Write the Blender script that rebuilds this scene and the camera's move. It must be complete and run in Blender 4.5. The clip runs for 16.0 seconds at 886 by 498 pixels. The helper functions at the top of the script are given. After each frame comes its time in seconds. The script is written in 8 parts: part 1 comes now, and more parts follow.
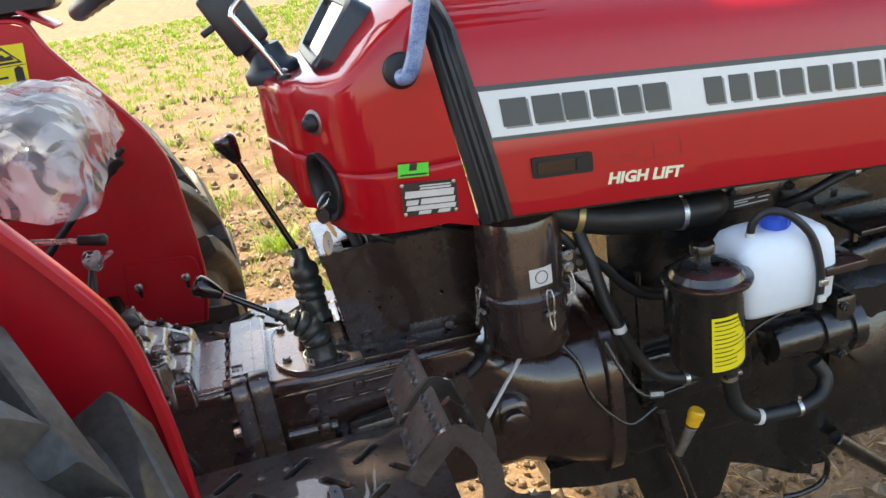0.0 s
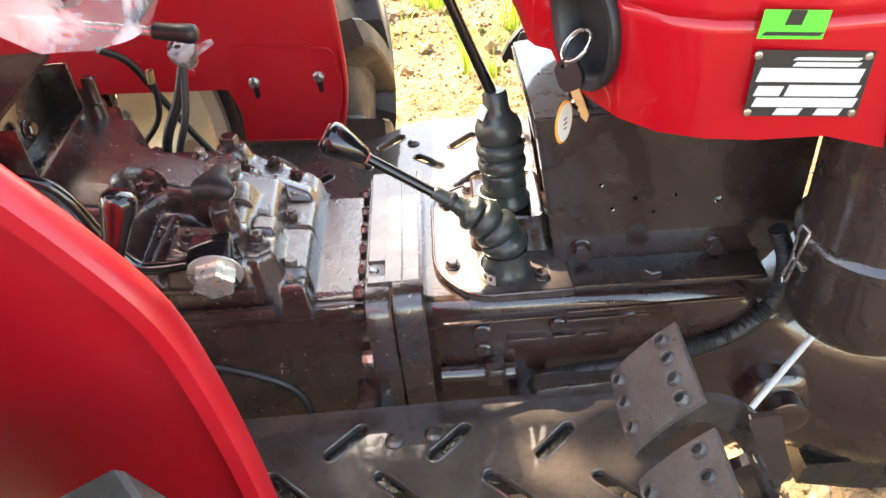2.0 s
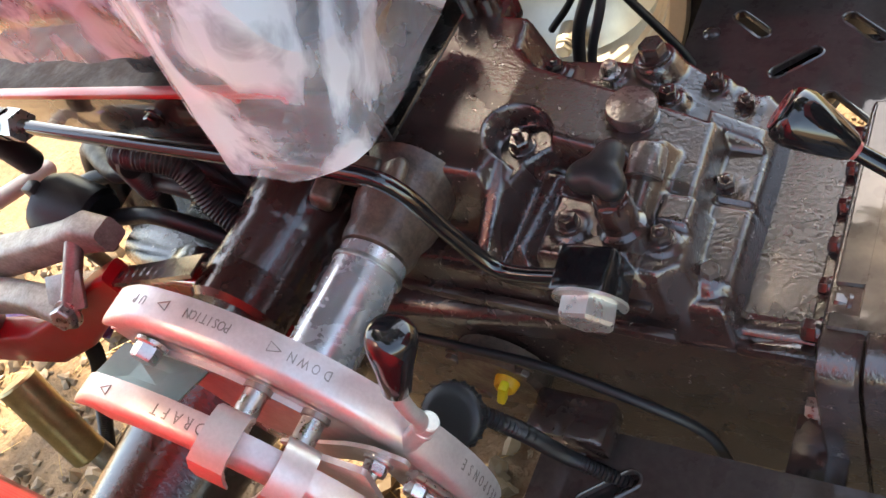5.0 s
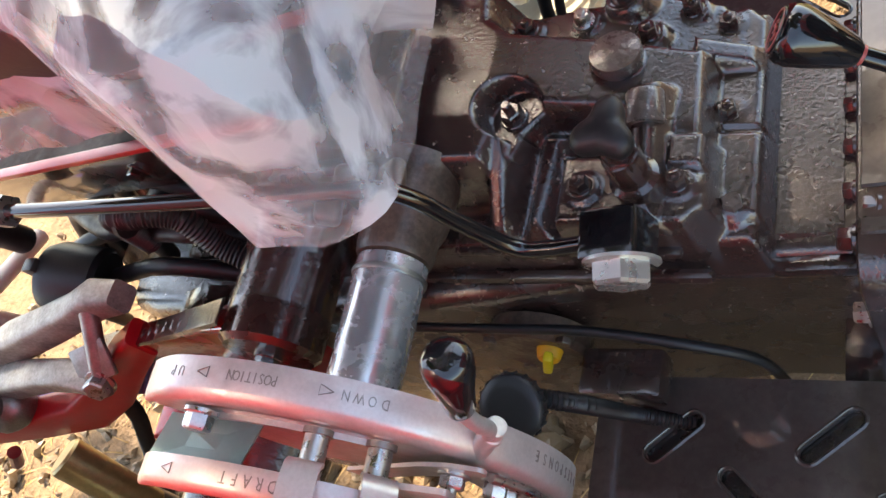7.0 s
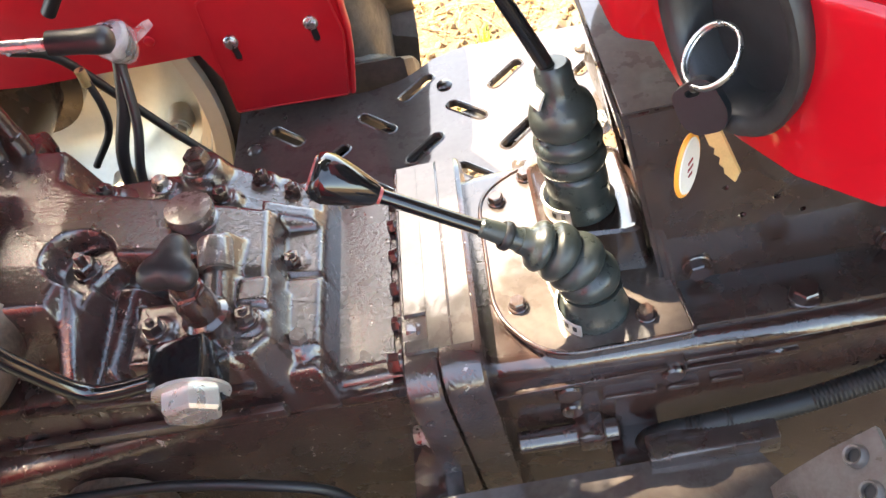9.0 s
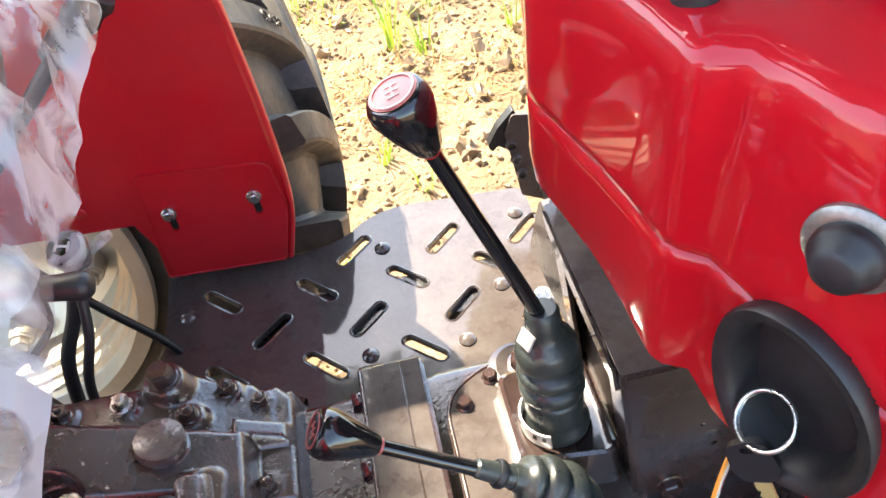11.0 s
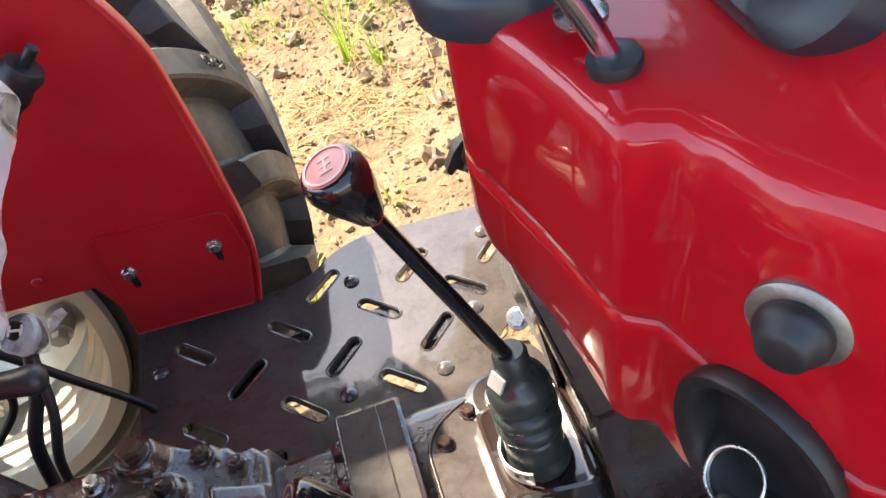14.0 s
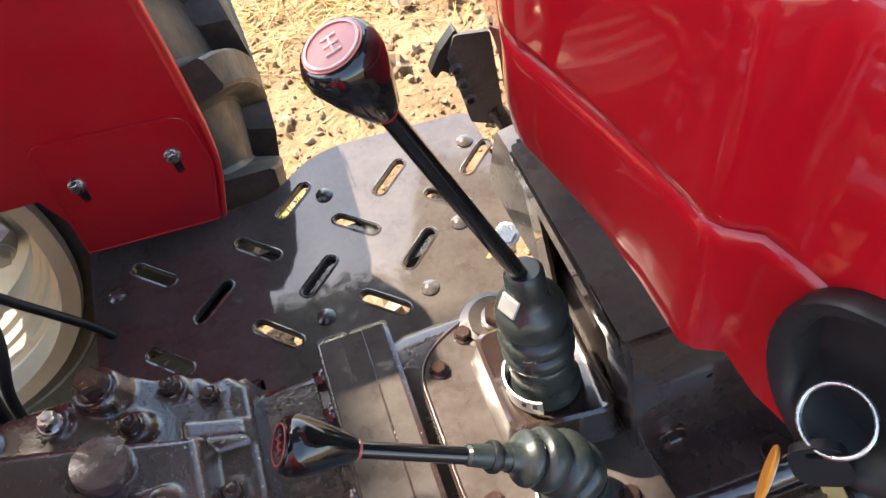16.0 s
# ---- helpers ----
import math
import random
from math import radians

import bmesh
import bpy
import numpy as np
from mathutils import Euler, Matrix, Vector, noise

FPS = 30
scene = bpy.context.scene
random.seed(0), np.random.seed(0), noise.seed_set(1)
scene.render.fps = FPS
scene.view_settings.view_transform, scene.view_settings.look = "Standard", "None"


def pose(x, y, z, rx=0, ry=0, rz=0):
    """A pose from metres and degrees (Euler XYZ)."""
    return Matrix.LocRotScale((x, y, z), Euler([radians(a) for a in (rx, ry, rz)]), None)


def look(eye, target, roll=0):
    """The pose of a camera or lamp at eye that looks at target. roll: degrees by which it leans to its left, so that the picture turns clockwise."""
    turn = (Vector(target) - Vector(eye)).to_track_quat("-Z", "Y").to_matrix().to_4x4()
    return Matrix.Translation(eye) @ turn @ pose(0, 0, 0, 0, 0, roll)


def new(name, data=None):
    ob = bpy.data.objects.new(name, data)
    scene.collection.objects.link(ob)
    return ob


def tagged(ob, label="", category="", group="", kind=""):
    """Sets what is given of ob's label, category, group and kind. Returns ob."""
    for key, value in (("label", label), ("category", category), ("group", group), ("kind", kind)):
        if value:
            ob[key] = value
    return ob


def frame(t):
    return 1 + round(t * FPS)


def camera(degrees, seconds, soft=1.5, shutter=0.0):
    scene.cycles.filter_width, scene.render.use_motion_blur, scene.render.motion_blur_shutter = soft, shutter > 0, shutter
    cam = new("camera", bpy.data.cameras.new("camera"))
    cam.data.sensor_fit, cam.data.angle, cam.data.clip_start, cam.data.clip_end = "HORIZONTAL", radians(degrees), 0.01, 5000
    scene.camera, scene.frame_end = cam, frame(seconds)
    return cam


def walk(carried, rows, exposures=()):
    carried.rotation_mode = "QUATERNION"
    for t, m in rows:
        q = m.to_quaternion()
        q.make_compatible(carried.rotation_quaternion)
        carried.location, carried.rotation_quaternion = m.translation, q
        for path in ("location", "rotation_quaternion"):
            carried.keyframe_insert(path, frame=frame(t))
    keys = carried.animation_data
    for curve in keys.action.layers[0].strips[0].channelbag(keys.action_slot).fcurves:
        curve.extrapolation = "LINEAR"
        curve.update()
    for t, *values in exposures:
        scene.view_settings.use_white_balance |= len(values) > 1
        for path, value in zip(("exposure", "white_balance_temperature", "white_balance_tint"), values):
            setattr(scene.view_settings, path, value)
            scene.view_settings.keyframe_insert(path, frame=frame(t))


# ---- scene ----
cam = camera(57.5, 16.0)
PATH = [
    (0, (0.571, -1.549, 1.55), (0.932, 0.268, 0.796), -8.6),
    (0.5, (0.563, -1.362, 1.506), (0.827, 0.434, 0.667), -10.9),
    (1, (0.493, -1.112, 1.466), (0.692, 0.607, 0.463), -12.2),
    (1.5, (0.456, -1.035, 1.456), (0.541, 0.558, 0.25), -8.2),
    (2, (0.528, -0.889, 1.452), (0.483, 0.67, 0.199), -6.0),
    (2.5, (0.567, -0.774, 1.436), (0.381, 0.77, 0.179), -6.7),
    (3, (0.582, -0.711, 1.428), (0.205, 0.78, 0.149), -9.3),
    (3.5, (0.57, -0.673, 1.415), (0.005, 0.722, 0.098), -12.1),
    (4, (0.548, -0.605, 1.392), (-0.229, 0.665, 0.057), -13.7),
    (4.5, (0.533, -0.522, 1.409), (-0.472, 0.566, 0.065), -21.8),
    (4.7, (0.522, -0.498, 1.411), (-0.555, 0.484, 0.042), -27.8),
    (6.8, (0.5, -0.46, 1.423), (-0.682, 0.239, -0.031), -54.9),
    (7, (0.491, -0.459, 1.426), (-0.629, 0.318, -0.037), -50.5),
    (7.5, (0.504, -0.455, 1.419), (-0.508, 0.508, -0.011), -42.7),
    (8, (0.522, -0.455, 1.417), (-0.297, 0.683, -0.009), -34.5),
    (8.5, (0.536, -0.48, 1.386), (0.01, 0.798, -0.06), -25.7),
    (9, (0.545, -0.548, 1.395), (0.312, 0.769, -0.092), -19.1),
    (9.5, (0.506, -0.498, 1.445), (0.417, 0.822, -0.055), -15.1),
    (9.7, (0.473, -0.467, 1.491), (0.442, 0.87, 0.003), -12.7),
    (11.8, (0.476, -0.429, 1.524), (0.631, 0.946, 0.08), -9.8),
    (12, (0.489, -0.431, 1.521), (0.641, 0.935, 0.068), -10.6),
    (12.5, (0.489, -0.432, 1.521), (0.637, 0.931, 0.064), -12.1),
    (13, (0.495, -0.409, 1.527), (0.644, 0.95, 0.067), -12.3),
    (13.5, (0.499, -0.395, 1.54), (0.651, 0.962, 0.079), -12.6),
    (14, (0.507, -0.395, 1.54), (0.661, 0.964, 0.08), -13.4),
    (14.5, (0.503, -0.404, 1.550), (0.669, 0.954, 0.091), -14.1),
    (15, (0.502, -0.411, 1.556), (0.647, 0.929, 0.078), -16.6),
    (15.5, (0.498, -0.407, 1.528), (0.649, 0.895, 0.017), -14.9),
    (16, (0.472, -0.332, 1.480), (0.677, 0.843, -0.124), -10.9),
]
EXPOSURES = [(t, e, k, 8) for t, e, k in ((0.0, 2.05, 8000), (0.5, 2.4, 8400), (1.0, 2.66, 8900), (1.5, 3.12, 9000), (2.5, 3.55, 8500), (3.5, 3.65, 8500), (4.5, 3.0, 8400), (7.0, 2.6, 8000), (8.0, 3.0, 8500), (9.0, 3.6, 8400), (9.7, 3.6, 8000), (12.0, 2.72, 7300), (14.0, 2.6, 7300), (14.5, 2.32, 7300), (15.0, 2.18, 7300), (15.5, 2.25, 7300), (16.0, 2.62, 7300))]
walk(cam, [(t, look(eye, target, roll)) for t, eye, target, roll in PATH], EXPOSURES)

# ---- sky and sun: clear day, the sun stands behind the far rear wheel ----
SUN_TO = Vector((-0.235, 0.30, 0.562)).normalized()
world = bpy.data.worlds.new("sky")
scene.world = world
world.use_nodes = True
wn = world.node_tree
sky = wn.nodes.new("ShaderNodeTexSky")
sky.sky_type = "NISHITA"
sky.sun_disc = False
sky.sun_elevation = math.asin(SUN_TO.z)
sky.sun_rotation = math.atan2(SUN_TO.x, SUN_TO.y)
sky.altitude, sky.air_density, sky.dust_density, sky.ozone_density = 600, 1.0, 2.6, 1.0
bg = wn.nodes["Background"]
bg.inputs["Strength"].default_value = 0.15
wn.links.new(sky.outputs["Color"], bg.inputs["Color"])
sun = new("sun", bpy.data.lights.new("sun", "SUN"))
sun.data.energy, sun.data.angle, sun.data.color = 3.4, radians(0.55), (1.0, 0.93, 0.82)
sun.matrix_world = look(SUN_TO * 30, (0, 0, 0))


# ---- materials ----
def material(name, base, rough=0.5, metal=0.0, coat=0.0, var=0.0, scale=12.0, bump=0.0, bscale=80.0,
             base2=None, spec=0.5, rvar=0.0, trans=0.0, spread=0.12, ior=1.5, bdist=0.004, crough=0.04, chips=0.0):
    """A surface with colour variation at two scales, uneven gloss and fine relief."""
    m = bpy.data.materials.new(name)
    m.use_nodes = True
    nt = m.node_tree
    p = nt.nodes["Principled BSDF"]
    p.inputs["Base Color"].default_value = (*base, 1)
    p.inputs["Roughness"].default_value = rough
    p.inputs["Metallic"].default_value = metal
    p.inputs["Coat Weight"].default_value = coat
    p.inputs["Coat Roughness"].default_value = crough
    p.inputs["Coat IOR"].default_value = ior
    p.inputs["Specular IOR Level"].default_value = spec
    p.inputs["Transmission Weight"].default_value = trans
    geo = nt.nodes.new("ShaderNodeNewGeometry")

    def noise_at(sc, detail=4.0, r=0.6):
        n = nt.nodes.new("ShaderNodeTexNoise")
        n.inputs["Scale"].default_value, n.inputs["Detail"].default_value = sc, detail
        n.inputs["Roughness"].default_value = r
        nt.links.new(geo.outputs["Position"], n.inputs["Vector"])
        return n.outputs["Fac"]

    def spreaded(fac, lo, hi):
        r = nt.nodes.new("ShaderNodeMapRange")
        r.inputs["From Min"].default_value, r.inputs["From Max"].default_value = 0.5 - spread, 0.5 + spread
        r.inputs["To Min"].default_value, r.inputs["To Max"].default_value = lo, hi
        nt.links.new(fac, r.inputs["Value"])
        return r.outputs["Result"]

    if base2 is not None or var:
        other = base2 if base2 is not None else tuple(min(1, c * (1 + var)) for c in base)
        first = base if base2 is not None else tuple(c * (1 - var) for c in base)
        mix = nt.nodes.new("ShaderNodeMix")
        mix.data_type = "RGBA"
        mix.inputs["A"].default_value, mix.inputs["B"].default_value = (*first, 1), (*other, 1)
        add = nt.nodes.new("ShaderNodeMath")
        add.operation = "MULTIPLY_ADD"
        add.inputs[1].default_value = 0.6
        nt.links.new(spreaded(noise_at(scale), 0, 1), add.inputs[0])
        half = nt.nodes.new("ShaderNodeMath")
        half.operation = "MULTIPLY"
        half.inputs[1].default_value = 0.4
        nt.links.new(spreaded(noise_at(scale * 9), 0, 1), half.inputs[0])
        nt.links.new(half.outputs[0], add.inputs[2])
        nt.links.new(add.outputs[0], mix.inputs["Factor"])
        nt.links.new(mix.outputs["Result"], p.inputs["Base Color"])
        if chips:
            worn = nt.nodes.new("ShaderNodeMapRange")
            worn.inputs["From Min"].default_value, worn.inputs["From Max"].default_value = 0.655 - chips, 0.675 - chips
            nt.links.new(noise_at(95, 3, 0.7), worn.inputs["Value"])
            chip = nt.nodes.new("ShaderNodeMix")
            chip.data_type = "RGBA"
            chip.inputs["B"].default_value = (0.27, 0.235, 0.205, 1)
            nt.links.new(mix.outputs["Result"], chip.inputs["A"])
            nt.links.new(worn.outputs["Result"], chip.inputs["Factor"])
            nt.links.new(chip.outputs["Result"], p.inputs["Base Color"])
    if rvar:
        nt.links.new(spreaded(noise_at(scale * 2.3, 6), max(0.02, rough - rvar), min(1, rough + rvar)), p.inputs["Roughness"])
    if bump:
        b = nt.nodes.new("ShaderNodeBump")
        b.inputs["Strength"].default_value, b.inputs["Distance"].default_value = bump, bdist
        nt.links.new(noise_at(bscale, 5), b.inputs["Height"])
        nt.links.new(b.outputs["Normal"], p.inputs["Normal"])
        if coat:
            b2 = nt.nodes.new("ShaderNodeBump")
            b2.inputs["Strength"].default_value, b2.inputs["Distance"].default_value = bump * 0.9, 0.004
            nt.links.new(noise_at(bscale * 0.8, 3), b2.inputs["Height"])
            nt.links.new(b2.outputs["Normal"], p.inputs["Coat Normal"])
    return m


RED = material("red_gloss_paint", (0.43, 0.003, 0.010), 0.5, spec=0.12, coat=0.85, var=0.06, scale=4, bump=0.012, bscale=14)
RED2 = material("red_fender_paint", (0.46, 0.006, 0.014), 0.42, coat=0.25, var=0.07, scale=5, bump=0.04, bscale=180, rvar=0.08)
BROWN = material("brown_cast_paint", (0.026, 0.012, 0.010), 0.24, coat=1.0, base2=(0.046, 0.025, 0.021), scale=9, bump=0.11, bscale=230, rvar=0.06, ior=1.66, spec=0.2)
COVER = material("brown_thick_cast_paint", (0.030, 0.016, 0.014), 0.26, coat=1.0, base2=(0.052, 0.031, 0.027), scale=9, bump=0.19, bscale=330, rvar=0.06, ior=1.75, spec=0.2, crough=0.07, chips=-0.012)
BROWNS = material("brown_sheet_paint", (0.026, 0.015, 0.013), 0.25, coat=0.9, base2=(0.042, 0.027, 0.023), scale=7, bump=0.06, bscale=40, rvar=0.06)
PLATE = material("brown_plate_paint", (0.048, 0.036, 0.032), 0.32, coat=1.0, base2=(0.078, 0.063, 0.057), scale=14, bump=0.03, bscale=30, rvar=0.08, ior=1.62, spec=0.15)
WORN = material("worn_brown_paint", (0.045, 0.025, 0.021), 0.30, coat=0.4, base2=(0.115, 0.095, 0.085), scale=35, bump=0.25, bscale=90, rvar=0.12, spread=0.16, ior=1.8, spec=0.5, chips=0.05)
DUSTY = material("dusty_brown_cast", (0.034, 0.019, 0.014), 0.45, coat=0.4, base2=(0.120, 0.082, 0.058), scale=22, bump=0.4, bscale=90, rvar=0.12)
TRAYM = material("matt_brown_tray_paint", (0.026, 0.012, 0.010), 0.62, base2=(0.050, 0.030, 0.024), scale=16, bump=0.2, bscale=90, spec=0.12, rvar=0.1)
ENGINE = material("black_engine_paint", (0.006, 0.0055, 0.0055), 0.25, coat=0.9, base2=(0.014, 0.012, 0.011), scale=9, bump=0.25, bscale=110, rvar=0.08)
RUBBER = material("black_rubber", (0.012, 0.012, 0.013), 0.48, var=0.25, scale=20, bump=0.08, bscale=150, rvar=0.08)
BOOT = material("grey_black_boot_rubber", (0.030, 0.036, 0.034), 0.34, var=0.25, scale=25, bump=0.05, bscale=120, rvar=0.08)
BLACK = material("black_gloss_plastic", (0.008, 0.008, 0.009), 0.10, coat=0.4, var=0.15, scale=15)
MATT = material("black_matt_plastic", (0.011, 0.012, 0.014), 0.45, var=0.2, scale=30, bump=0.05, bscale=300)
SLATE = material("slate_black_plastic", (0.018, 0.024, 0.032), 0.38, var=0.15, scale=18, bump=0.03, bscale=200)
TYRE = material("tyre_rubber", (0.037, 0.034, 0.030), 0.5, base2=(0.088, 0.078, 0.067), scale=9, bump=0.25, bscale=70, rvar=0.12)
RIM = material("silver_wheel_paint", (0.56, 0.51, 0.41), 0.36, metal=0.45, coat=0.3, var=0.06, scale=8, rvar=0.06)
PLUGM = material("clean_zinc_plate", (0.62, 0.62, 0.58), 0.30, metal=0.75, var=0.03, scale=25, rvar=0.05)
CHROME = material("chrome", (0.72, 0.72, 0.74), 0.14, metal=1.0, var=0.06, scale=20, rvar=0.06)
ZINC = material("bright_zinc_plate", (0.58, 0.57, 0.55), 0.38, metal=0.55, var=0.10, scale=40, bump=0.04, bscale=200, rvar=0.10)
POLISH = material("polished_steel", (0.66, 0.67, 0.68), 0.24, metal=0.72, var=0.08, scale=25, rvar=0.08)
STEEL = material("zinc_steel", (0.55, 0.55, 0.53), 0.32, metal=1.0, var=0.12, scale=60, bump=0.06, bscale=200, rvar=0.10)
DULL = material("dull_steel", (0.30, 0.29, 0.27), 0.45, metal=0.9, var=0.2, scale=40, bump=0.15, bscale=160, rvar=0.12)
BRASS = material("yellow_zinc_clamp", (0.46, 0.35, 0.17), 0.38, metal=0.7, var=0.15, scale=80)
WHITE = material("white_tank_plastic", (0.74, 0.80, 0.86), 0.38, var=0.03, scale=7, bump=0.02, bscale=60)
BLUE = material("blue_plastic", (0.02, 0.10, 0.62), 0.35, var=0.08, scale=30)
BLUEWRAP = material("blue_film_wrap", (0.06, 0.13, 0.33), 0.25, base2=(0.30, 0.42, 0.62), scale=45, bump=0.6, bscale=60, coat=0.4)
YELLOW = material("yellow_label", (0.80, 0.66, 0.02), 0.45, var=0.04, scale=20)
AMBER = material("yellow_plastic", (0.80, 0.42, 0.02), 0.4, var=0.08, scale=40)
GREEN = material("green_sticker", (0.06, 0.62, 0.05), 0.4, var=0.04, scale=20)
SILVERF = material("silver_foil", (0.62, 0.62, 0.60), 0.38, metal=0.25, var=0.06, scale=30)
STRIPEW = material("white_decal", (0.66, 0.66, 0.64), 0.35, coat=0.3, var=0.03, scale=6)
STRIPEB = material("charcoal_decal", (0.022, 0.020, 0.020), 0.35, coat=0.3, var=0.1, scale=8)
STRIPEG = material("grey_decal", (0.20, 0.20, 0.20), 0.35, coat=0.3, var=0.05, scale=8)
CREAM = material("cream_decal", (0.80, 0.78, 0.55), 0.4, var=0.03, scale=20)
DKRED = material("dark_red_decal", (0.26, 0.008, 0.012), 0.35, coat=0.5, var=0.05, scale=20)
PINKL = material("pale_pink_print", (0.60, 0.34, 0.31), 0.4, var=0.04, scale=60)
PINK = material("pink_red_badge", (0.44, 0.090, 0.080), 0.35, coat=0.3, var=0.06, scale=60)
TEAL = material("green_grey_plate", (0.22, 0.36, 0.34), 0.35, metal=0.2, var=0.08, scale=14)
PURPLE = material("purple_strap", (0.28, 0.18, 0.46), 0.6, var=0.15, scale=30)
SCREEN = material("instrument_glass", (0.30, 0.31, 0.33), 0.05, metal=0.75, coat=1.0, var=0.05, scale=8)
CUSHION = material("black_seat_vinyl", (0.010, 0.012, 0.018), 0.4, var=0.2, scale=14, bump=0.1, bscale=60)
KEYM = material("key_brass_steel", (0.60, 0.47, 0.20), 0.35, metal=0.55, var=0.1, scale=90)
ORANGE = material("orange_tag_edge", (0.75, 0.30, 0.04), 0.4, var=0.05, scale=60)
PAPER = material("white_paper", (0.62, 0.60, 0.56), 0.5, var=0.05, scale=60)


def film_material():
    """Clear milky polythene: half lets light through, half scatters it, with a soft gloss."""
    m = bpy.data.materials.new("milky_polythene")
    m.use_nodes = True
    nt = m.node_tree
    p = nt.nodes["Principled BSDF"]
    p.inputs["Base Color"].default_value = (0.86, 0.87, 0.90, 1)
    p.inputs["Roughness"].default_value = 0.09
    p.inputs["Coat Weight"].default_value = 0.3
    clear = nt.nodes.new("ShaderNodeBsdfTransparent")
    clear.inputs["Color"].default_value = (0.95, 0.95, 0.97, 1)
    scatter = nt.nodes.new("ShaderNodeBsdfTranslucent")
    scatter.inputs["Color"].default_value = (0.85, 0.85, 0.87, 1)
    geo = nt.nodes.new("ShaderNodeNewGeometry")
    n = nt.nodes.new("ShaderNodeTexNoise")
    n.inputs["Scale"].default_value, n.inputs["Detail"].default_value = 11, 5
    n.inputs["Distortion"].default_value = 2.4
    nt.links.new(geo.outputs["Position"], n.inputs["Vector"])
    r = nt.nodes.new("ShaderNodeMapRange")
    r.inputs["From Min"].default_value, r.inputs["From Max"].default_value = 0.44, 0.58
    r.inputs["To Min"].default_value, r.inputs["To Max"].default_value = 0.46, 0.86
    nt.links.new(n.outputs["Fac"], r.inputs["Value"])
    m1, m2 = nt.nodes.new("ShaderNodeMixShader"), nt.nodes.new("ShaderNodeMixShader")
    m1.inputs[0].default_value = 0.28
    nt.links.new(p.outputs[0], m1.inputs[1])
    nt.links.new(scatter.outputs[0], m1.inputs[2])
    nt.links.new(r.outputs["Result"], m2.inputs[0])
    nt.links.new(m1.outputs[0], m2.inputs[1])
    nt.links.new(clear.outputs[0], m2.inputs[2])
    nt.links.new(m2.outputs[0], nt.nodes["Material Output"].inputs["Surface"])
    b = nt.nodes.new("ShaderNodeBump")
    b.inputs["Strength"].default_value, b.inputs["Distance"].default_value = 0.8, 0.035
    warp = nt.nodes.new("ShaderNodeTexNoise")
    warp.inputs["Scale"].default_value, warp.inputs["Detail"].default_value = 9, 2
    nt.links.new(geo.outputs["Position"], warp.inputs["Vector"])
    shift = nt.nodes.new("ShaderNodeVectorMath")
    shift.operation = "MULTIPLY_ADD"
    shift.inputs[1].default_value = (0.12, 0.12, 0.12)
    nt.links.new(warp.outputs["Color"], shift.inputs[0])
    nt.links.new(geo.outputs["Position"], shift.inputs[2])
    n2 = nt.nodes.new("ShaderNodeTexVoronoi")
    n2.inputs["Scale"].default_value = 15
    nt.links.new(shift.outputs["Vector"], n2.inputs["Vector"])
    nt.links.new(n2.outputs["Distance"], b.inputs["Height"])
    nt.links.new(b.outputs["Normal"], p.inputs["Normal"])
    return m


FILM = film_material()


def leaf_material(name, a, b):
    m = material(name, a, 0.5, base2=b, scale=6, spread=0.2)
    nt = m.node_tree
    p = nt.nodes["Principled BSDF"]
    geo = nt.nodes.new("ShaderNodeNewGeometry")
    mix = nt.nodes.new("ShaderNodeMix")
    mix.data_type = "RGBA"
    mix.inputs["A"].default_value, mix.inputs["B"].default_value = (*a, 1), (*b, 1)
    nt.links.new(geo.outputs["Random Per Island"], mix.inputs["Factor"])
    nt.links.new(mix.outputs["Result"], p.inputs["Base Color"])
    t = nt.nodes.new("ShaderNodeBsdfTranslucent")
    nt.links.new(mix.outputs["Result"], t.inputs["Color"])
    ms = nt.nodes.new("ShaderNodeMixShader")
    ms.inputs[0].default_value = 0.35
    nt.links.new(p.outputs[0], ms.inputs[1])
    nt.links.new(t.outputs[0], ms.inputs[2])
    nt.links.new(ms.outputs[0], nt.nodes["Material Output"].inputs["Surface"])
    return m


GRASS = leaf_material("green_grass", (0.14, 0.27, 0.02), (0.36, 0.46, 0.06))
LEAF = leaf_material("tree_leaves", (0.035, 0.075, 0.015), (0.08, 0.14, 0.03))
BARK = material("tree_bark", (0.10, 0.075, 0.055), 0.85, base2=(0.19, 0.15, 0.115), scale=7, bump=1.0, bscale=18, spread=0.2)
STRAW = leaf_material("dry_straw", (0.30, 0.17, 0.055), (0.56, 0.38, 0.15))
CLOD = leaf_material("soil_clods", (0.17, 0.112, 0.066), (0.36, 0.26, 0.165))
SOIL = material("dry_ploughed_soil", (0.125, 0.078, 0.045), 0.9, base2=(0.27, 0.180, 0.106), scale=3.2, bump=1.0, bscale=38, spread=0.18, spec=0.2, bdist=0.02)


# ---- shape helpers ----
def finish(name, bm, mat, parent=None, label="", smooth=35, recalc=True):
    if recalc:
        bmesh.ops.recalc_face_normals(bm, faces=bm.faces[:])
    me = bpy.data.meshes.new(name)
    bm.to_mesh(me)
    bm.free()
    me.materials.append(mat)
    if smooth:
        me.shade_smooth()
        me.set_sharp_from_angle(angle=radians(smooth))
    ob = new(name, me)
    if parent is not None:
        ob.parent = parent
    if label:
        ob["label"] = label
    return ob


def part(name, bm, mat, parent, label="", smooth=35):
    return finish(name, bm, mat, parent, label, smooth)


def again(name, ob, m, parent, label=""):
    """The same mesh once more, at another pose."""
    o = new(name, ob.data)
    o.parent = parent
    o.matrix_basis = m
    if label:
        o["label"] = label
    return o


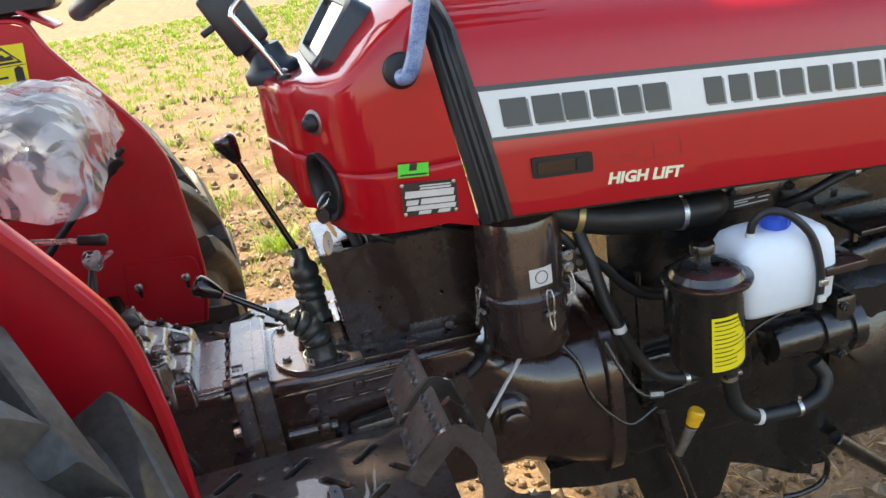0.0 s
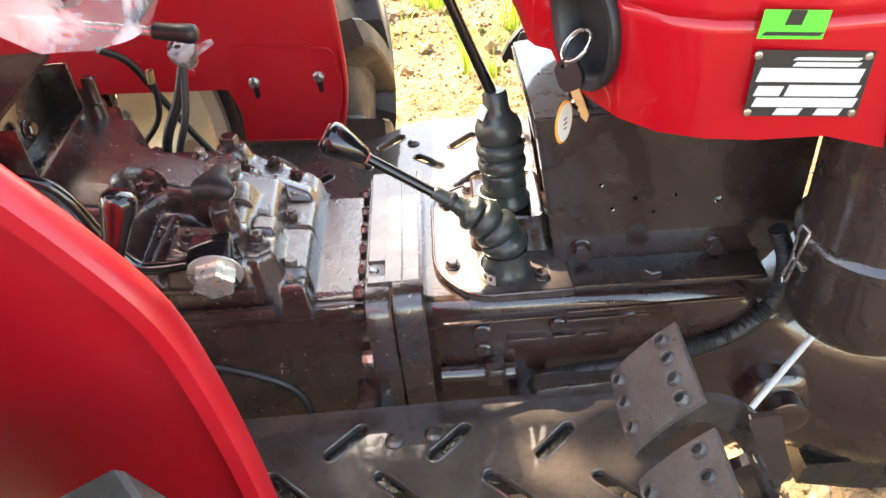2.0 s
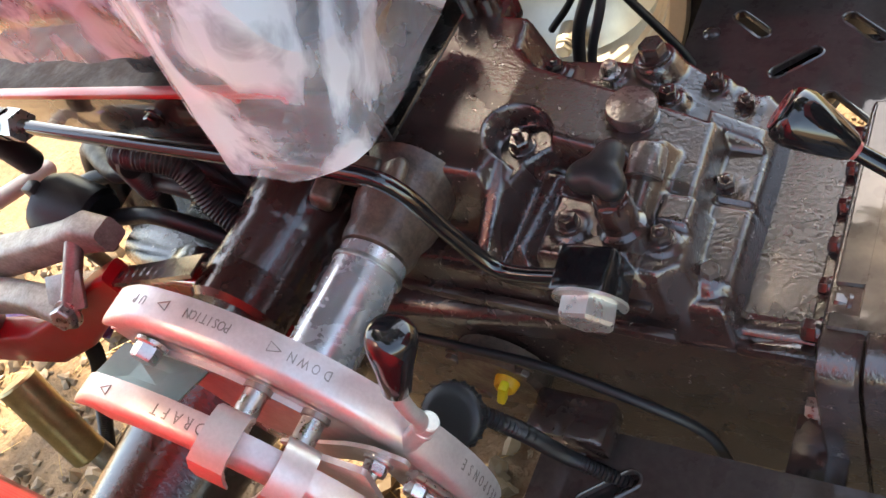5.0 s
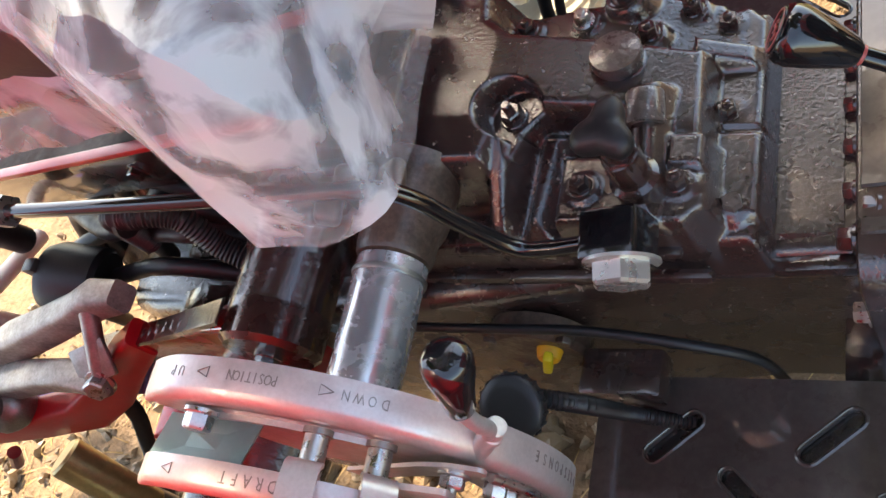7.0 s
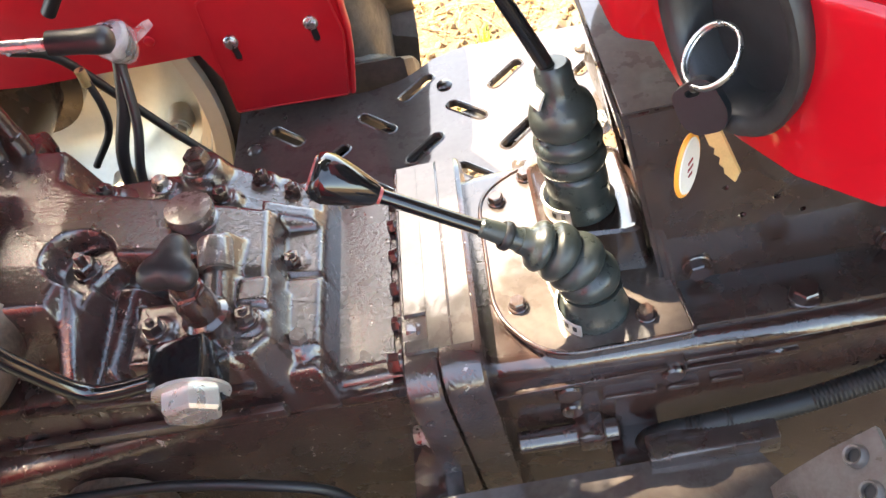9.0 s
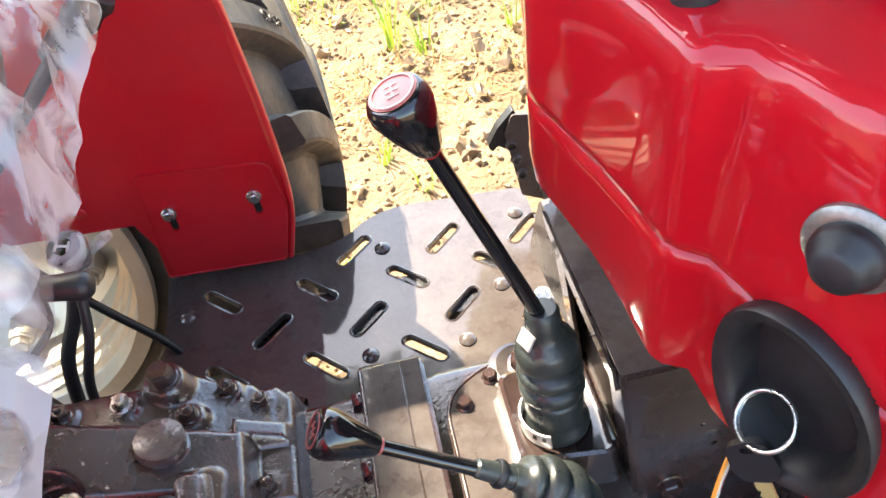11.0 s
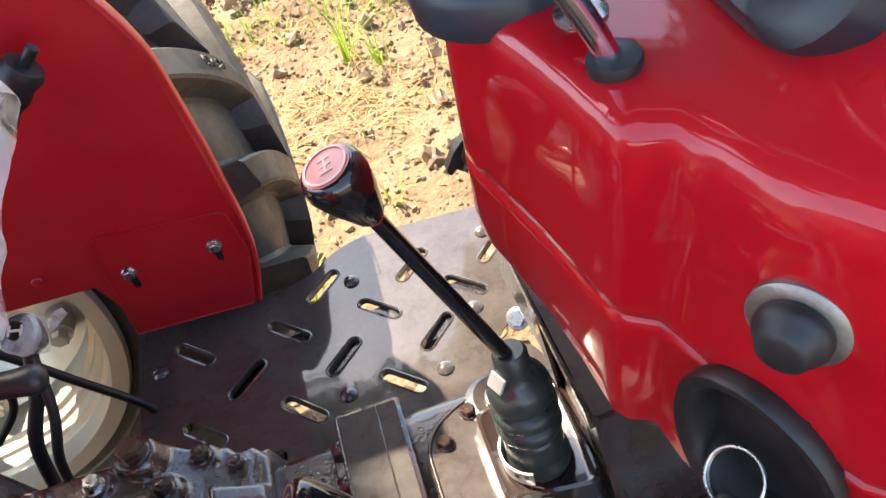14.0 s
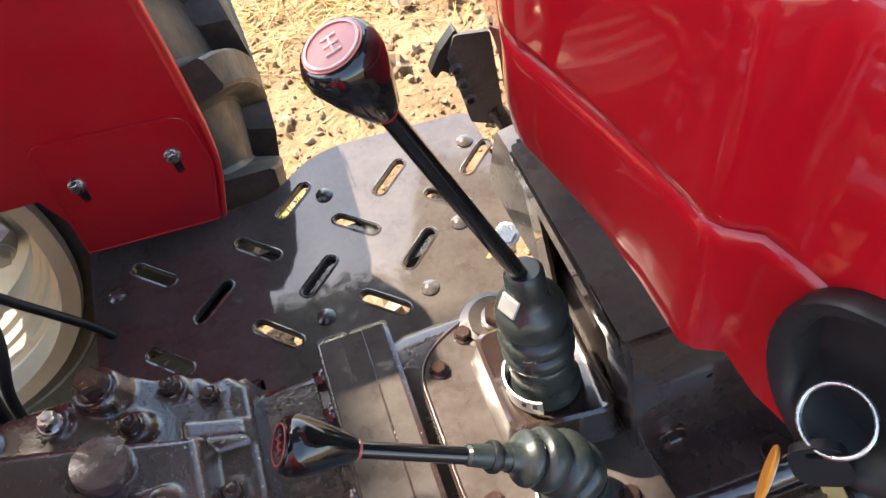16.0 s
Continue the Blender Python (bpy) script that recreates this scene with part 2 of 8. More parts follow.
def B():
    return bmesh.new()


def box(bm, centre, size, rot=None, bevel=0.003, seg=2):
    m = Matrix.Translation(centre) @ (rot if rot is not None else Matrix.Identity(4)) @ Matrix.Diagonal((*size, 1))
    v = bmesh.ops.create_cube(bm, size=1.0, matrix=m)["verts"]
    if bevel:
        bmesh.ops.bevel(bm, geom=list({e for x in v for e in x.link_edges}), offset=bevel, segments=seg, affect="EDGES", profile=0.5)
    return bm


def frame_along(d):
    d = Vector(d).normalized()
    return d.to_track_quat("Z", "Y").to_matrix().to_4x4()


def lathe(bm, profile, at=(0, 0, 0), axis=(0, 0, 1), seg=24, closed=True):
    """Turns (radius, height) pairs round an axis."""
    m = Matrix.Translation(at) @ frame_along(axis)
    rings = []
    for r, hgt in profile:
        if r < 1e-6:
            rings.append([bm.verts.new(m @ Vector((0, 0, hgt)))])
        else:
            rings.append([bm.verts.new(m @ Vector((r * math.cos(a), r * math.sin(a), hgt)))
                          for a in (2 * math.pi * k / seg for k in range(seg))])
    for a, b in zip(rings, rings[1:]):
        for k in range(seg):
            j = (k + 1) % seg
            if len(a) == 1 and len(b) > 1:
                bm.faces.new((a[0], b[k], b[j]))
            elif len(b) == 1 and len(a) > 1:
                bm.faces.new((a[k], a[j], b[0]))
            elif len(a) > 1:
                bm.faces.new((a[k], a[j], b[j], b[k]))
    if closed:
        for ring in (rings[0], rings[-1]):
            if len(ring) > 1:
                bm.faces.new(ring)
    return bm


def rod(bm, p0, p1, r0, r1=None, seg=16, bevel=0.0):
    p0, p1 = Vector(p0), Vector(p1)
    r1 = r0 if r1 is None else r1
    n = (p1 - p0).length
    prof = [(r0, 0), (r1, n)] if not bevel else [(r0 - bevel, 0), (r0, bevel), (r1, n - bevel), (r1 - bevel, n)]
    return lathe(bm, prof, p0, p1 - p0, seg)


def smooth_path(pts, step=8):
    pts = [Vector(p) for p in pts]
    ext = [2 * pts[0] - pts[1]] + pts + [2 * pts[-1] - pts[-2]]
    out = []
    for i in range(1, len(ext) - 2):
        a, b, c, d = ext[i - 1:i + 3]
        for k in range(step):
            t = k / step
            out.append(0.5 * (2 * b + (c - a) * t + (2 * a - 5 * b + 4 * c - d) * t * t + (3 * b - a - 3 * c + d) * t ** 3))
    return out + [pts[-1]]


def tube(bm, pts, r, seg=12, step=8, smooth=True, ribs=0.0):
    """A round hose or bent bar through points; ribs: depth of corrugation."""
    path = smooth_path(pts, step) if smooth else [Vector(p) for p in pts]
    if ribs:
        fine = []
        for a, b in zip(path, path[1:]):
            n = max(1, round((b - a).length / 0.0022))
            fine += [a.lerp(b, k / n) for k in range(n)]
        path = fine + [path[-1]]
    rings, up = [], Vector((0.13, 0.31, 0.94))
    for i, p in enumerate(path):
        d = (path[min(i + 1, len(path) - 1)] - path[max(i - 1, 0)]).normalized()
        x = d.cross(up).normalized()
        y = x.cross(d).normalized()
        up = y
        rr = r - (ribs if ribs and i % 2 else 0)
        rings.append([bm.verts.new(p + rr * (math.cos(a) * x + math.sin(a) * y)) for a in (2 * math.pi * k / seg for k in range(seg))])
    for a, b in zip(rings, rings[1:]):
        for k in range(seg):
            j = (k + 1) % seg
            bm.faces.new((a[k], a[j], b[j], b[k]))
    bm.faces.new(rings[0])
    bm.faces.new(rings[-1])
    return bm


def loft(bm, rows, close=False, caps=True):
    """Skins rows of points, each a list of the same length; close: each row is a ring."""
    vs = [[bm.verts.new(p) for p in row] for row in rows]
    n = len(vs[0])
    for a, b in zip(vs, vs[1:]):
        for k in range(n if close else n - 1):
            j = (k + 1) % n
            bm.faces.new((a[k], a[j], b[j], b[k]))
    if close and caps:
        bm.faces.new(vs[0])
        bm.faces.new(vs[-1])
    return bm


def prism(bm, outline, origin, u, v, n, thick, holes=(), bevel=0.0):
    """A flat plate of an outline with real holes: points (a, b) lie at origin + a*u + b*v; it is thick along n."""
    origin, u, v, n = Vector(origin), Vector(u), Vector(v), Vector(n)
    start = set(bm.faces)
    loops = [list(outline)] + [list(x) for x in holes]
    edges, rings = [], []
    for lp in loops:
        ring = [bm.verts.new(origin + a * u + b * v) for a, b in lp]
        rings.append(ring)
        edges += [bm.edges.new((ring[k], ring[(k + 1) % len(ring)])) for k in range(len(ring))]
    if holes:
        bmesh.ops.triangle_fill(bm, use_beauty=True, use_dissolve=False, edges=edges, normal=n)
    else:
        bm.faces.new(rings[0])
    top = [f for f in bm.faces if f not in start]
    copy = {}
    for f in top:
        for w in f.verts:
            if w not in copy:
                copy[w] = bm.verts.new(w.co + n * thick)
    for f in top:
        bm.faces.new([copy[w] for w in reversed(f.verts)])
    for ring in rings:
        for k in range(len(ring)):
            a, b = ring[k], ring[(k + 1) % len(ring)]
            bm.faces.new((a, b, copy[b], copy[a]))
    return bm


def round_outline(pts, r, seg=5):
    """Rounds the corners of an outline."""
    out, n = [], len(pts)
    rr = r if hasattr(r, "__len__") else [r] * n
    for i in range(n):
        p, a, b = Vector(pts[i]), Vector(pts[i - 1]), Vector(pts[(i + 1) % n])
        d0, d1 = (a - p), (b - p)
        c = min(rr[i], d0.length * 0.45, d1.length * 0.45)
        p0, p1 = p + d0.normalized() * c, p + d1.normalized() * c
        for k in range(seg + 1):
            t = k / seg
            out.append(tuple((1 - t) ** 2 * p0 + 2 * t * (1 - t) * p + t * t * p1))
    return out


def slot_outline(cx, cy, length, width, angle, seg=6):
    c, s, h, r = math.cos(angle), math.sin(angle), (length - width) / 2, width / 2
    pts = []
    for side, a0 in ((1, -90), (-1, 90)):
        for k in range(seg + 1):
            a = radians(a0 + 180 * k / seg)
            x, y = side * h + r * math.cos(a), r * math.sin(a)
            pts.append((cx + c * x - s * y, cy + s * x + c * y))
    return pts


def bolt_mesh(bm, at, axis, across=0.016, height=0.009, washer=True, stud=0.0):
    m = Matrix.Translation(at) @ frame_along(axis)
    r = across / 2 / math.cos(radians(30))
    base = 0.0
    if washer:
        lathe(bm, [(across * 0.72, -0.001), (across * 0.72, 0.0018), (across * 0.66, 0.0026)], at, axis, 18)
        base = 0.0024
    rows = []
    for hgt, f in ((base, 1.0), (height * 0.86, 1.0), (height, 0.88)):
        rows.append([m @ Vector((f * r * math.cos(radians(60 * k + 11)), f * r * math.sin(radians(60 * k + 11)), hgt)) for k in range(6)])
    loft(bm, rows, close=True)
    if stud:
        lathe(bm, [(across * 0.26, height), (across * 0.26, height + stud * 0.85), (across * 0.2, height + stud)], at, axis, 12)
    return bm


def bolt(parent, at, axis=(0, 0, 1), across=0.016, height=0.009, mat=None, washer=True, stud=0.0, label="", name="bolt"):
    return part(name, bolt_mesh(B(), at, axis, across, height, washer, stud), mat or BROWN, parent, label, 30)


def words(text, size, m, mat, parent, depth=0.0006, name="lettering", label="", bold=0.0, slant=0.0):
    """Raised lettering with the built-in font, on a plane."""
    cu = bpy.data.curves.new(name, "FONT")
    cu.body, cu.size, cu.extrude, cu.align_x, cu.align_y = text, size, depth, "CENTER", "CENTER"
    cu.resolution_u, cu.offset, cu.shear = 2, bold, slant
    tmp = new(name, cu)
    bpy.context.view_layer.update()
    me = bpy.data.meshes.new_from_object(tmp.evaluated_get(bpy.context.evaluated_depsgraph_get()))
    bpy.data.objects.remove(tmp)
    bpy.data.curves.remove(cu)
    me.transform(m)
    me.materials.clear()
    me.materials.append(mat)
    ob = new(name, me)
    ob.parent = parent
    if label:
        ob["label"] = label
    return ob


# ---- ground: a dry ploughed field ----
def ground_height(x, y):
    v = Vector((x, y, 0.0))
    rough = 0.006 * noise.noise(v * 31.0) + 0.035 * noise.noise(v * 1.7) + 0.022 * noise.noise(v * 5.3) + 0.012 * noise.noise(v * 13.0)
    ridge = 0.030 * math.sin(2 * math.pi * (y - 0.15 * x) / 0.75)
    fade = min(1.0, max(0.0, (abs(y) - 1.2) / 1.5))
    wheels = 0.0
    return rough * (0.6 + 0.4 * fade) + ridge * fade - 0.02 + wheels


def graded(lo, hi, a, b, fine):
    """Steps that are fine from a to b and widen outwards to lo and hi."""
    mid = list(np.arange(a, b, fine))
    up, s = [b], fine
    while up[-1] < hi:
        s *= 1.14
        up.append(up[-1] + s)
    down, s = [a], fine
    while down[-1] > lo:
        s *= 1.14
        down.append(down[-1] - s)
    return down[:0:-1] + mid + up


gx, gy = graded(-400, 400, -1.6, 3.2, 0.022), graded(-400, 400, -1.2, 4.2, 0.022)
gv = [(x, y, ground_height(x, y) if abs(x) < 40 and abs(y) < 40 else -0.02) for y in gy for x in gx]
nx = len(gx)
gf = [(j * nx + i, j * nx + i + 1, (j + 1) * nx + i + 1, (j + 1) * nx + i) for j in range(len(gy) - 1) for i in range(nx - 1)]
gm = bpy.data.meshes.new("ground")
gm.from_pydata(gv, [], gf)
gm.materials.append(SOIL)
gm.shade_smooth()
ground = tagged(new("ground", gm), "dry brown ploughed field soil with low furrows", "field", kind="structure")


def scatter(name, label, category, base_v, base_f, places, mat, smooth=False):
    """Many small copies of a shape in one mesh; places: (matrix, jitter seed)."""
    verts, faces = [], []
    bv = np.array(base_v)
    for m, jit in places:
        rng = np.random.RandomState(jit)
        w = bv * (1 + 0.42 * (rng.rand(len(bv), 1) - 0.5) * 2)
        a = np.array(m)
        p = w @ a[:3, :3].T + a[:3, 3]
        o = len(verts)
        verts += p.tolist()
        faces += [tuple(o + i for i in f) for f in base_f]
    me = bpy.data.meshes.new(name)
    me.from_pydata(verts, [], faces)
    me.materials.append(mat)
    if smooth:
        me.shade_smooth()
    return tagged(new(name, me), label, category, kind="stuff")


def ico(sub):
    bm = bmesh.new()
    bmesh.ops.create_icosphere(bm, subdivisions=sub, radius=1.0)
    bm.verts.index_update()
    v = [tuple(x.co) for x in bm.verts]
    f = [tuple(x.index for x in y.verts) for y in bm.faces]
    bm.free()
    return v, f


rnd = random.Random(7)


def clod_places(n, x0, x1, y0, y1, lo, hi, power=3.0):
    out = []
    for k in range(n):
        x, y = rnd.uniform(x0, x1), rnd.uniform(y0, y1)
        s = lo + (hi - lo) * rnd.random() ** power
        m = (Matrix.Translation((x, y, ground_height(x, y) + s * 0.25)) @ Euler([rnd.uniform(0, 6.28) for _ in range(3)]).to_matrix().to_4x4()
             @ Matrix.Diagonal((s, s * rnd.uniform(0.6, 1), s * rnd.uniform(0.45, 0.8), 1)))
        out.append((m, rnd.randrange(1 << 30)))
    return out


v2, f2 = ico(2)
v1, f1 = ico(1)
scatter("soil_clods", "loose dry brown clods and stones on the field", "clods", v2, f2,
        clod_places(800, -0.6, 2.0, 0.45, 4.2, 0.005, 0.046, 4.0) + clod_places(350, 0.5, 2.2, -0.9, 0.6, 0.006, 0.045) + clod_places(500, -2.4, 0.4, -1.2, 0.5, 0.008, 0.05), CLOD)
scatter("small_stones", "small dry stones and crumbs of earth on the field", "stones", v1, f1,
        clod_places(15000, -0.9, 2.0, 0.4, 3.6, 0.002, 0.014, 2.4) + clod_places(2600, 0.3, 2.4, -1.0, 0.7, 0.003, 0.022, 2.0) + clod_places(2200, -2.4, 0.3, -1.2, 0.5, 0.004, 0.03)
        + clod_places(1500, -4.0, 3.2, 4.0, 9.0, 0.010, 0.045), CLOD)


def blades(name, label, category, tufts, mat):
    """Bent tapering blades; tufts: (x, y, count, height, spread, lying)."""
    verts, faces = [], []
    for x, y, count, height, spread, lying in tufts:
        for k in range(count):
            a, r = rnd.uniform(0, 6.283), spread * math.sqrt(rnd.random()) * 0.35
            px, py = x + r * math.cos(a), y + r * math.sin(a)
            z = ground_height(px, py) - 0.004
            hgt, lean, w = height * rnd.uniform(0.5, 1.1), rnd.uniform(0.1, 0.8) + lying, rnd.uniform(0.0014, 0.0036) * (0.58 if lying > 0.6 else 1.0) * (1 + height * 2) * (1 + 0.16 * max(0.0, y - 2))
            d, sd = Vector((math.cos(a), math.sin(a), 0)), Vector((-math.sin(a), math.cos(a), 0))
            o, steps = len(verts), 4
            for s in range(steps + 1):
                t = s / steps
                bend = lean * (t ** 1.6 if lying < 0.6 else 0.8 + 0.3 * t)
                c = Vector((px, py, z)) + d * (hgt * math.sin(min(1.5, bend)) * t) + Vector((0, 0, hgt * math.cos(min(1.5, bend)) * t + 0.006 * lying))
                ww = w * (1 - t) ** 0.6 + 0.0002
                verts += [tuple(c - sd * ww), tuple(c + sd * ww)]
            faces += [(o + 2 * s, o + 2 * s + 1, o + 2 * s + 3, o + 2 * s + 2) for s in range(steps)]
    me = bpy.data.meshes.new(name)
    me.from_pydata(verts, [], faces)
    me.materials.append(mat)
    return tagged(new(name, me), label, category, kind="stuff")


near_green = [(0.30, 0.98, 26, 0.20, 0.12, 0), (0.44, 1.08, 8, 0.10, 0.08, 0), (0.62, 2.05, 22, 0.26, 0.10, 0), (0.83, 2.45, 30, 0.28, 0.16, 0),
              (0.20, 1.75, 10, 0.16, 0.1, 0.3), (0.50, 1.45, 12, 0.10, 0.1, 0), (0.38, 0.98, 12, 0.13, 0.10, 0), (0.72, 1.98, 20, 0.14, 0.1, 0), (0.56, 2.70, 60, 0.16, 0.3, 0.2), (0.60, 1.30, 10, 0.08, 0.1, 0.2), (1.05, 2.05, 12, 0.16, 0.1, 0), (0.52, 2.75, 50, 0.13, 0.3, 0.2), (0.46, 2.82, 40, 0.11, 0.3, 0.3)]
rows_green = []
for row in range(26):
    yy = 2.3 + 0.75 * row
    for k in range(int(110 + 40 * row)):
        xx = rnd.uniform(-2.6 - 0.8 * row, 1.6 + 0.45 * row)
        if rnd.random() < 0.62:
            rows_green.append((xx, yy + 0.15 * xx + rnd.gauss(0, 0.07), rnd.randint(5, 12), rnd.uniform(0.05, 0.14), 0.22, rnd.choice((0, 0.2, 0.5))))
blades("young_grass", "bright green grass shoots coming up in the soil", "grass", near_green + rows_green, GRASS)
dry = [(rnd.uniform(-0.6, 1.7), rnd.uniform(0.5, 3.2), rnd.randint(5, 12), rnd.uniform(0.03, 0.12), 0.35, 0.95) for _ in range(170)]
dry += [(rnd.uniform(-0.2, 1.4), rnd.gauss(1.75, 0.16), rnd.randint(6, 14), rnd.uniform(0.04, 0.15), 0.30, 0.8) for _ in range(140)]
dry += [(rnd.uniform(0.0, 2.2), rnd.uniform(-0.9, 0.4), rnd.randint(4, 8), rnd.uniform(0.05, 0.14), 0.3, 0.95) for _ in range(150)]
dry += [(rnd.uniform(-2.2, 0.4), rnd.uniform(-1.1, 0.4), rnd.randint(4, 8), rnd.uniform(0.05, 0.16), 0.3, 0.95) for _ in range(160)]
dry += [(rnd.uniform(-4, 3), rnd.uniform(3.2, 9), rnd.randint(4, 9), rnd.uniform(0.08, 0.2), 0.35, 0.9) for _ in range(260)]
blades("dry_straw", "dry yellow straw lying on the soil", "straw", dry, STRAW)


# ---- unseen tree, added over the tractor: its limb shades the cowl, gaps let the sun through ----
tree = tagged(new("tree"), "unseen broad dark green tree added to shade the tractor, with a low limb over it", "tree")


def sun_track(x, y, z):
    """Where the sun's ray through a point meets the ground plane."""
    k = z / SUN_TO.z
    return x - k * SUN_TO.x, y - k * SUN_TO.y


# Openings in sun-track coordinates, placed so that chosen patches are sunlit.
GAPS = ((0.75, 1.00, -0.60, -0.30), (0.83, 0.985, -0.72, -0.645), (0.60, 0.75, -0.665, -0.59), (0.645, 0.685, -0.60, -0.545), (1.9, 2.1, -1.2, -0.9), (0.28, 0.85, -1.28, -0.965))


def open_sky(x, y, z):
    a, b = sun_track(x, y, z)
    edge = -0.26 + 0.03 * math.sin(2.1 * a) + 0.02 * math.sin(7.3 * a + 1)
    if b < -4.2 - 0.5 * math.sin(1.7 * a + 0.5) - 0.2 * math.sin(5.1 * a) or abs(a - 1.4) > 3.6 + 0.5 * math.sin(4.3 * b):
        return True
    return b > edge or any(x0 < a < x1 and y0 < b < y1 for x0, x1, y0, y1 in GAPS)


def crown_end(x):
    """How far the forward boughs, added to darken reflections, reach to the tractor's far side."""
    return 3.85 + 1.15 * max(0.0, min(1.0, (x - 0.85) / 0.5)) + 0.06 * math.sin(5.3 * x) + 0.10 * math.sin(2.3 * x)


rt = random.Random(21)
lv, lf = [], []
while len(lf) < 66000:
    x, z = rt.uniform(-4.9, 4.1), rt.uniform(5.6, 6.4)
    y = rt.uniform(-5.2, 2.1) + 0.534 * z
    if open_sky(x, y, z) and not (x > -1.15 and 3.0 < y < crown_end(x)):
        continue
    a, tilt, ln, w = rt.uniform(0, 6.283), rt.gauss(0, 0.45), rt.uniform(0.05, 0.10), rt.uniform(0.016, 0.028)
    d = Vector((math.cos(a), math.sin(a), math.sin(tilt))).normalized()
    sd = d.cross(Vector((rt.gauss(0, 0.4), rt.gauss(0, 0.4), 1))).normalized()
    c, o = Vector((x, y, z)), len(lv)
    lv += [tuple(c - d * ln), tuple(c + sd * w), tuple(c + d * ln), tuple(c - sd * w)]
    lf.append((o, o + 1, o + 2, o + 3))
lm = bpy.data.meshes.new("crown")
lm.from_pydata(lv, [], lf)
lm.materials.append(LEAF)
crown = new("crown", lm)
crown.parent = tree
crown["label"] = "dense leafy crown with gaps cut for the sun patches"
TR = [(5.4, 1.5, -0.1, 0.26), (5.35, 1.5, 0.8, 0.21), (5.2, 1.55, 2.4, 0.18), (4.7, 2.0, 4.6, 0.16), (4.7, 2.3, 6.3, 0.10)]
part("trunk", loft(B(), [[(x + r * math.cos(a), y + r * math.sin(a), z) for a in [2 * math.pi * k / 14 for k in range(14)]] for x, y, z, r in TR], close=True), BARK, tree, "tapered brown trunk", 60)
for pts, r in (([(4.7, 2.0, 4.6), (3.2, 2.05, 5.7), (1.4, 1.85, 6.1), (-0.3, 1.75, 6.1), (-2.3, 1.75, 6.0), (-4.2, 1.85, 5.9)], 0.07), ([(2.2, 1.95, 6.0), (1.2, 2.55, 6.1), (0.3, 2.85, 6.1)], 0.035), ([(-1.5, 1.75, 6.05), (-2.1, 2.35, 6.0), (-2.8, 2.85, 5.9)], 0.03)):
    part("limb", tube(B(), pts, r, 10, 5), BARK, tree, "brown limb", 60)


# ---- the tractor: x points to its front, y to its left, its middle lies at y = C ----
C = -0.03
tractor = tagged(new("tractor"), "red farm tractor with dark brown painted gearbox, parked on a field", "tractor")


def group_part(name, parent, label=""):
    """An empty part that gathers its own pieces."""
    o = new(name)
    o.parent = parent
    if label:
        o["label"] = label
    return o


# wheels
def tyre_mesh():
    bm = B()
    half = [(0.360, 0.140), (0.385, 0.152), (0.430, 0.166), (0.500, 0.174), (0.560, 0.172), (0.610, 0.160), (0.640, 0.140), (0.656, 0.100), (0.664, 0.050)]
    prof = [(r, -y) for r, y in half] + [(0.666, 0.0)] + [(r, y) for r, y in reversed(half)]
    lathe(bm, prof, (0, 0, 0), (0, 1, 0), 72, closed=False)
    return bm


def skin(y):
    """Radius of the tread surface at a distance from the middle."""
    ys, rs = [0, 0.05, 0.10, 0.14, 0.160, 0.172, 0.174], [0.666, 0.664, 0.656, 0.640, 0.610, 0.560, 0.52]
    return float(np.interp(abs(y), ys, rs))


def lug_mesh(side):
    """One chevron bar from the middle of the tread over the shoulder."""
    rows = []
    for s in range(11):
        t = s / 10
        y = -0.012 + 0.192 * t
        a = 0.28 * t ** 0.75
        w = 0.032 - 0.007 * t
        base = skin(y) - 0.012
        topr = 0.708 - 0.008 * t - (0.010 * max(0.0, t - 0.9) / 0.1)
        da_b, da_t = (w + 0.030) / 0.66, w / 0.70
        da_m, mid = (w + 0.009) / 0.67, base + 0.3 * (topr - base)
        rows.append([Vector((rr * math.cos(a + da), side * y, rr * math.sin(a + da))) for rr, da in
                     ((base, -da_b), (mid, -da_m), (topr - 0.004, -da_t - 0.004), (topr, -da_t + 0.004), (topr, da_t - 0.004), (topr - 0.004, da_t + 0.004), (mid, da_m), (base, da_b))])
    return loft(B(), rows, close=True)


LUG = {}


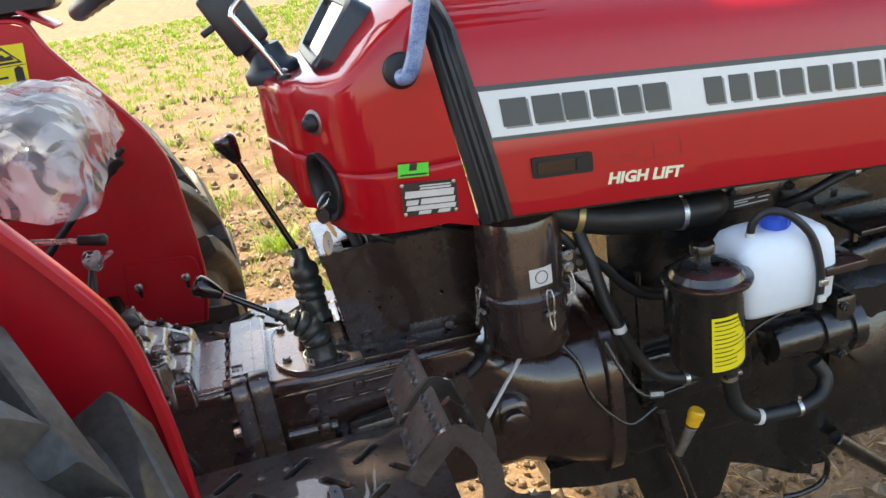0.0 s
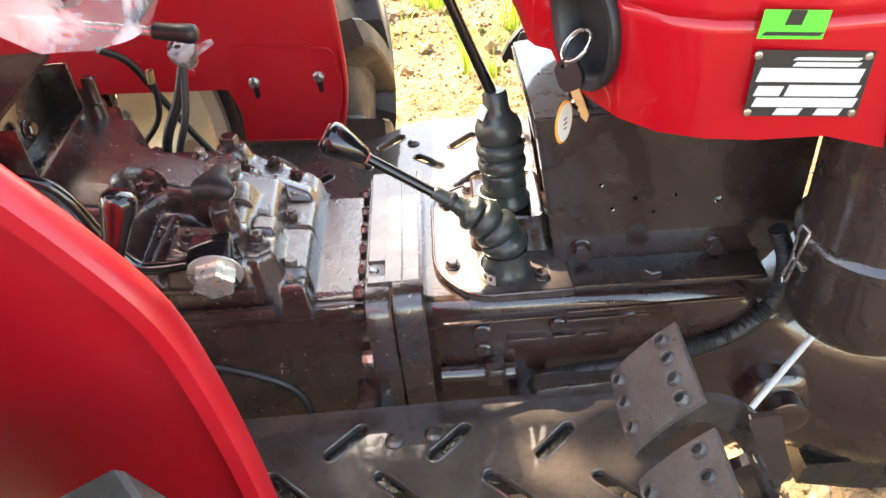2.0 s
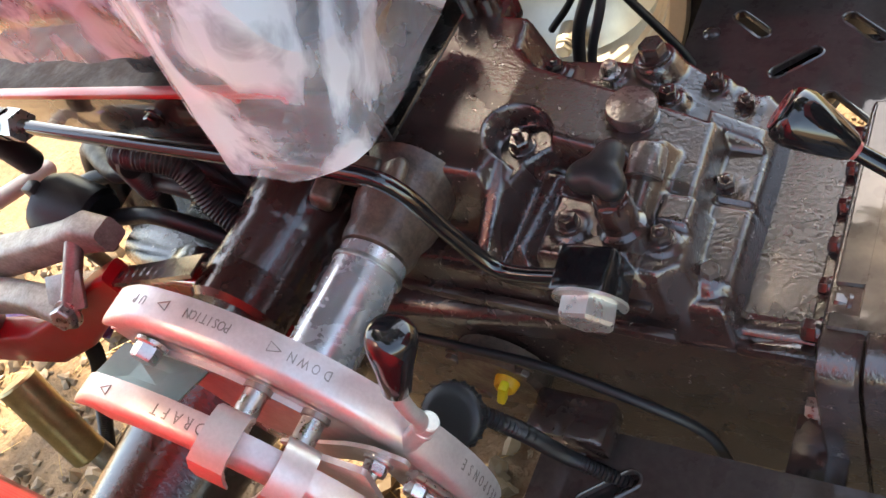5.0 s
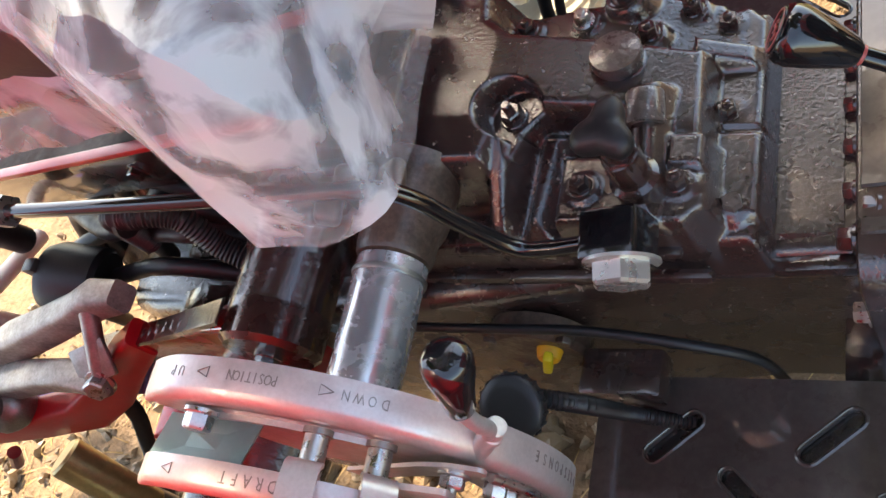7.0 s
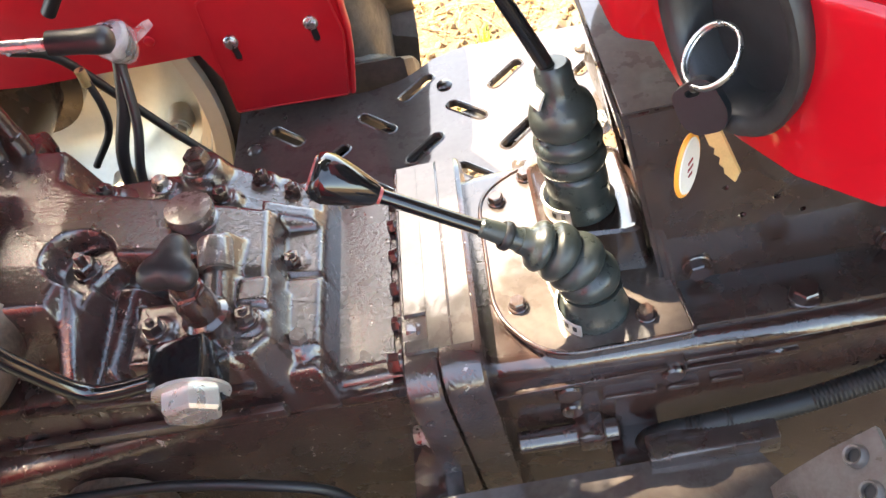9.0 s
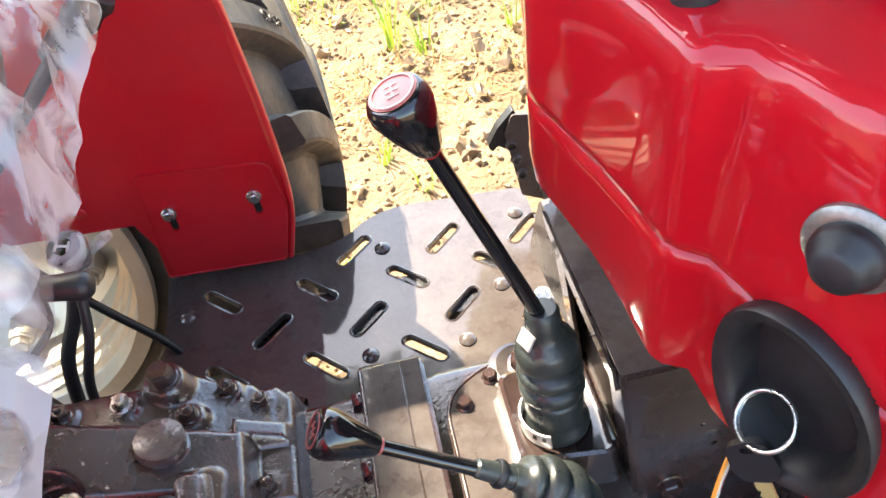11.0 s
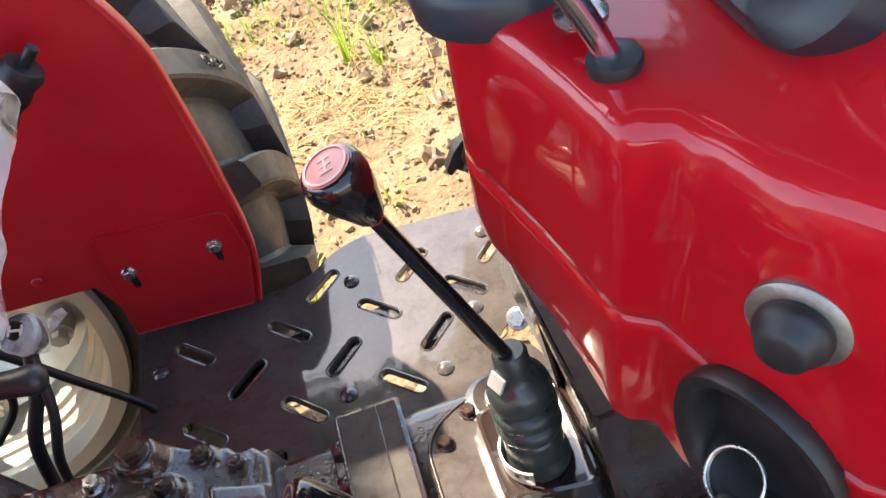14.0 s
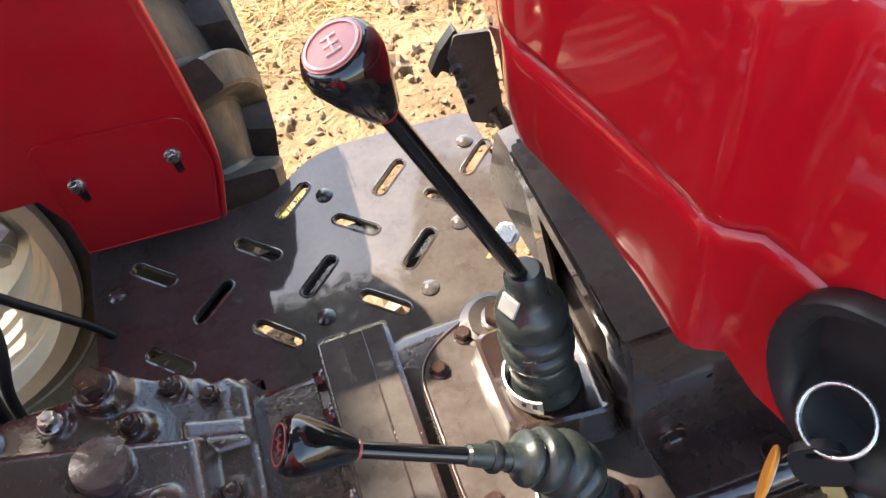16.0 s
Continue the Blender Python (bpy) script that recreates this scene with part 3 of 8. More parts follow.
def rear_wheel(y, inward, name="rear_wheel"):
    w = group_part(name, tractor, "large rear wheel with chevron tread tyre and silver rim")
    w.location = (-0.27, y, 0.70)
    t = part("tyre", tyre_mesh(), TYRE, w, "black rubber tractor tyre with deep chevron lugs", 40)
    for side in (-1, 1):
        for k in range(21):
            turn = pose(0, 0, 0, 0, 18.8 - 360 * (k + (0.5 if side > 0 else 0)) / 21, 0)
            if side not in LUG:
                LUG[side] = part("lug", lug_mesh(side), TYRE, w, "", 30)
                LUG[side].matrix_basis = turn
            else:
                again("lug", LUG[side], turn, w)
    for y_ in (-1, 1):
        for r in (0.415, 0.545):
            yy = float(np.interp(r, [0.385, 0.43, 0.5, 0.56], [0.152, 0.166, 0.174, 0.172]))
            part("sidewall_ring", lathe(B(), [(r - 0.004, y_ * yy), (r, y_ * (yy + 0.003)), (r + 0.004, y_ * yy)], (0, 0, 0), (0, 1, 0), 72, closed=False), TYRE, t, "", 60)
    bm = B()
    prof = [(0.362, -0.168), (0.388, -0.172), (0.392, -0.160), (0.376, -0.148), (0.362, -0.135), (0.352, -0.110), (0.338, -0.085), (0.334, -0.02),
            (0.334, 0.06), (0.345, 0.10), (0.362, 0.135), (0.376, 0.148), (0.392, 0.160), (0.388, 0.172), (0.362, 0.168), (0.345, 0.13), (0.326, 0.09),
            (0.324, -0.02), (0.326, -0.070), (0.335, -0.074), (0.337, -0.092), (0.346, -0.096), (0.349, -0.118), (0.358, -0.123), (0.360, -0.148)]
    lathe(bm, [(r, s) for r, s in prof] + [prof[0]], (0, 0, 0), (0, inward, 0), 72, closed=False)
    part("rim", bm, RIM, w, "silver painted steel rim", 28)
    bm = B()
    lathe(bm, [(0.326, 0.00), (0.322, 0.012), (0.300, 0.020), (0.270, 0.050), (0.235, 0.078), (0.17, 0.085), (0.10, 0.085), (0.10, 0.077),
               (0.17, 0.077), (0.23, 0.070), (0.262, 0.042), (0.296, 0.010), (0.326, -0.008)], (0, 0, 0), (0, inward, 0), 72, closed=False)
    part("wheel_disc", bm, RIM, w, "silver dished wheel disc", 60)
    for k in range(8):
        a = radians(45 * k + 12)
        bm = B()
        c = Vector((0.283 * math.cos(a), inward * -0.028, 0.283 * math.sin(a)))
        rod(bm, c + Vector((0, inward * 0.052, 0)), c, 0.026, 0.022, 20, 0.004)
        bolt_mesh(bm, c, (0, -inward, 0), 0.028, 0.016)
        part("rim_lug", bm, RIM, w)
    for k in range(8):
        a = radians(45 * k)
        bolt(w, (0.125 * math.cos(a), inward * 0.075, 0.125 * math.sin(a)), (0, -inward, 0), 0.026, 0.016, STEEL, name="wheel_nut")
    return w


WHEEL_FAR = rear_wheel(0.645, 1)
WHEEL_FAR.location.x = -0.286
WHEEL_NEAR = rear_wheel(-0.770, -1)

WHEEL_NEAR.rotation_euler = (0, radians(-7), 0)

tn_ = Vector((math.cos(radians(21.3)), 0, math.sin(radians(21.3))))
tr_ = Vector((0.17, 0.47, -0.45)).normalized()
tr_ = (tr_ - tn_ * tr_.dot(tn_)).normalized()
tu_ = tn_.cross(tr_)
to_ = tn_ * 0.7098 + Vector((0, -0.037, 0))
wt = Matrix(((tr_.x, tu_.x, tn_.x, to_.x), (tr_.y, tu_.y, tn_.y, to_.y), (tr_.z, tu_.z, tn_.z, to_.z), (0, 0, 0, 1)))
words("13.6-28", 0.022, wt, RUBBER, WHEEL_FAR, 0.0012, "size_lettering", "raised rubber size lettering")

# rear axle tubes
for s in (1, -1):
    bm = B()
    lathe(bm, [(0.150, 0.0), (0.150, 0.03), (0.120, 0.05), (0.090, 0.12), (0.075, 0.30), (0.075, 0.50), (0.105, 0.505), (0.105, 0.535), (0.05, 0.54)],
          (-0.27, C + s * 0.15, 0.70), (0, s, 0), 32)
    part("axle_housing", bm, BROWN, tractor, "dark brown cast rear axle tube")

# fenders: an inner side sheet and a flat top sheet that follows the wheel
EDGE_FAR = [(0.322, 0.688), (0.346, 0.790), (0.347, 0.922), (0.341, 1.040), (0.333, 1.112), (0.303, 1.188), (0.258, 1.258), (0.205, 1.328),
            (0.150, 1.410), (0.128, 1.455), (0.085, 1.472), (-0.10, 1.478), (-0.35, 1.470), (-0.56, 1.440), (-0.70, 1.380)]
EDGE_NEAR = [(0.352, 0.690), (0.356, 0.800), (0.354, 0.935), (0.345, 1.040), (0.332, 1.110), (0.305, 1.165), (0.262, 1.233), (0.205, 1.318),
        (0.150, 1.410), (0.128, 1.455), (0.085, 1.472), (-0.10, 1.478), (-0.35, 1.470), (-0.56, 1.440), (-0.70, 1.380)]


def fender(side):
    y_in, edge = (0.416, EDGE_FAR) if side > 0 else (-0.497, EDGE_NEAR)
    f = group_part("fender", tractor, "red painted sheet metal rear fender")
    low = [(-0.78, 1.20), (-0.62, 1.10), (-0.50, 0.98), (-0.36, 0.86), (-0.10, 0.82), (0.140, 0.806), (0.172, 0.700), (edge[0][0] - 0.006, 0.686)]
    out = list(edge) + low
    bm = B()
    prism(bm, out, (0, y_in, 0), (1, 0, 0), (0, 0, 1), (0, side, 0), 0.003)
    part("side_sheet", bm, RED2, f, "red painted fender side sheet", 30)
    # crown sheet with a rolled lip, running outwards over the tyre
    rows = []
    pts = smooth_path([(x, 0, z) for x, z in edge], 3)
    for i, p in enumerate(pts):
        d = (pts[min(i + 1, len(pts) - 1)] - pts[max(i - 1, 0)]).normalized()
        nrm = Vector((d.z, 0, -d.x))
        if nrm.dot(Vector((p.x + 0.27, 0, p.z - 0.7))) < 0:
            nrm = -nrm
        wide = 0.024 + 0.26 * max(0.0, min(1.0, (0.13 - p.x) / 0.03))
        sec = []
        for yy, off in ((0.000, -0.003), (-0.003, 0.001), (-0.002, 0.005), (0.002, 0.007), (wide - 0.006, 0.006), (wide - 0.001, 0.003), (wide, -0.008), (wide - 0.003, -0.008), (wide - 0.005, 0.001), (0.005, 0.001)):
            q = p + nrm * off
            sec.append((q.x, y_in + side * yy, q.z))
        rows.append(sec)
    bm = loft(B(), rows, close=True)
    part("crown_sheet", bm, RED2, f, "red fender crown with rolled edge", 50)
    # bolted lower panel with slots
    outl = round_outline([(0.152, 0.702), (edge[0][0] - 0.004, 0.689), (edge[1][0] - 0.003, 0.790), (edge[1][0] - 0.009, 0.868), (0.168, 0.888)], [0.004, 0.004, 0.01, 0.016, 0.016])
    holes = [slot_outline(bx, 0.806, 0.044, 0.011, radians(90)) for bx in (0.191, 0.305)]
    bm = B()
    prism(bm, outl, (0, y_in, 0), (1, 0, 0), (0, 0, 1), (0, -side * 1, 0), 0.0035, holes)
    panel = part("lower_panel", bm, RED2, f, "red bolted adjuster panel with slots", 30)
    bead = [(a, y_in - side * 0.004, b) for a, b in outl]
    part("panel_edge", tube(B(), bead + bead[:1], 0.0013, 6, 1, smooth=False), RED2, panel, "", 60)
    for bx in (0.191, 0.305):
        bm = bolt_mesh(B(), (bx, y_in - side * 0.0045, 0.817), (0, -side, 0), 0.014, 0.008)
        part("bolt", bm, STEEL, panel, "zinc hexagon bolt", 30)
        # Thin black sheet over the red side sheet paints the slot's shade.
        bm = prism(B(), slot_outline(bx, 0.806, 0.041, 0.009, radians(90)), (0, y_in - side * 0.0006, 0), (1, 0, 0), (0, 0, 1), (0, -side, 0), 0.0006)
        part("slot_shade", bm, MATT, panel, "black sheet that paints the shade in the slot", 0)
    return f, y_in


FENDER_FAR, YF = fender(1)
FENDER_NEAR, YN = fender(-1)
for rx, rz in ((0.085, 0.845), (0.0, 0.87)):
    part("rivet", lathe(B(), [(0.008, 0), (0.007, 0.002), (0.003, 0.0035), (0, 0.0038)], (rx, YF - 0.0005, rz), (0, -1, 0), 14), RED2, FENDER_FAR)

# yellow warning label on the far fender: blank pictures
bm = prism(B(), round_outline([(0.0, 1.337), (0.100, 1.337), (0.112, 1.426), (0.012, 1.428)], 0.004), (0, YF - 0.0012, 0), (1, 0, 0), (0, 0, 1), (0, -1, 0), 0.0006)
lab = part("warning_label", bm, YELLOW, FENDER_FAR, "yellow warning label with black symbols", 0)
for pts in ([(0.026, 1.386), (0.100, 1.386), (0.066, 1.424)], ):
    prismed = prism(B(), pts, (0, YF - 0.0020, 0), (1, 0, 0), (0, 0, 1), (0, -1, 0), 0.0004, [[(0.036, 1.391), (0.092, 1.391), (0.065, 1.418)]])
    part("symbol", prismed, STRIPEB, lab, "", 0)
for pts in ([(0.045, 1.394), (0.085, 1.394), (0.08, 1.404), (0.068, 1.402), (0.062, 1.410), (0.055, 1.402)], [(0.005, 1.381), (0.105, 1.381), (0.105, 1.3825), (0.005, 1.3825)],
            [(0.075, 1.345), (0.094, 1.345), (0.096, 1.375), (0.088, 1.381), (0.078, 1.375)], [(0.040, 1.357), (0.062, 1.357), (0.062, 1.362), (0.040, 1.362)],
            [(0.012, 1.345), (0.026, 1.345), (0.028, 1.372), (0.014, 1.372)]):
    part("symbol", prism(B(), pts, (0, YF - 0.0020, 0), (1, 0, 0), (0, 0, 1), (0, -1, 0), 0.0004), STRIPEB, lab, "", 0)

# ---- footplates with slots and round-head rivets ----
P = 0.66


def dish(x):
    """The far footplate falls a little in front of the fender."""
    t = max(0.0, min(1.0, (0.43 - x) / 0.16))
    return 0.008 * t * t * (3 - 2 * t)


def dished(bm, side):
    if side > 0:
        for v in bm.verts:
            v.co.z += dish(v.co.x)
    return bm


def footplate(side):
    m = 1 if side > 0 else -1

    def yy(v):
        return v if side > 0 else 2 * C - v
    # outline in x, y for the far plate
    if side > 0:
        outline = [(0.138, 0.135), (0.138, 0.455), (0.330, 0.437), (0.400, 0.455), (0.440, 0.490), (0.490, 0.504), (0.690, 0.488), (0.690, 0.262), (0.640, 0.255), (0.620, 0.235), (0.660, 0.215), (0.690, 0.14)]
        rad = [0.003, 0.003, 0.02, 0.03, 0.03, 0.04, 0.02, 0.01, 0.005, 0.005, 0.01, 0.003]
        slots = [(0.414, 0.427, 1), (0.548, 0.414, 1), (0.669, 0.399, 1), (0.286, 0.301, 1), (0.419, 0.291, 1), (0.550, 0.282, 1),
                 (0.218, 0.373, -1), (0.353, 0.362, -1), (0.484, 0.353, -1), (0.610, 0.345, -1), (0.353, 0.226, -1), (0.486, 0.221, -1), (0.222, 0.236, -1)]
        rivets = [(0.456, 0.419), (0.543, 0.219), (0.413, 0.228), (0.664, 0.433), (0.169, 0.358), (0.610, 0.30)]
    else:
        outline = [(0.148, 0.155), (0.148, 0.54), (0.685, 0.545), (0.740, 0.50), (0.752, 0.43), (0.752, 0.25), (0.700, 0.150)]
        rad = [0.003, 0.01, 0.05, 0.05, 0.03, 0.02, 0.01]
        near = [(0.367, -0.264, 1), (0.620, -0.285, 1), (0.494, -0.275, 1), (0.429, -0.335, -1), (0.557, -0.345, -1), (0.681, -0.357, -1),
                (0.374, -0.397, 1), (0.498, -0.403, 1), (0.620, -0.410, 1), (0.552, -0.475, -1), (0.684, -0.483, -1), (0.425, -0.468, -1), (0.228, -0.274, 1), (0.300, -0.325, -1), (0.245, -0.39, 1)]
        slots = [(a, 2 * C - b, -s) for a, b, s in near]
        rivets = [(a, 2 * C - b) for a, b in ((0.427, -0.268), (0.184, -0.241), (0.600, -0.44), (0.475, -0.262))]
    ang = radians(43)
    holes = [[(a, yy(b)) for a, b in slot_outline(cx, cy, 0.066, 0.015, s * ang)] for cx, cy, s in slots]
    bm = B()
    prism(bm, [(a, yy(b)) for a, b in round_outline(outline, rad)], (0, 0, P - 0.005), (1, 0, 0), (0, 1, 0), (0, 0, 1), 0.005, holes)
    for k in range(17 if side > 0 else 0):
        bmesh.ops.bisect_plane(bm, geom=bm.verts[:] + bm.edges[:] + bm.faces[:], plane_co=(0.27 + 0.01 * k, 0, 0), plane_no=(1, 0, 0))
    dished(bm, side)
    fp = part("footplate", bm, PLATE, tractor, "dark brown steel footplate with pressed slots", 30)
    for cx, cy, s in slots:
        bm = B()
        o, i = slot_outline(cx, yy(cy), 0.074, 0.023, s * m * ang), slot_outline(cx, yy(cy), 0.067, 0.016, s * m * ang)
        mid = slot_outline(cx, yy(cy), 0.070, 0.019, s * m * ang)
        rows = [[(a, b, P + 0.0002) for a, b in o], [(a, b, P + 0.0016) for a, b in mid], [(a, b, P + 0.0004) for a, b in i], [(a, b, P - 0.010) for a, b in i]]
        loft(bm, rows, close=True, caps=False)
        part("slot_rim", dished(bm, side), PLATE, fp, "", 60)
    for cx, cy in rivets:
        part("rivet", dished(lathe(B(), [(0.012, 0), (0.0115, 0.0025), (0.008, 0.0058), (0.003, 0.0072), (0, 0.0074)], (cx, yy(cy), P), (0, 0, 1), 18), side), PLATE, fp, "round rivet head")
    return fp


FOOT_FAR = footplate(1)
FOOT_NEAR = footplate(-1)
for fp_, y0, y1, x1 in ((FOOT_FAR, 0.276, 0.362, 0.66), (FOOT_NEAR, -0.335, -0.240, 0.72)):
    sec = [(y0, P - 0.008), (y1, P - 0.008), (y1, P - 0.030), (y1 - 0.005, P - 0.030), (y1 - 0.005, P - 0.013), (y0 + 0.005, P - 0.013), (y0 + 0.005, P - 0.030), (y0, P - 0.030)]
    part("plate_beam", loft(B(), [[(x, a, b) for a, b in sec] for x in (0.16, x1)], close=True), ENGINE, fp_, "black channel beam under the plate", 30)

# ---- gearbox, centre housing and clutch housing: one cast driveline ----


def section(x, half_w, z0, z1, r=0.03, cy=C):
    """A rounded box section across the tractor."""
    pts = round_outline([(cy - half_w, z0), (cy + half_w, z0), (cy + half_w, z1), (cy - half_w, z1)], r, 5)
    return [(x, a, b) for a, b in pts]


bm = B()
loft(bm, [section(-0.50, 0.15, 0.46, 0.80), section(-0.42, 0.17, 0.44, 0.82), section(-0.10, 0.17, 0.44, 0.80), section(0.10, 0.145, 0.46, 0.785, 0.02), section(0.30, 0.118, 0.47, 0.783, 0.014),
          section(0.405, 0.118, 0.47, 0.783, 0.014)], close=True)
centre_housing = part("centre_housing", bm, COVER, tractor, "glossy dark brown cast centre housing", 40)
# bolted flange between the housings
for x0, x1, w, top in ((0.405, 0.437, 0.150, 0.801), (0.4385, 0.478, 0.146, 0.804)):
    bm = loft(B(), [section(x0, w, 0.45, top, 0.035), section(x0 + 0.002, w + 0.002, 0.448, top + 0.002, 0.035), section(x1 - 0.003, w + 0.002, 0.448, top + 0.002, 0.035), section(x1, w, 0.45, top, 0.035)], close=True)
    part("flange", bm, COVER, centre_housing, "thick bolted joint flange", 40)
# notch pockets and flange bolts
for yb, zb in ((-0.176, 0.700), (-0.176, 0.600), (-0.150, 0.790)):
    bolt(centre_housing, (0.404, yb + 0.012, zb), (-1, 0, 0), 0.018, 0.014, STEEL if zb == 0.7 else BROWN)
for k in range(6):
    bolt(centre_housing, (0.404, 0.075 - 0.042 * k, 0.789), (-1, 0, 0), 0.013, 0.010)
# raised pad of worn paint on top of the centre housing
bm = loft(B(), [[(x, a, b) for a, b in ((-0.128, z), (0.075, z), (0.080, z - 0.008), (-0.133, z - 0.008))] for x, z in ((0.338, 0.782), (0.341, 0.7885), (0.394, 0.7845), (0.397, 0.779))], close=True)
part("top_pad", bm, COVER, centre_housing, "flat top pad with wrinkled brown paint", 30)
def cap_block(x0, x1, y0, y1, z):
    return loft(B(), [[(x, a, b) for a, b in ((y0, zz), (y1, zz), (y1 + 0.003, zz - 0.010), (y0 - 0.003, zz - 0.010))] for x, zz in ((x0, z - 0.0012), (x0 + 0.0012, z), (x1 - 0.0012, z), (x1, z - 0.0012))], close=True)


for x0, x1, y0, y1 in ((0.430, 0.4522, -0.140, 0.100), (0.4525, 0.474, -0.140, 0.100), (0.409, 0.432, -0.098, 0.100), (0.409, 0.432, -0.140, -0.128)):
    part("flange_cap", cap_block(x0, x1, y0, y1, 0.8065), PLATE, centre_housing, "smooth brown cap over the flange", 30)
bolt(centre_housing, (0.420, -0.113, 0.795), (-1, 0, 0.3), 0.015, 0.012, BROWN)
box(bm := B(), (0.372, -0.152, 0.772), (0.070, 0.016, 0.018), bevel=0.006)
part("side_rib", bm, BROWN, centre_housing)

bm = B()
loft(bm, [section(0.478, 0.128, 0.46, 0.779, 0.02), section(0.49, 0.132, 0.45, 0.779, 0.02), section(0.64, 0.135, 0.45, 0.776, 0.02), section(0.72, 0.138, 0.44, 0.774, 0.02),
          section(0.86, 0.14, 0.43, 0.772, 0.03), section(0.90, 0.135, 0.43, 0.745, 0.05), section(0.96, 0.15, 0.415, 0.73, 0.11), section(1.03, 0.178, 0.385, 0.735, 0.15),
          section(1.10, 0.195, 0.372, 0.745, 0.16), section(1.13, 0.200, 0.368, 0.75, 0.16)], close=True)
gearbox = part("gearbox", bm, BROWN, tractor, "glossy dark brown cast gearbox and clutch housing", 40)
bm = loft(B(), [section(1.128, 0.215, 0.352, 0.770, 0.18), section(1.131, 0.218, 0.349, 0.773, 0.18), section(1.157, 0.218, 0.349, 0.773, 0.18), section(1.16, 0.215, 0.352, 0.770, 0.18)], close=True)
part("bell_flange", bm, BROWN, gearbox, "cast clutch housing flange", 40)
# ribs and bosses on the side of the gearbox
YG = C - 0.134
for x, z, sx, sz in ((0.555, 0.752, 0.16, 0.006), (0.76, 0.757, 0.22, 0.006), (0.70, 0.742, 0.10, 0.008), (0.60, 0.716, 0.05, 0.007), (0.648, 0.716, 0.03, 0.007), (0.688, 0.716, 0.03, 0.007)):
    part("cast_rib", box(B(), (x, YG - 0.002, z), (sx, 0.012, sz), bevel=0.0025), BROWN, gearbox)
for x, z, r in ((0.545, 0.733, 0.014), (0.545, 0.702, 0.012), (0.64, 0.735, 0.012), (0.73, 0.735, 0.014)):
    part("plug", rod(B(), (x, YG + 0.01, z), (x, YG - 0.007, z), r, r * 0.9, 20, 0.002), BROWN, gearbox, "round core plug")
part("cross_tube", rod(B(), (0.487, YG - 0.012, 0.672), (0.585, YG - 0.012, 0.668), 0.011, None, 16, 0.002), BROWN, gearbox)
part("cross_block", box(B(), (0.558, YG - 0.012, 0.671), (0.028, 0.03, 0.03), bevel=0.006), BROWN, gearbox)
# bell housing side boss and pedal shaft
part("shaft_boss", lathe(B(), [(0.050, -0.02), (0.048, 0.012), (0.040, 0.020), (0.030, 0.022), (0.030, 0.045), (0.024, 0.048), (0, 0.048)], (0.93, C - 0.15, 0.585), (0, -1, 0), 28), BROWN, gearbox, "round cast boss")

# gearbox top cover with two lever boots
bm = B()
cov = round_outline([(0.492, 0.052), (0.492, -0.106), (0.535, -0.160), (0.662, -0.160), (0.650, -0.02), (0.640, 0.085), (0.545, 0.085)], [0.03, 0.03, 0.03, 0.006, 0.004, 0.006, 0.03])
prism(bm, cov, (0, 0, 0.776), (1, 0, 0), (0, 1, 0), (0, 0, 1), 0.012)
top_cover = part("top_cover", bm, PLATE, gearbox, "brown gear lever cover plate", 30)
rimpath = [(a, b, 0.787) for a, b in cov]
part("cover_rim", tube(B(), rimpath + rimpath[:1], 0.0025, 8, 1, smooth=False), BROWN, gearbox, "", 60)
for bx, by in ((0.511, 0.039), (0.515, -0.099), (0.625, -0.135), (0.545, 0.066)):
    bolt(gearbox, (bx, by, 0.788), (0, 0, 1), 0.0135, 0.010, BROWN)
def turret_row(z, g):
    return [(x, y, z) for x, y in round_outline([(0.550 - g, 0.033 + g), (0.550 - g, -0.064 - g), (0.636 + g, -0.075 - g), (0.636 + g, 0.033 + g)], 0.012, 4)]


part("turret", loft(B(), [turret_row(0.785, 0.010), turret_row(0.800, 0.006), turret_row(0.828, 0.003), turret_row(0.834, 0.0025), turret_row(0.8365, -0.001), turret_row(0.834, -0.004)], close=True), BROWNS, gearbox, "brown square lever turret with a rolled rim", 40)
for (bx_, by_), steps in (((0.578, 0.070), (0.034, 0.029, 0.024)),):
    part("stepped_boss", lathe(B(), [(steps[0], -0.01), (steps[0], 0.003), (steps[1], 0.004), (steps[1], 0.007), (steps[2], 0.008), (steps[2], 0.013), (0, 0.013)], (bx_, by_, 0.786), (0, 0, 1), 36), PLATE, gearbox, "round stepped boss", 30)
    bolt(gearbox, (bx_ + 0.004, by_ - 0.004, 0.799), (0, 0, 1), 0.024, 0.014, BROWN)

# gear lever boots, levers and knobs


def boot(at, axis, prof, label):
    return lathe(B(), prof, at, axis, 32)


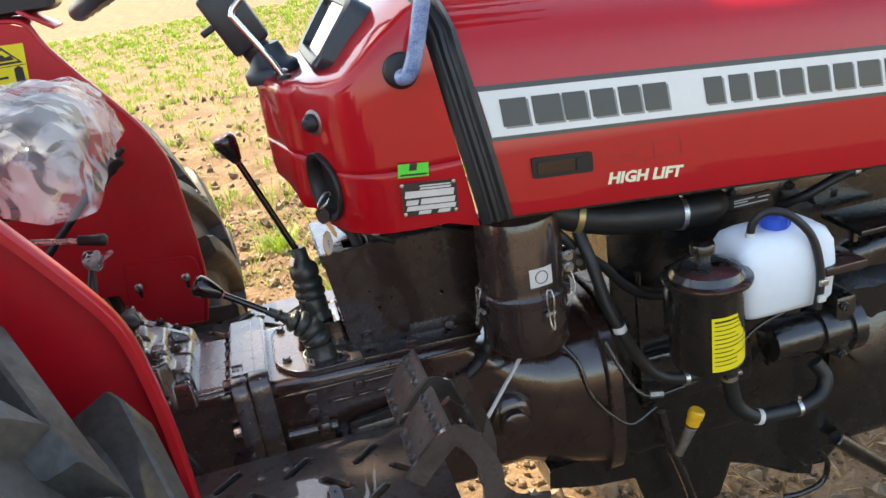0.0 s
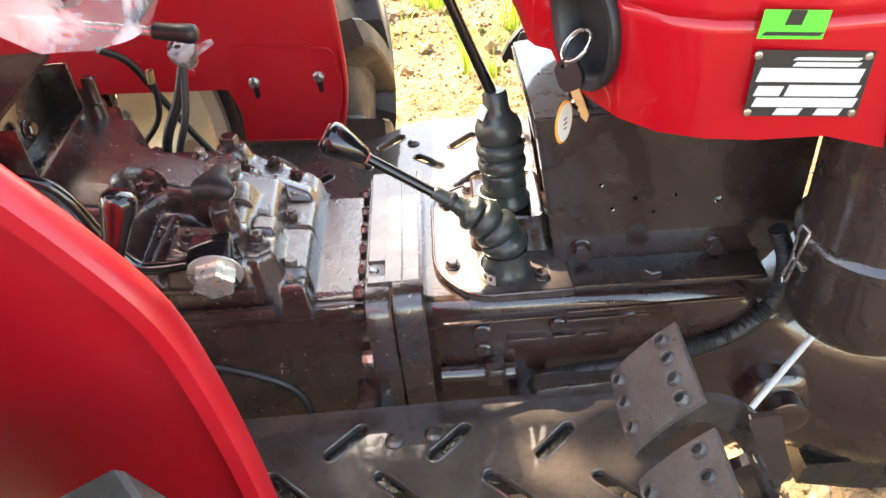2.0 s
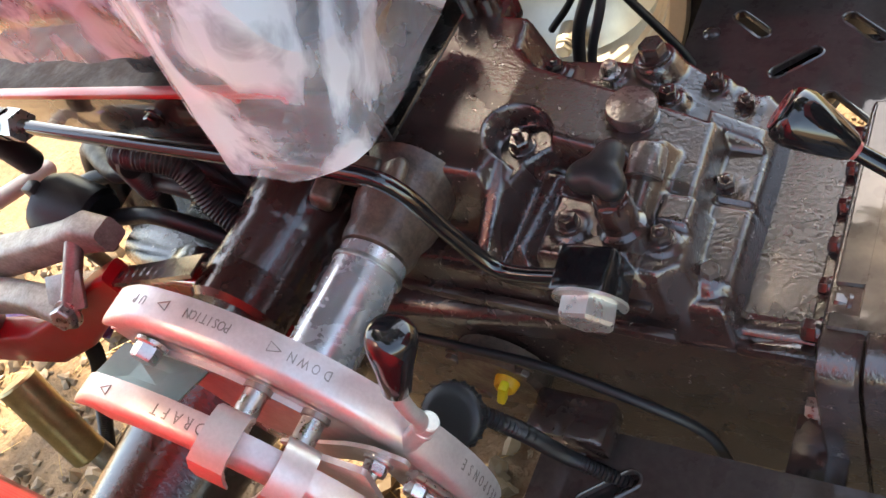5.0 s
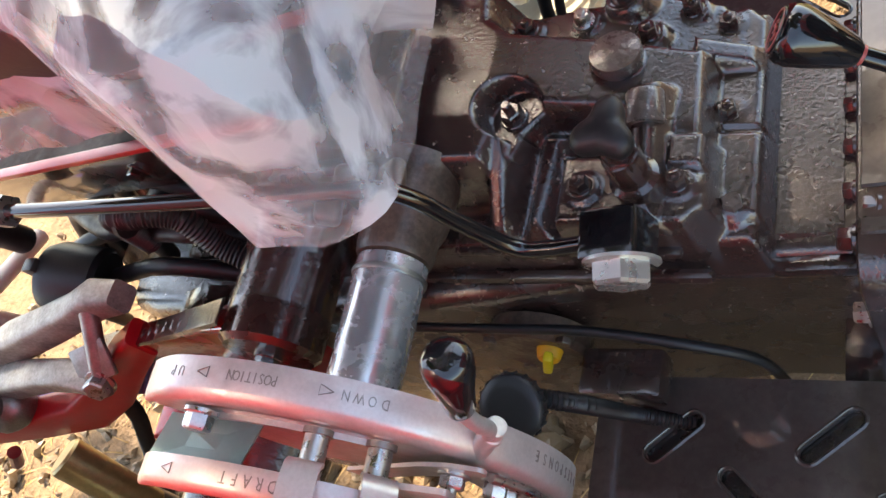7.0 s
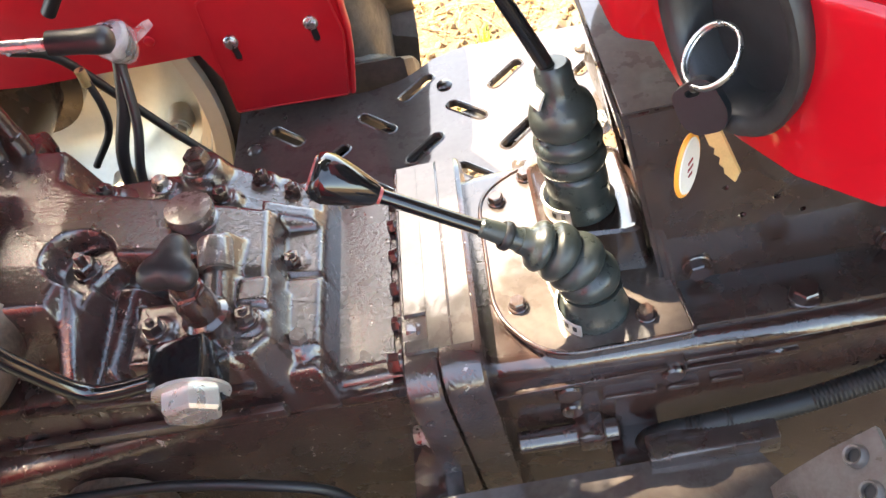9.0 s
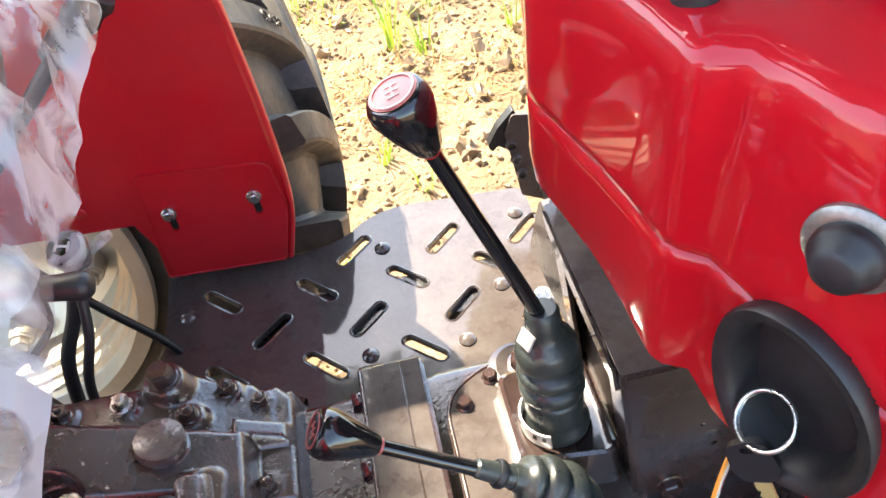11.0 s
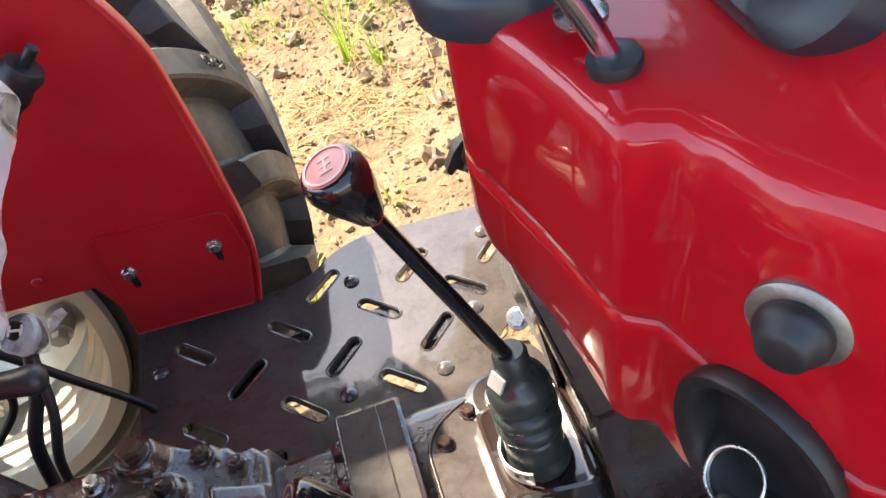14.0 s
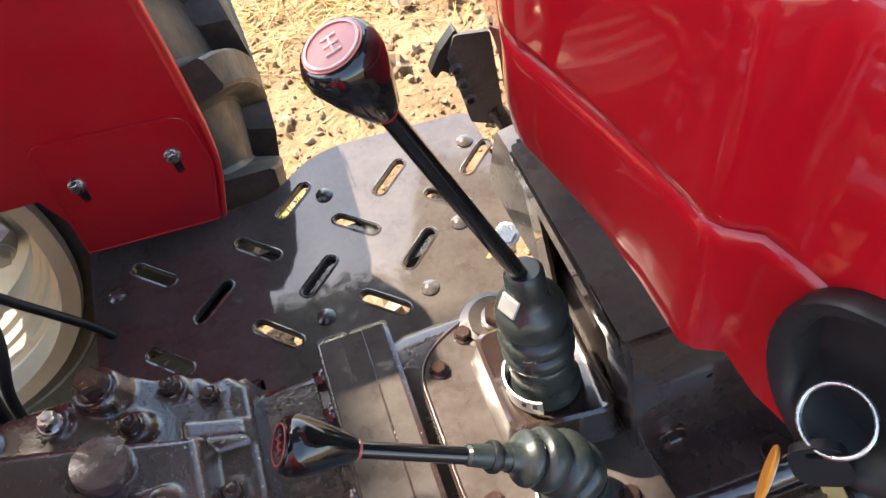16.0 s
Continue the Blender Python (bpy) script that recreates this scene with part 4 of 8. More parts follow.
def lever(name, base, neck, tip, knob_r, label, boot_prof, badge):
    base, neck, tip = Vector(base), Vector(neck), Vector(tip)
    g = group_part(name, tractor, label)
    part("boot", lathe(B(), boot_prof, base, neck - base, 32), BOOT, g, "ribbed black rubber boot", 50)
    d = (tip - neck).normalized()
    part("rod", rod(B(), neck - d * 0.03, tip - d * 0.030, 0.0070, 0.0062, 16), BLACK, g, "black painted steel lever rod")
    part("collar", rod(B(), tip - d * 0.040, tip - d * 0.031, 0.0070, 0.0070, 16, 0.002), DKRED if badge == "big" else PINK, g)
    k = part("knob", lathe(B(), [(0.0, -0.036), (0.0075, -0.036), (0.0105, -0.032), (knob_r * 0.82, -0.010), (knob_r, 0.006), (knob_r * 0.97, 0.013), (knob_r * 0.86, 0.0175), (knob_r * 0.80, 0.0182), (0, 0.0187)], tip, d, 36), BLACK, g, "black ball knob with a gear diagram", 50)
    part("badge", lathe(B(), [(knob_r * 0.76, 0.0187), (knob_r * 0.76, 0.0192), (0, 0.0197)], tip, d, 36), PINK if badge == "big" else BLACK, k, "round gear diagram badge", 50)
    ring = lathe(B(), [(knob_r * 0.70, 0.0196), (knob_r * 0.70, 0.0202), (knob_r * 0.63, 0.0202), (knob_r * 0.63, 0.0196)], tip, d, 36, closed=False)
    part("badge_ring", ring, PINKL if badge == "big" else PINK, k, "", 0)
    m = Matrix.Translation(tip + d * 0.0199) @ frame_along(d)
    for cx, cy, sx, sy in ((0, 0, 0.85, 0.10), (-0.42, 0, 0.10, 0.62), (0.42, 0, 0.10, 0.62), (0, 0.0, 0.10, 0.62)):
        part("gear_mark", box(B(), m @ Vector((cx * knob_r * 0.62, cy * knob_r * 0.62, 0)), (sx * knob_r * 0.62, sy * knob_r * 0.62, 0.0008), frame_along(d), 0), PINKL if badge == "big" else PINK, k, "", 0)
    return g


def lobes(start, count, pitch, r0, r1, depth):
    """Rounded bellows with narrow creases, tapering from r0 to r1."""
    out = []
    for k in range(count):
        for q in range(6):
            f = (k + q / 6) / count
            out.append((r0 + (r1 - r0) * f - depth * (1 - math.sin(math.pi * q / 6) ** 0.5), start + pitch * (k + q / 6)))
    return out


lever("gear_lever", (0.592, -0.030, 0.832), (0.585, -0.012, 0.970), (0.4991, -0.0138, 1.2139), 0.0222, "long gear lever with black ball knob",
      [(0.031, 0.0), (0.0315, 0.008), (0.0275, 0.013), (0.0285, 0.022), (0.0280, 0.042), (0.0270, 0.047)] + lobes(0.048, 2, 0.0200, 0.0310, 0.0308, 0.0058) + lobes(0.088, 1, 0.0340, 0.0310, 0.0275, 0.0070) + [(0.0195, 0.122), (0.0175, 0.128), (0.0160, 0.134), (0.0155, 0.150), (0.0125, 0.154), (0, 0.154)], "big")
def bellows(bm, pts, radii, seg=30):
    """A bent rubber boot: rings of given radii along a path; radii: (share of the way, radius)."""
    path = smooth_path(pts, 16)
    run = [0.0]
    for a, b in zip(path, path[1:]):
        run.append(run[-1] + (b - a).length)
    rings, up = [], Vector((0.2, 0.9, 0.1))
    for f, r in radii:
        at = f * run[-1]
        i = min(max(k for k in range(len(run)) if run[k] <= at + 1e-9), len(path) - 2)
        p = path[i].lerp(path[i + 1], (at - run[i]) / max(1e-6, run[i + 1] - run[i]))
        d = (path[min(i + 2, len(path) - 1)] - path[max(i - 1, 0)]).normalized()
        x = d.cross(up).normalized()
        y = x.cross(d).normalized()
        rings.append([p + r * (math.cos(a) * x + math.sin(a) * y) for a in (2 * math.pi * k / seg for k in range(seg))])
    return loft(bm, rings, close=True)


g2 = lever("range_lever", (0.545, -0.104, 0.872), (0.532, -0.1030, 0.882), (0.398, -0.080, 0.972), 0.0212, "short range lever with black ball knob",
           [(0.0105, 0), (0.0125, 0.003), (0.0125, 0.010), (0.0105, 0.013), (0, 0.013)], "small")
ribs = [(0.0, 0.0300), (0.05, 0.0315), (0.10, 0.0300), (0.14, 0.0270), (0.28, 0.0272)]
for f0, f1, r0 in ((0.28, 0.46, 0.0285), (0.46, 0.63, 0.0285), (0.63, 0.79, 0.0262), (0.79, 0.91, 0.0225)):
    ribs += [(f0 + (f1 - f0) * q / 6, r0 - 0.0062 * (1 - math.sin(math.pi * q / 6) ** 0.55)) for q in range(6)]
ribs += [(0.91, 0.0165), (0.94, 0.0125), (1.0, 0.0115)]
part("bent_boot", bellows(B(), [(0.582, -0.117, 0.786), (0.583, -0.115, 0.812), (0.579, -0.112, 0.836), (0.566, -0.108, 0.857), (0.548, -0.105, 0.871), (0.530, -0.1025, 0.884)], ribs), BOOT, g2, "bent ribbed grey rubber boot", 60)
part("boot_neck", rod(B(), (0.534, -0.1032, 0.881), (0.500, -0.0975, 0.905), 0.0105, 0.0085, 20, 0.002), BOOT, g2)
part("boot_clip", lathe(B(), [(0.0115, 0), (0.0128, 0.002), (0.0128, 0.006), (0.0115, 0.008)], (0.523, -0.1012, 0.888), Vector((-0.034, 0.0057, 0.024)), 20), MATT, g2)
def arc_strap(at, axis, r, tall, toward, wide, mat, label):
    """A thin strap part way round a boot, on the side that faces one way."""
    m = Matrix.Translation(at) @ frame_along(axis)
    lv_ = m.to_3x3().inverted() @ Vector(toward)
    mid = math.degrees(math.atan2(lv_.y, lv_.x))
    a0, a1 = mid - wide / 2, mid + wide / 2
    rows_ = []
    for k in range(17):
        a = radians(a0 + (a1 - a0) * k / 16)
        rows_.append([m @ Vector((rr * math.cos(a), rr * math.sin(a), hh)) for rr, hh in ((r, 0), (r + 0.002, 0), (r + 0.002, tall), (r, tall))])
    st = part("boot_strap", loft(B(), rows_, close=True), mat, gearbox, label, 40)
    for k in (0.15, 0.35, 0.75, 0.9):
        a = radians(a0 + (a1 - a0) * k)
        c = m @ Vector(((r + 0.0022) * math.cos(a), (r + 0.0022) * math.sin(a), tall * (0.3 if k < 0.3 else 0.65)))
        n_ = (m.to_3x3() @ Vector((math.cos(a), math.sin(a), 0))).normalized()
        part("strap_hole", box(B(), c, (0.004, 0.006, 0.0006), frame_along(n_), 0), MATT, st, "", 0)


ga = Vector((0.585, -0.012, 0.970)) - Vector((0.592, -0.030, 0.832))
arc_strap(Vector((0.592, -0.030, 0.832)) + ga.normalized() * 0.004, ga, 0.0335, 0.017, (-1, -0.25, 0), 105, ZINC, "bright perforated boot strap")
part("boot_tag", box(B(), Vector((0.592, -0.030, 0.832)) + ga.normalized() * 0.128 + Vector((-0.0185, -0.009, 0.003)), (0.003, 0.017, 0.016), pose(0, 0, 0, 0, 28, 24), 0.001), ZINC, gearbox, "bright boot clip", 0)
gb = Vector((0.0, 0.02, 1.0))
arc_strap(Vector((0.582, -0.117, 0.789)), gb, 0.0318, 0.014, (-1, -0.2, 0), 100, ZINC, "bright perforated boot strap")


# ---- hydraulic lift cover on the centre housing: one casting with soft fillets ----
def soft_max(a, b, k):
    h = np.clip(0.5 + 0.5 * (a - b) / k, 0, 1)
    return b + (a - b) * h + k * h * (1 - h)


def in_poly(x, y, pts):
    """Signed distance to an outline, negative inside."""
    d2, inside = np.full(x.shape, 1e9), np.zeros(x.shape, bool)
    for (ax, ay), (bx, by) in zip(pts, pts[1:] + pts[:1]):
        ex, ey = bx - ax, by - ay
        t = np.clip(((x - ax) * ex + (y - ay) * ey) / (ex * ex + ey * ey), 0, 1)
        d2 = np.minimum(d2, (x - ax - t * ex) ** 2 + (y - ay - t * ey) ** 2)
        if ay != by:
            inside ^= ((ay > y) != (by > y)) & (x < (bx - ax) * (y - ay) / (by - ay) + ax)
    return np.sqrt(d2) * np.where(inside, -1, 1)


def raised(x, y, pts, top, r=0.005, slope=5.0):
    """A block of an outline with rounded shoulders and steep sides."""
    d = in_poly(x, y, pts) + r
    return top - np.where(d > 0, slope * np.maximum(d - r, 0) + np.minimum(np.maximum(d, 0), r) ** 2 / (2 * r) * 1.2, 0)


def disc(x, y, cx, cy, rad, top, r=0.004, slope=3.0):
    d = np.hypot(x - cx, y - cy) - rad + r
    return top - np.where(d > 0, slope * np.maximum(d - r, 0) + np.minimum(np.maximum(d, 0), r) ** 2 / (2 * r) * 1.2, 0)


DECK_BOLTS = ((0.128, 0.059, 0.896, "brown"), (0.183, 0.063, 0.888, "zinc"), (0.243, 0.045, 0.872, "brown"), (0.275, 0.080, 0.853, "brown"), (0.305, 0.066, 0.838, "brown"),
              (0.309, -0.029, 0.836, "brown"), (0.318, -0.121, 0.832, "worn"), (0.284, -0.118, 0.874, "brown"), (0.204, -0.119, 0.884, "brown"))


def cover_height(x, y):
    slab = np.interp(x, [-0.34, -0.30, -0.10, 0.02, 0.12, 0.29], [0.890, 0.930, 0.950, 0.949, 0.930, 0.873]) + 0.015 * (y + 0.03) - 0.12 * np.maximum(0, -0.06 - y)
    z = raised(x, y, [(-0.35, -0.152), (0.335, -0.150), (0.335, 0.086), (-0.35, 0.100)], np.interp(x, [0.1, 0.30], [0.852, 0.822]), 0.008)
    z = soft_max(z, raised(x, y, [(-0.35, -0.116), (0.121, -0.104), (0.131, -0.078), (0.168, -0.047), (0.245, -0.047), (0.272, -0.074), (0.298, -0.076), (0.296, 0.014), (0.205, 0.026), (0.128, 0.032), (0.106, 0.050), (0.098, 0.094), (-0.35, 0.098)], slab, 0.007), 0.004)
    far = np.interp(x, [0.10, 0.183, 0.243, 0.275, 0.31], [0.893, 0.884, 0.866, 0.850, 0.836])
    z = soft_max(z, raised(x, y, [(0.10, 0.02), (0.10, 0.076), (0.20, 0.085), (0.205, 0.102), (0.242, 0.102), (0.262, 0.094), (0.300, 0.090), (0.318, 0.070), (0.322, 0.02)], far, 0.006), 0.004)
    z = soft_max(z, raised(x, y, [(0.296, -0.134), (0.337, -0.130), (0.337, 0.070), (0.322, 0.086), (0.296, 0.08)], np.interp(x, [0.296, 0.338], [0.838, 0.830]) - np.where(np.abs(y + 0.048) < 0.004, 0.004, 0), 0.005), 0.003)
    z = soft_max(z, raised(x, y, [(0.284, 0.016), (0.332, 0.014), (0.332, 0.034), (0.284, 0.036)], np.interp(x, [0.284, 0.33], [0.866, 0.842]), 0.005), 0.003)
    z = soft_max(z, raised(x, y, [(0.182, -0.150), (0.288, -0.151), (0.305, -0.136), (0.304, -0.090), (0.182, -0.084)], np.interp(x, [0.18, 0.30], [0.880, 0.866]), 0.005), 0.004)
    z = soft_max(z, raised(x, y, [(0.276, -0.103), (0.302, -0.103), (0.302, -0.074), (0.276, -0.074)], np.interp(x, [0.27, 0.30], [0.880, 0.874]), 0.003), 0.002)
    z = soft_max(z, raised(x, y, [(0.130, -0.070), (0.118, -0.106), (0.112, -0.150), (0.128, -0.150), (0.136, -0.106), (0.146, -0.076)], np.interp(y, [-0.15, -0.106, -0.075], [0.868, 0.902, 0.922]), 0.006), 0.003)
    z = soft_max(z, raised(x, y, [(0.165, -0.066), (0.150, -0.140), (0.160, -0.143), (0.182, -0.070)], np.interp(y, [-0.14, -0.07], [0.866, 0.890]), 0.005, 1.4), 0.006)
    z = soft_max(z, raised(x, y, [(0.250, -0.150), (0.268, -0.150), (0.270, -0.034), (0.247, -0.034)], np.interp(y, [-0.15, -0.10, -0.034], [0.880, 0.893, 0.905]), 0.010, 2.2), 0.003)
    for bx, by, bz, kind in DECK_BOLTS:
        z = soft_max(z, disc(x, y, bx, by, 0.0165, bz - 0.003), 0.004)
    z = soft_max(z, disc(x, y, 0.222, 0.084, 0.0205, 0.886, 0.003), 0.003)
    z = soft_max(z, disc(x, y, 0.228, 0.000, 0.019, 0.897, 0.003), 0.003)
    # stud pocket, open to the near deck
    dp = np.hypot(x - 0.141, (y + 0.050) * 0.98) - 0.0285
    mouth = in_poly(x, y, [(0.138, -0.052), (0.136, -0.110), (0.158, -0.110), (0.172, -0.052)])
    floor_ = 0.902 + 1.0 * np.maximum(0, np.minimum(dp, mouth) + 0.0015) * 6
    z = -soft_max(-z, -floor_, 0.004)
    edge = np.minimum.reduce([x + 0.345, 0.343 - x, y + 0.158, 0.106 - y])
    return np.where(edge <= 0.0005, 0.770, z)


cgx = np.concatenate([np.linspace(-0.345, 0.0, 40)[:-1], np.arange(0.0, 0.3431, 0.0022)])
cgx = np.append(cgx[cgx < 0.3428], 0.343)
cgy = np.append(np.arange(-0.158, 0.1058, 0.0022), 0.106)
cxx, cyy = np.meshgrid(cgx, cgy)
czz = cover_height(cxx, cyy)
cm = bpy.data.meshes.new("lift_cover")
nc = len(cgx)
cm.from_pydata([(float(a), float(b), float(c)) for a, b, c in zip(cxx.ravel(), cyy.ravel(), czz.ravel())], [],
               [(j * nc + i, j * nc + i + 1, (j + 1) * nc + i + 1, (j + 1) * nc + i) for j in range(len(cgy) - 1) for i in range(nc - 1)])
cm.materials.append(COVER)
cm.shade_smooth()
lift_cover = new("lift_cover", cm)
lift_cover.parent = tractor
lift_cover["label"] = "glossy dark brown cast hydraulic lift cover"
part("cover_skirt", loft(B(), [[(x, -0.160, z), (x, 0.108, z)] for x, z in ((-0.34, 0.78), (-0.34, 0.772), (0.34, 0.772), (0.34, 0.78))]), BROWN, lift_cover)
bolt(lift_cover, (0.139, -0.052, 0.903), (0.05, 0, 1), 0.0185, 0.013, BROWN, stud=0.010, name="nut")
for bx, by, bz, kind in DECK_BOLTS:
    bolt(lift_cover, (bx, by, bz - 0.003), (0.12, 0, 1), 0.0150, 0.012, {"brown": BROWN, "zinc": STEEL, "worn": WORN}[kind], stud=0.003 if kind != "worn" else 0)
bolt(lift_cover, (0.222, 0.084, 0.885), (0, 0, 1), 0.0225, 0.017, BROWN)
part("filler_cap", lathe(B(), [(0.019, -0.02), (0.0195, -0.002), (0.0225, 0.000), (0.0235, 0.004), (0.0235, 0.012), (0.0222, 0.0145), (0.015, 0.0155), (0, 0.016)], (0.228, 0.000, 0.893), (0.14, 0, 1), 6 * 6), WORN, lift_cover, "round brown filler cap with chipped paint", 40)
# control valve with a three-lobed knob
part("valve_body", lathe(B(), [(0.021, -0.03), (0.021, -0.004), (0.0165, 0.0), (0.0165, 0.020), (0.0150, 0.023), (0.0150, 0.030), (0.0115, 0.032), (0.0115, 0.050), (0.0, 0.050)], (0.2560, -0.1215, 0.896), (0, 0, 1), 28), BROWN, lift_cover, "round hydraulic valve body", 40)
part("valve_collar", bolt_mesh(B(), (0.2560, -0.1215, 0.917), (0, 0, 1), 0.027, 0.012, False), BROWN, lift_cover, "", 30)
part("valve_boss", lathe(B(), [(0.0165, 0.0), (0.0165, 0.026), (0.0150, 0.029), (0, 0.030)], (0.2590, -0.070, 0.889), (0.0, 0.90, 0.30), 28), WORN, lift_cover, "round cast boss with worn paint", 40)
rows = []
for hgt, f in ((0.0, 0.50), (0.003, 0.80), (0.008, 0.97), (0.014, 1.0), (0.019, 0.92), (0.0225, 0.70), (0.0238, 0.3)):
    ring = []
    for k in range(48):
        a = 2 * math.pi * k / 48
        r = 0.0225 * f * (1 + 0.26 * math.cos(3 * a + 2.2))
        ring.append((0.2565 + r * math.cos(a), -0.1200 + r * math.sin(a), 0.9445 + hgt + 0.16 * r * math.sin(a)))
    rows.append(ring)
part("valve_knob", loft(B(), rows, close=True), RUBBER, lift_cover, "dusty black three-lobed rubber knob", 60)
# pipe union block, its hexagon plug and the bent pipe
part("union_block", box(B(), (0.250, -0.178, 0.892), (0.048, 0.042, 0.048), pose(0, 0, 0, 10, -4, 0), 0.0035), BLACK, lift_cover, "square black pipe union")
bolt(lift_cover, (0.253, -0.196, 0.889), (0.06, -0.93, -0.22), 0.043, 0.020, PLUGM, name="hexagon_plug", label="large zinc hexagon plug")
part("oil_pipe", tube(B(), [(0.230, -0.180, 0.894), (0.190, -0.182, 0.892), (0.162, -0.183, 0.900), (0.138, -0.184, 0.950), (0.120, -0.185, 1.000), (0.090, -0.190, 1.026), (-0.019, -0.198, 1.048), (-0.228, -0.200, 1.072), (-0.315, -0.200, 1.082)], 0.0075, 14, 8), BLACK, lift_cover, "bent gloss black steel oil pipe", 60)
bolt(lift_cover, (-0.312, -0.200, 1.082), (-1, 0, 0.11), 0.030, 0.026, STEEL, washer=False, name="pipe_nut", label="large zinc pipe nut")
part("pipe_hose", tube(B(), [(-0.33, -0.20, 1.084), (-0.38, -0.20, 1.085), (-0.44, -0.19, 1.06), (-0.48, -0.17, 0.98)], 0.017, 18, 8), RUBBER, lift_cover, "black rubber hose end", 60)

# lower side of the lift cover, flange line
part("joint_line", box(B(), (0.05, C - 0.131, 0.800), (0.50, 0.012, 0.016), pose(0, 0, 0, 0, 0, -2.2), 0.006), COVER, lift_cover)
part("joint_line", box(B(), (0.17, C - 0.126, 0.835), (0.22, 0.010, 0.010), pose(0, 0, 0, 0, 4, -2.2), 0.004), COVER, lift_cover)

# cross shaft with red lift arms
bm = lathe(B(), [(0.060, 0.0), (0.056, 0.03), (0.052, 0.056), (0.050, 0.060), (0.050, 0.14), (0.047, 0.15), (0.0, 0.15)], (-0.085, C - 0.10, 0.905), (0, -1, 0), 32)
part("cross_shaft", bm, BROWN, tractor, "thick dark brown lift cross shaft", 40)


def lift_arm(y, side):
    bm = B()
    pts = [(-0.085, 0.905, 0.050, 0.030), (-0.15, 0.897, 0.047, 0.026), (-0.25, 0.872, 0.044, 0.024), (-0.36, 0.842, 0.042, 0.022), (-0.46, 0.815, 0.040, 0.022), (-0.52, 0.80, 0.03, 0.020)]
    rows = []
    for x, z, hgt, w in pts:
        rows.append([(x, y + a, b) for a, b in round_outline([(-w / 2, z - 1.8 * hgt), (w / 2, z - 1.8 * hgt), (w / 2, z + hgt), (-w / 2, z + hgt)], 0.006, 3)])
    loft(bm, rows, close=True)
    return bm


ARMP = material("red_brown_cast_paint", (0.24, 0.006, 0.010), 0.22, coat=1.0, base2=(0.32, 0.010, 0.014), scale=9, bump=0.10, bscale=60, rvar=0.06, ior=1.8)
arm = part("lift_arm", lift_arm(-0.262, -1), ARMP, tractor, "glossy red-brown cast hydraulic lift arm", 40)
part("arm_hub", lathe(B(), [(0.051, -0.02), (0.051, 0.016), (0.045, 0.022), (0.02, 0.023), (0.0, 0.023)], (-0.085, -0.262, 0.905), (0, -1, 0), 32), BROWN, arm, "dark round hub cap")
bolt(arm, (-0.085, -0.286, 0.905), (0, -1, 0), 0.020, 0.012, BROWN)
part("lift_arm", lift_arm(2 * C + 0.262, 1), ARMP, tractor, "brown cast hydraulic lift arm", 40)
# cast number on the arm: plain raised bars
for k in range(9):
    x = -0.15 - 0.020 * k
    part("cast_bar", box(B(), (x, -0.262, float(np.interp(-x, [0.085, 0.15, 0.25, 0.36], [0.958, 0.9485, 0.918, 0.886])) + 0.0002), (0.0045, 0.010, 0.0014), pose(0, 0, 0, 0, -5, 0), 0.0005), BROWN, arm)
part("arm_edge", loft(B(), [[(x, -0.262 + dy, z + dz) for dy, dz in ((-0.014, 0.0), (0.014, 0.0), (0.012, 0.004), (-0.012, 0.004))] for x, z in ((-0.10, 0.962), (-0.15, 0.946), (-0.25, 0.914), (-0.36, 0.882), (-0.46, 0.853))], close=True), BROWN, arm, "dark worn top edge", 40)


def cast_strap(pts, mat, parent, name, label):
    """A cast bar along points (x, y, z, half height, half width) with softened edges."""
    rows = []
    for x, y, z, hh, ww in pts:
        rows.append([(x, y + a, z + b) for a, b in round_outline([(-ww, -hh), (ww, -hh), (ww, hh), (-ww, hh)], min(hh, ww) * 0.5, 3)])
    return part(name, loft(B(), rows, close=True), mat, parent, label, 50)


CAST = material("bare_cast_steel", (0.22, 0.205, 0.18), 0.5, metal=0.4, base2=(0.42, 0.40, 0.36), scale=25, bump=0.35, bscale=90, rvar=0.12)
fork = group_part("lift_fork", tractor, "bare cast steel lift rod fork")
cast_strap([(-0.30, -0.232, 0.940, 0.016, 0.016), (-0.335, -0.236, 0.945, 0.022, 0.018), (-0.38, -0.245, 0.935, 0.020, 0.018), (-0.44, -0.258, 0.925, 0.022, 0.020), (-0.52, -0.275, 0.915, 0.024, 0.022), (-0.64, -0.30, 0.89, 0.022, 0.022)], CAST, fork, "upper_cheek", "")
cast_strap([(-0.355, -0.318, 0.892, 0.012, 0.016), (-0.40, -0.312, 0.898, 0.018, 0.018), (-0.46, -0.312, 0.895, 0.016, 0.018), (-0.55, -0.318, 0.885, 0.020, 0.022), (-0.64, -0.33, 0.87, 0.020, 0.022)], CAST, fork, "lower_cheek", "")
part("pin", rod(B(), (-0.345, -0.235, 0.955), (-0.350, -0.330, 0.885), 0.011, None, 18, 0.001), DULL, fork)
part("square_washer", box(B(), (-0.352, -0.300, 0.912), (0.055, 0.045, 0.006), pose(0, 0, 0, 38, 0, 20), 0.002), DULL, fork, "square steel washer")
bolt(fork, (-0.350, -0.318, 0.895), (0.25, -0.75, 0.35), 0.026, 0.015, STEEL)
lka = cast_strap([(-0.30, -0.262, 0.895, 0.024, 0.016), (-0.36, -0.275, 0.865, 0.030, 0.018), (-0.43, -0.300, 0.825, 0.036, 0.020), (-0.50, -0.325, 0.800, 0.036, 0.020), (-0.58, -0.350, 0.815, 0.030, 0.020), (-0.68, -0.37, 0.825, 0.028, 0.020)], RED2, tractor, "link_arm", "red curved link arm")
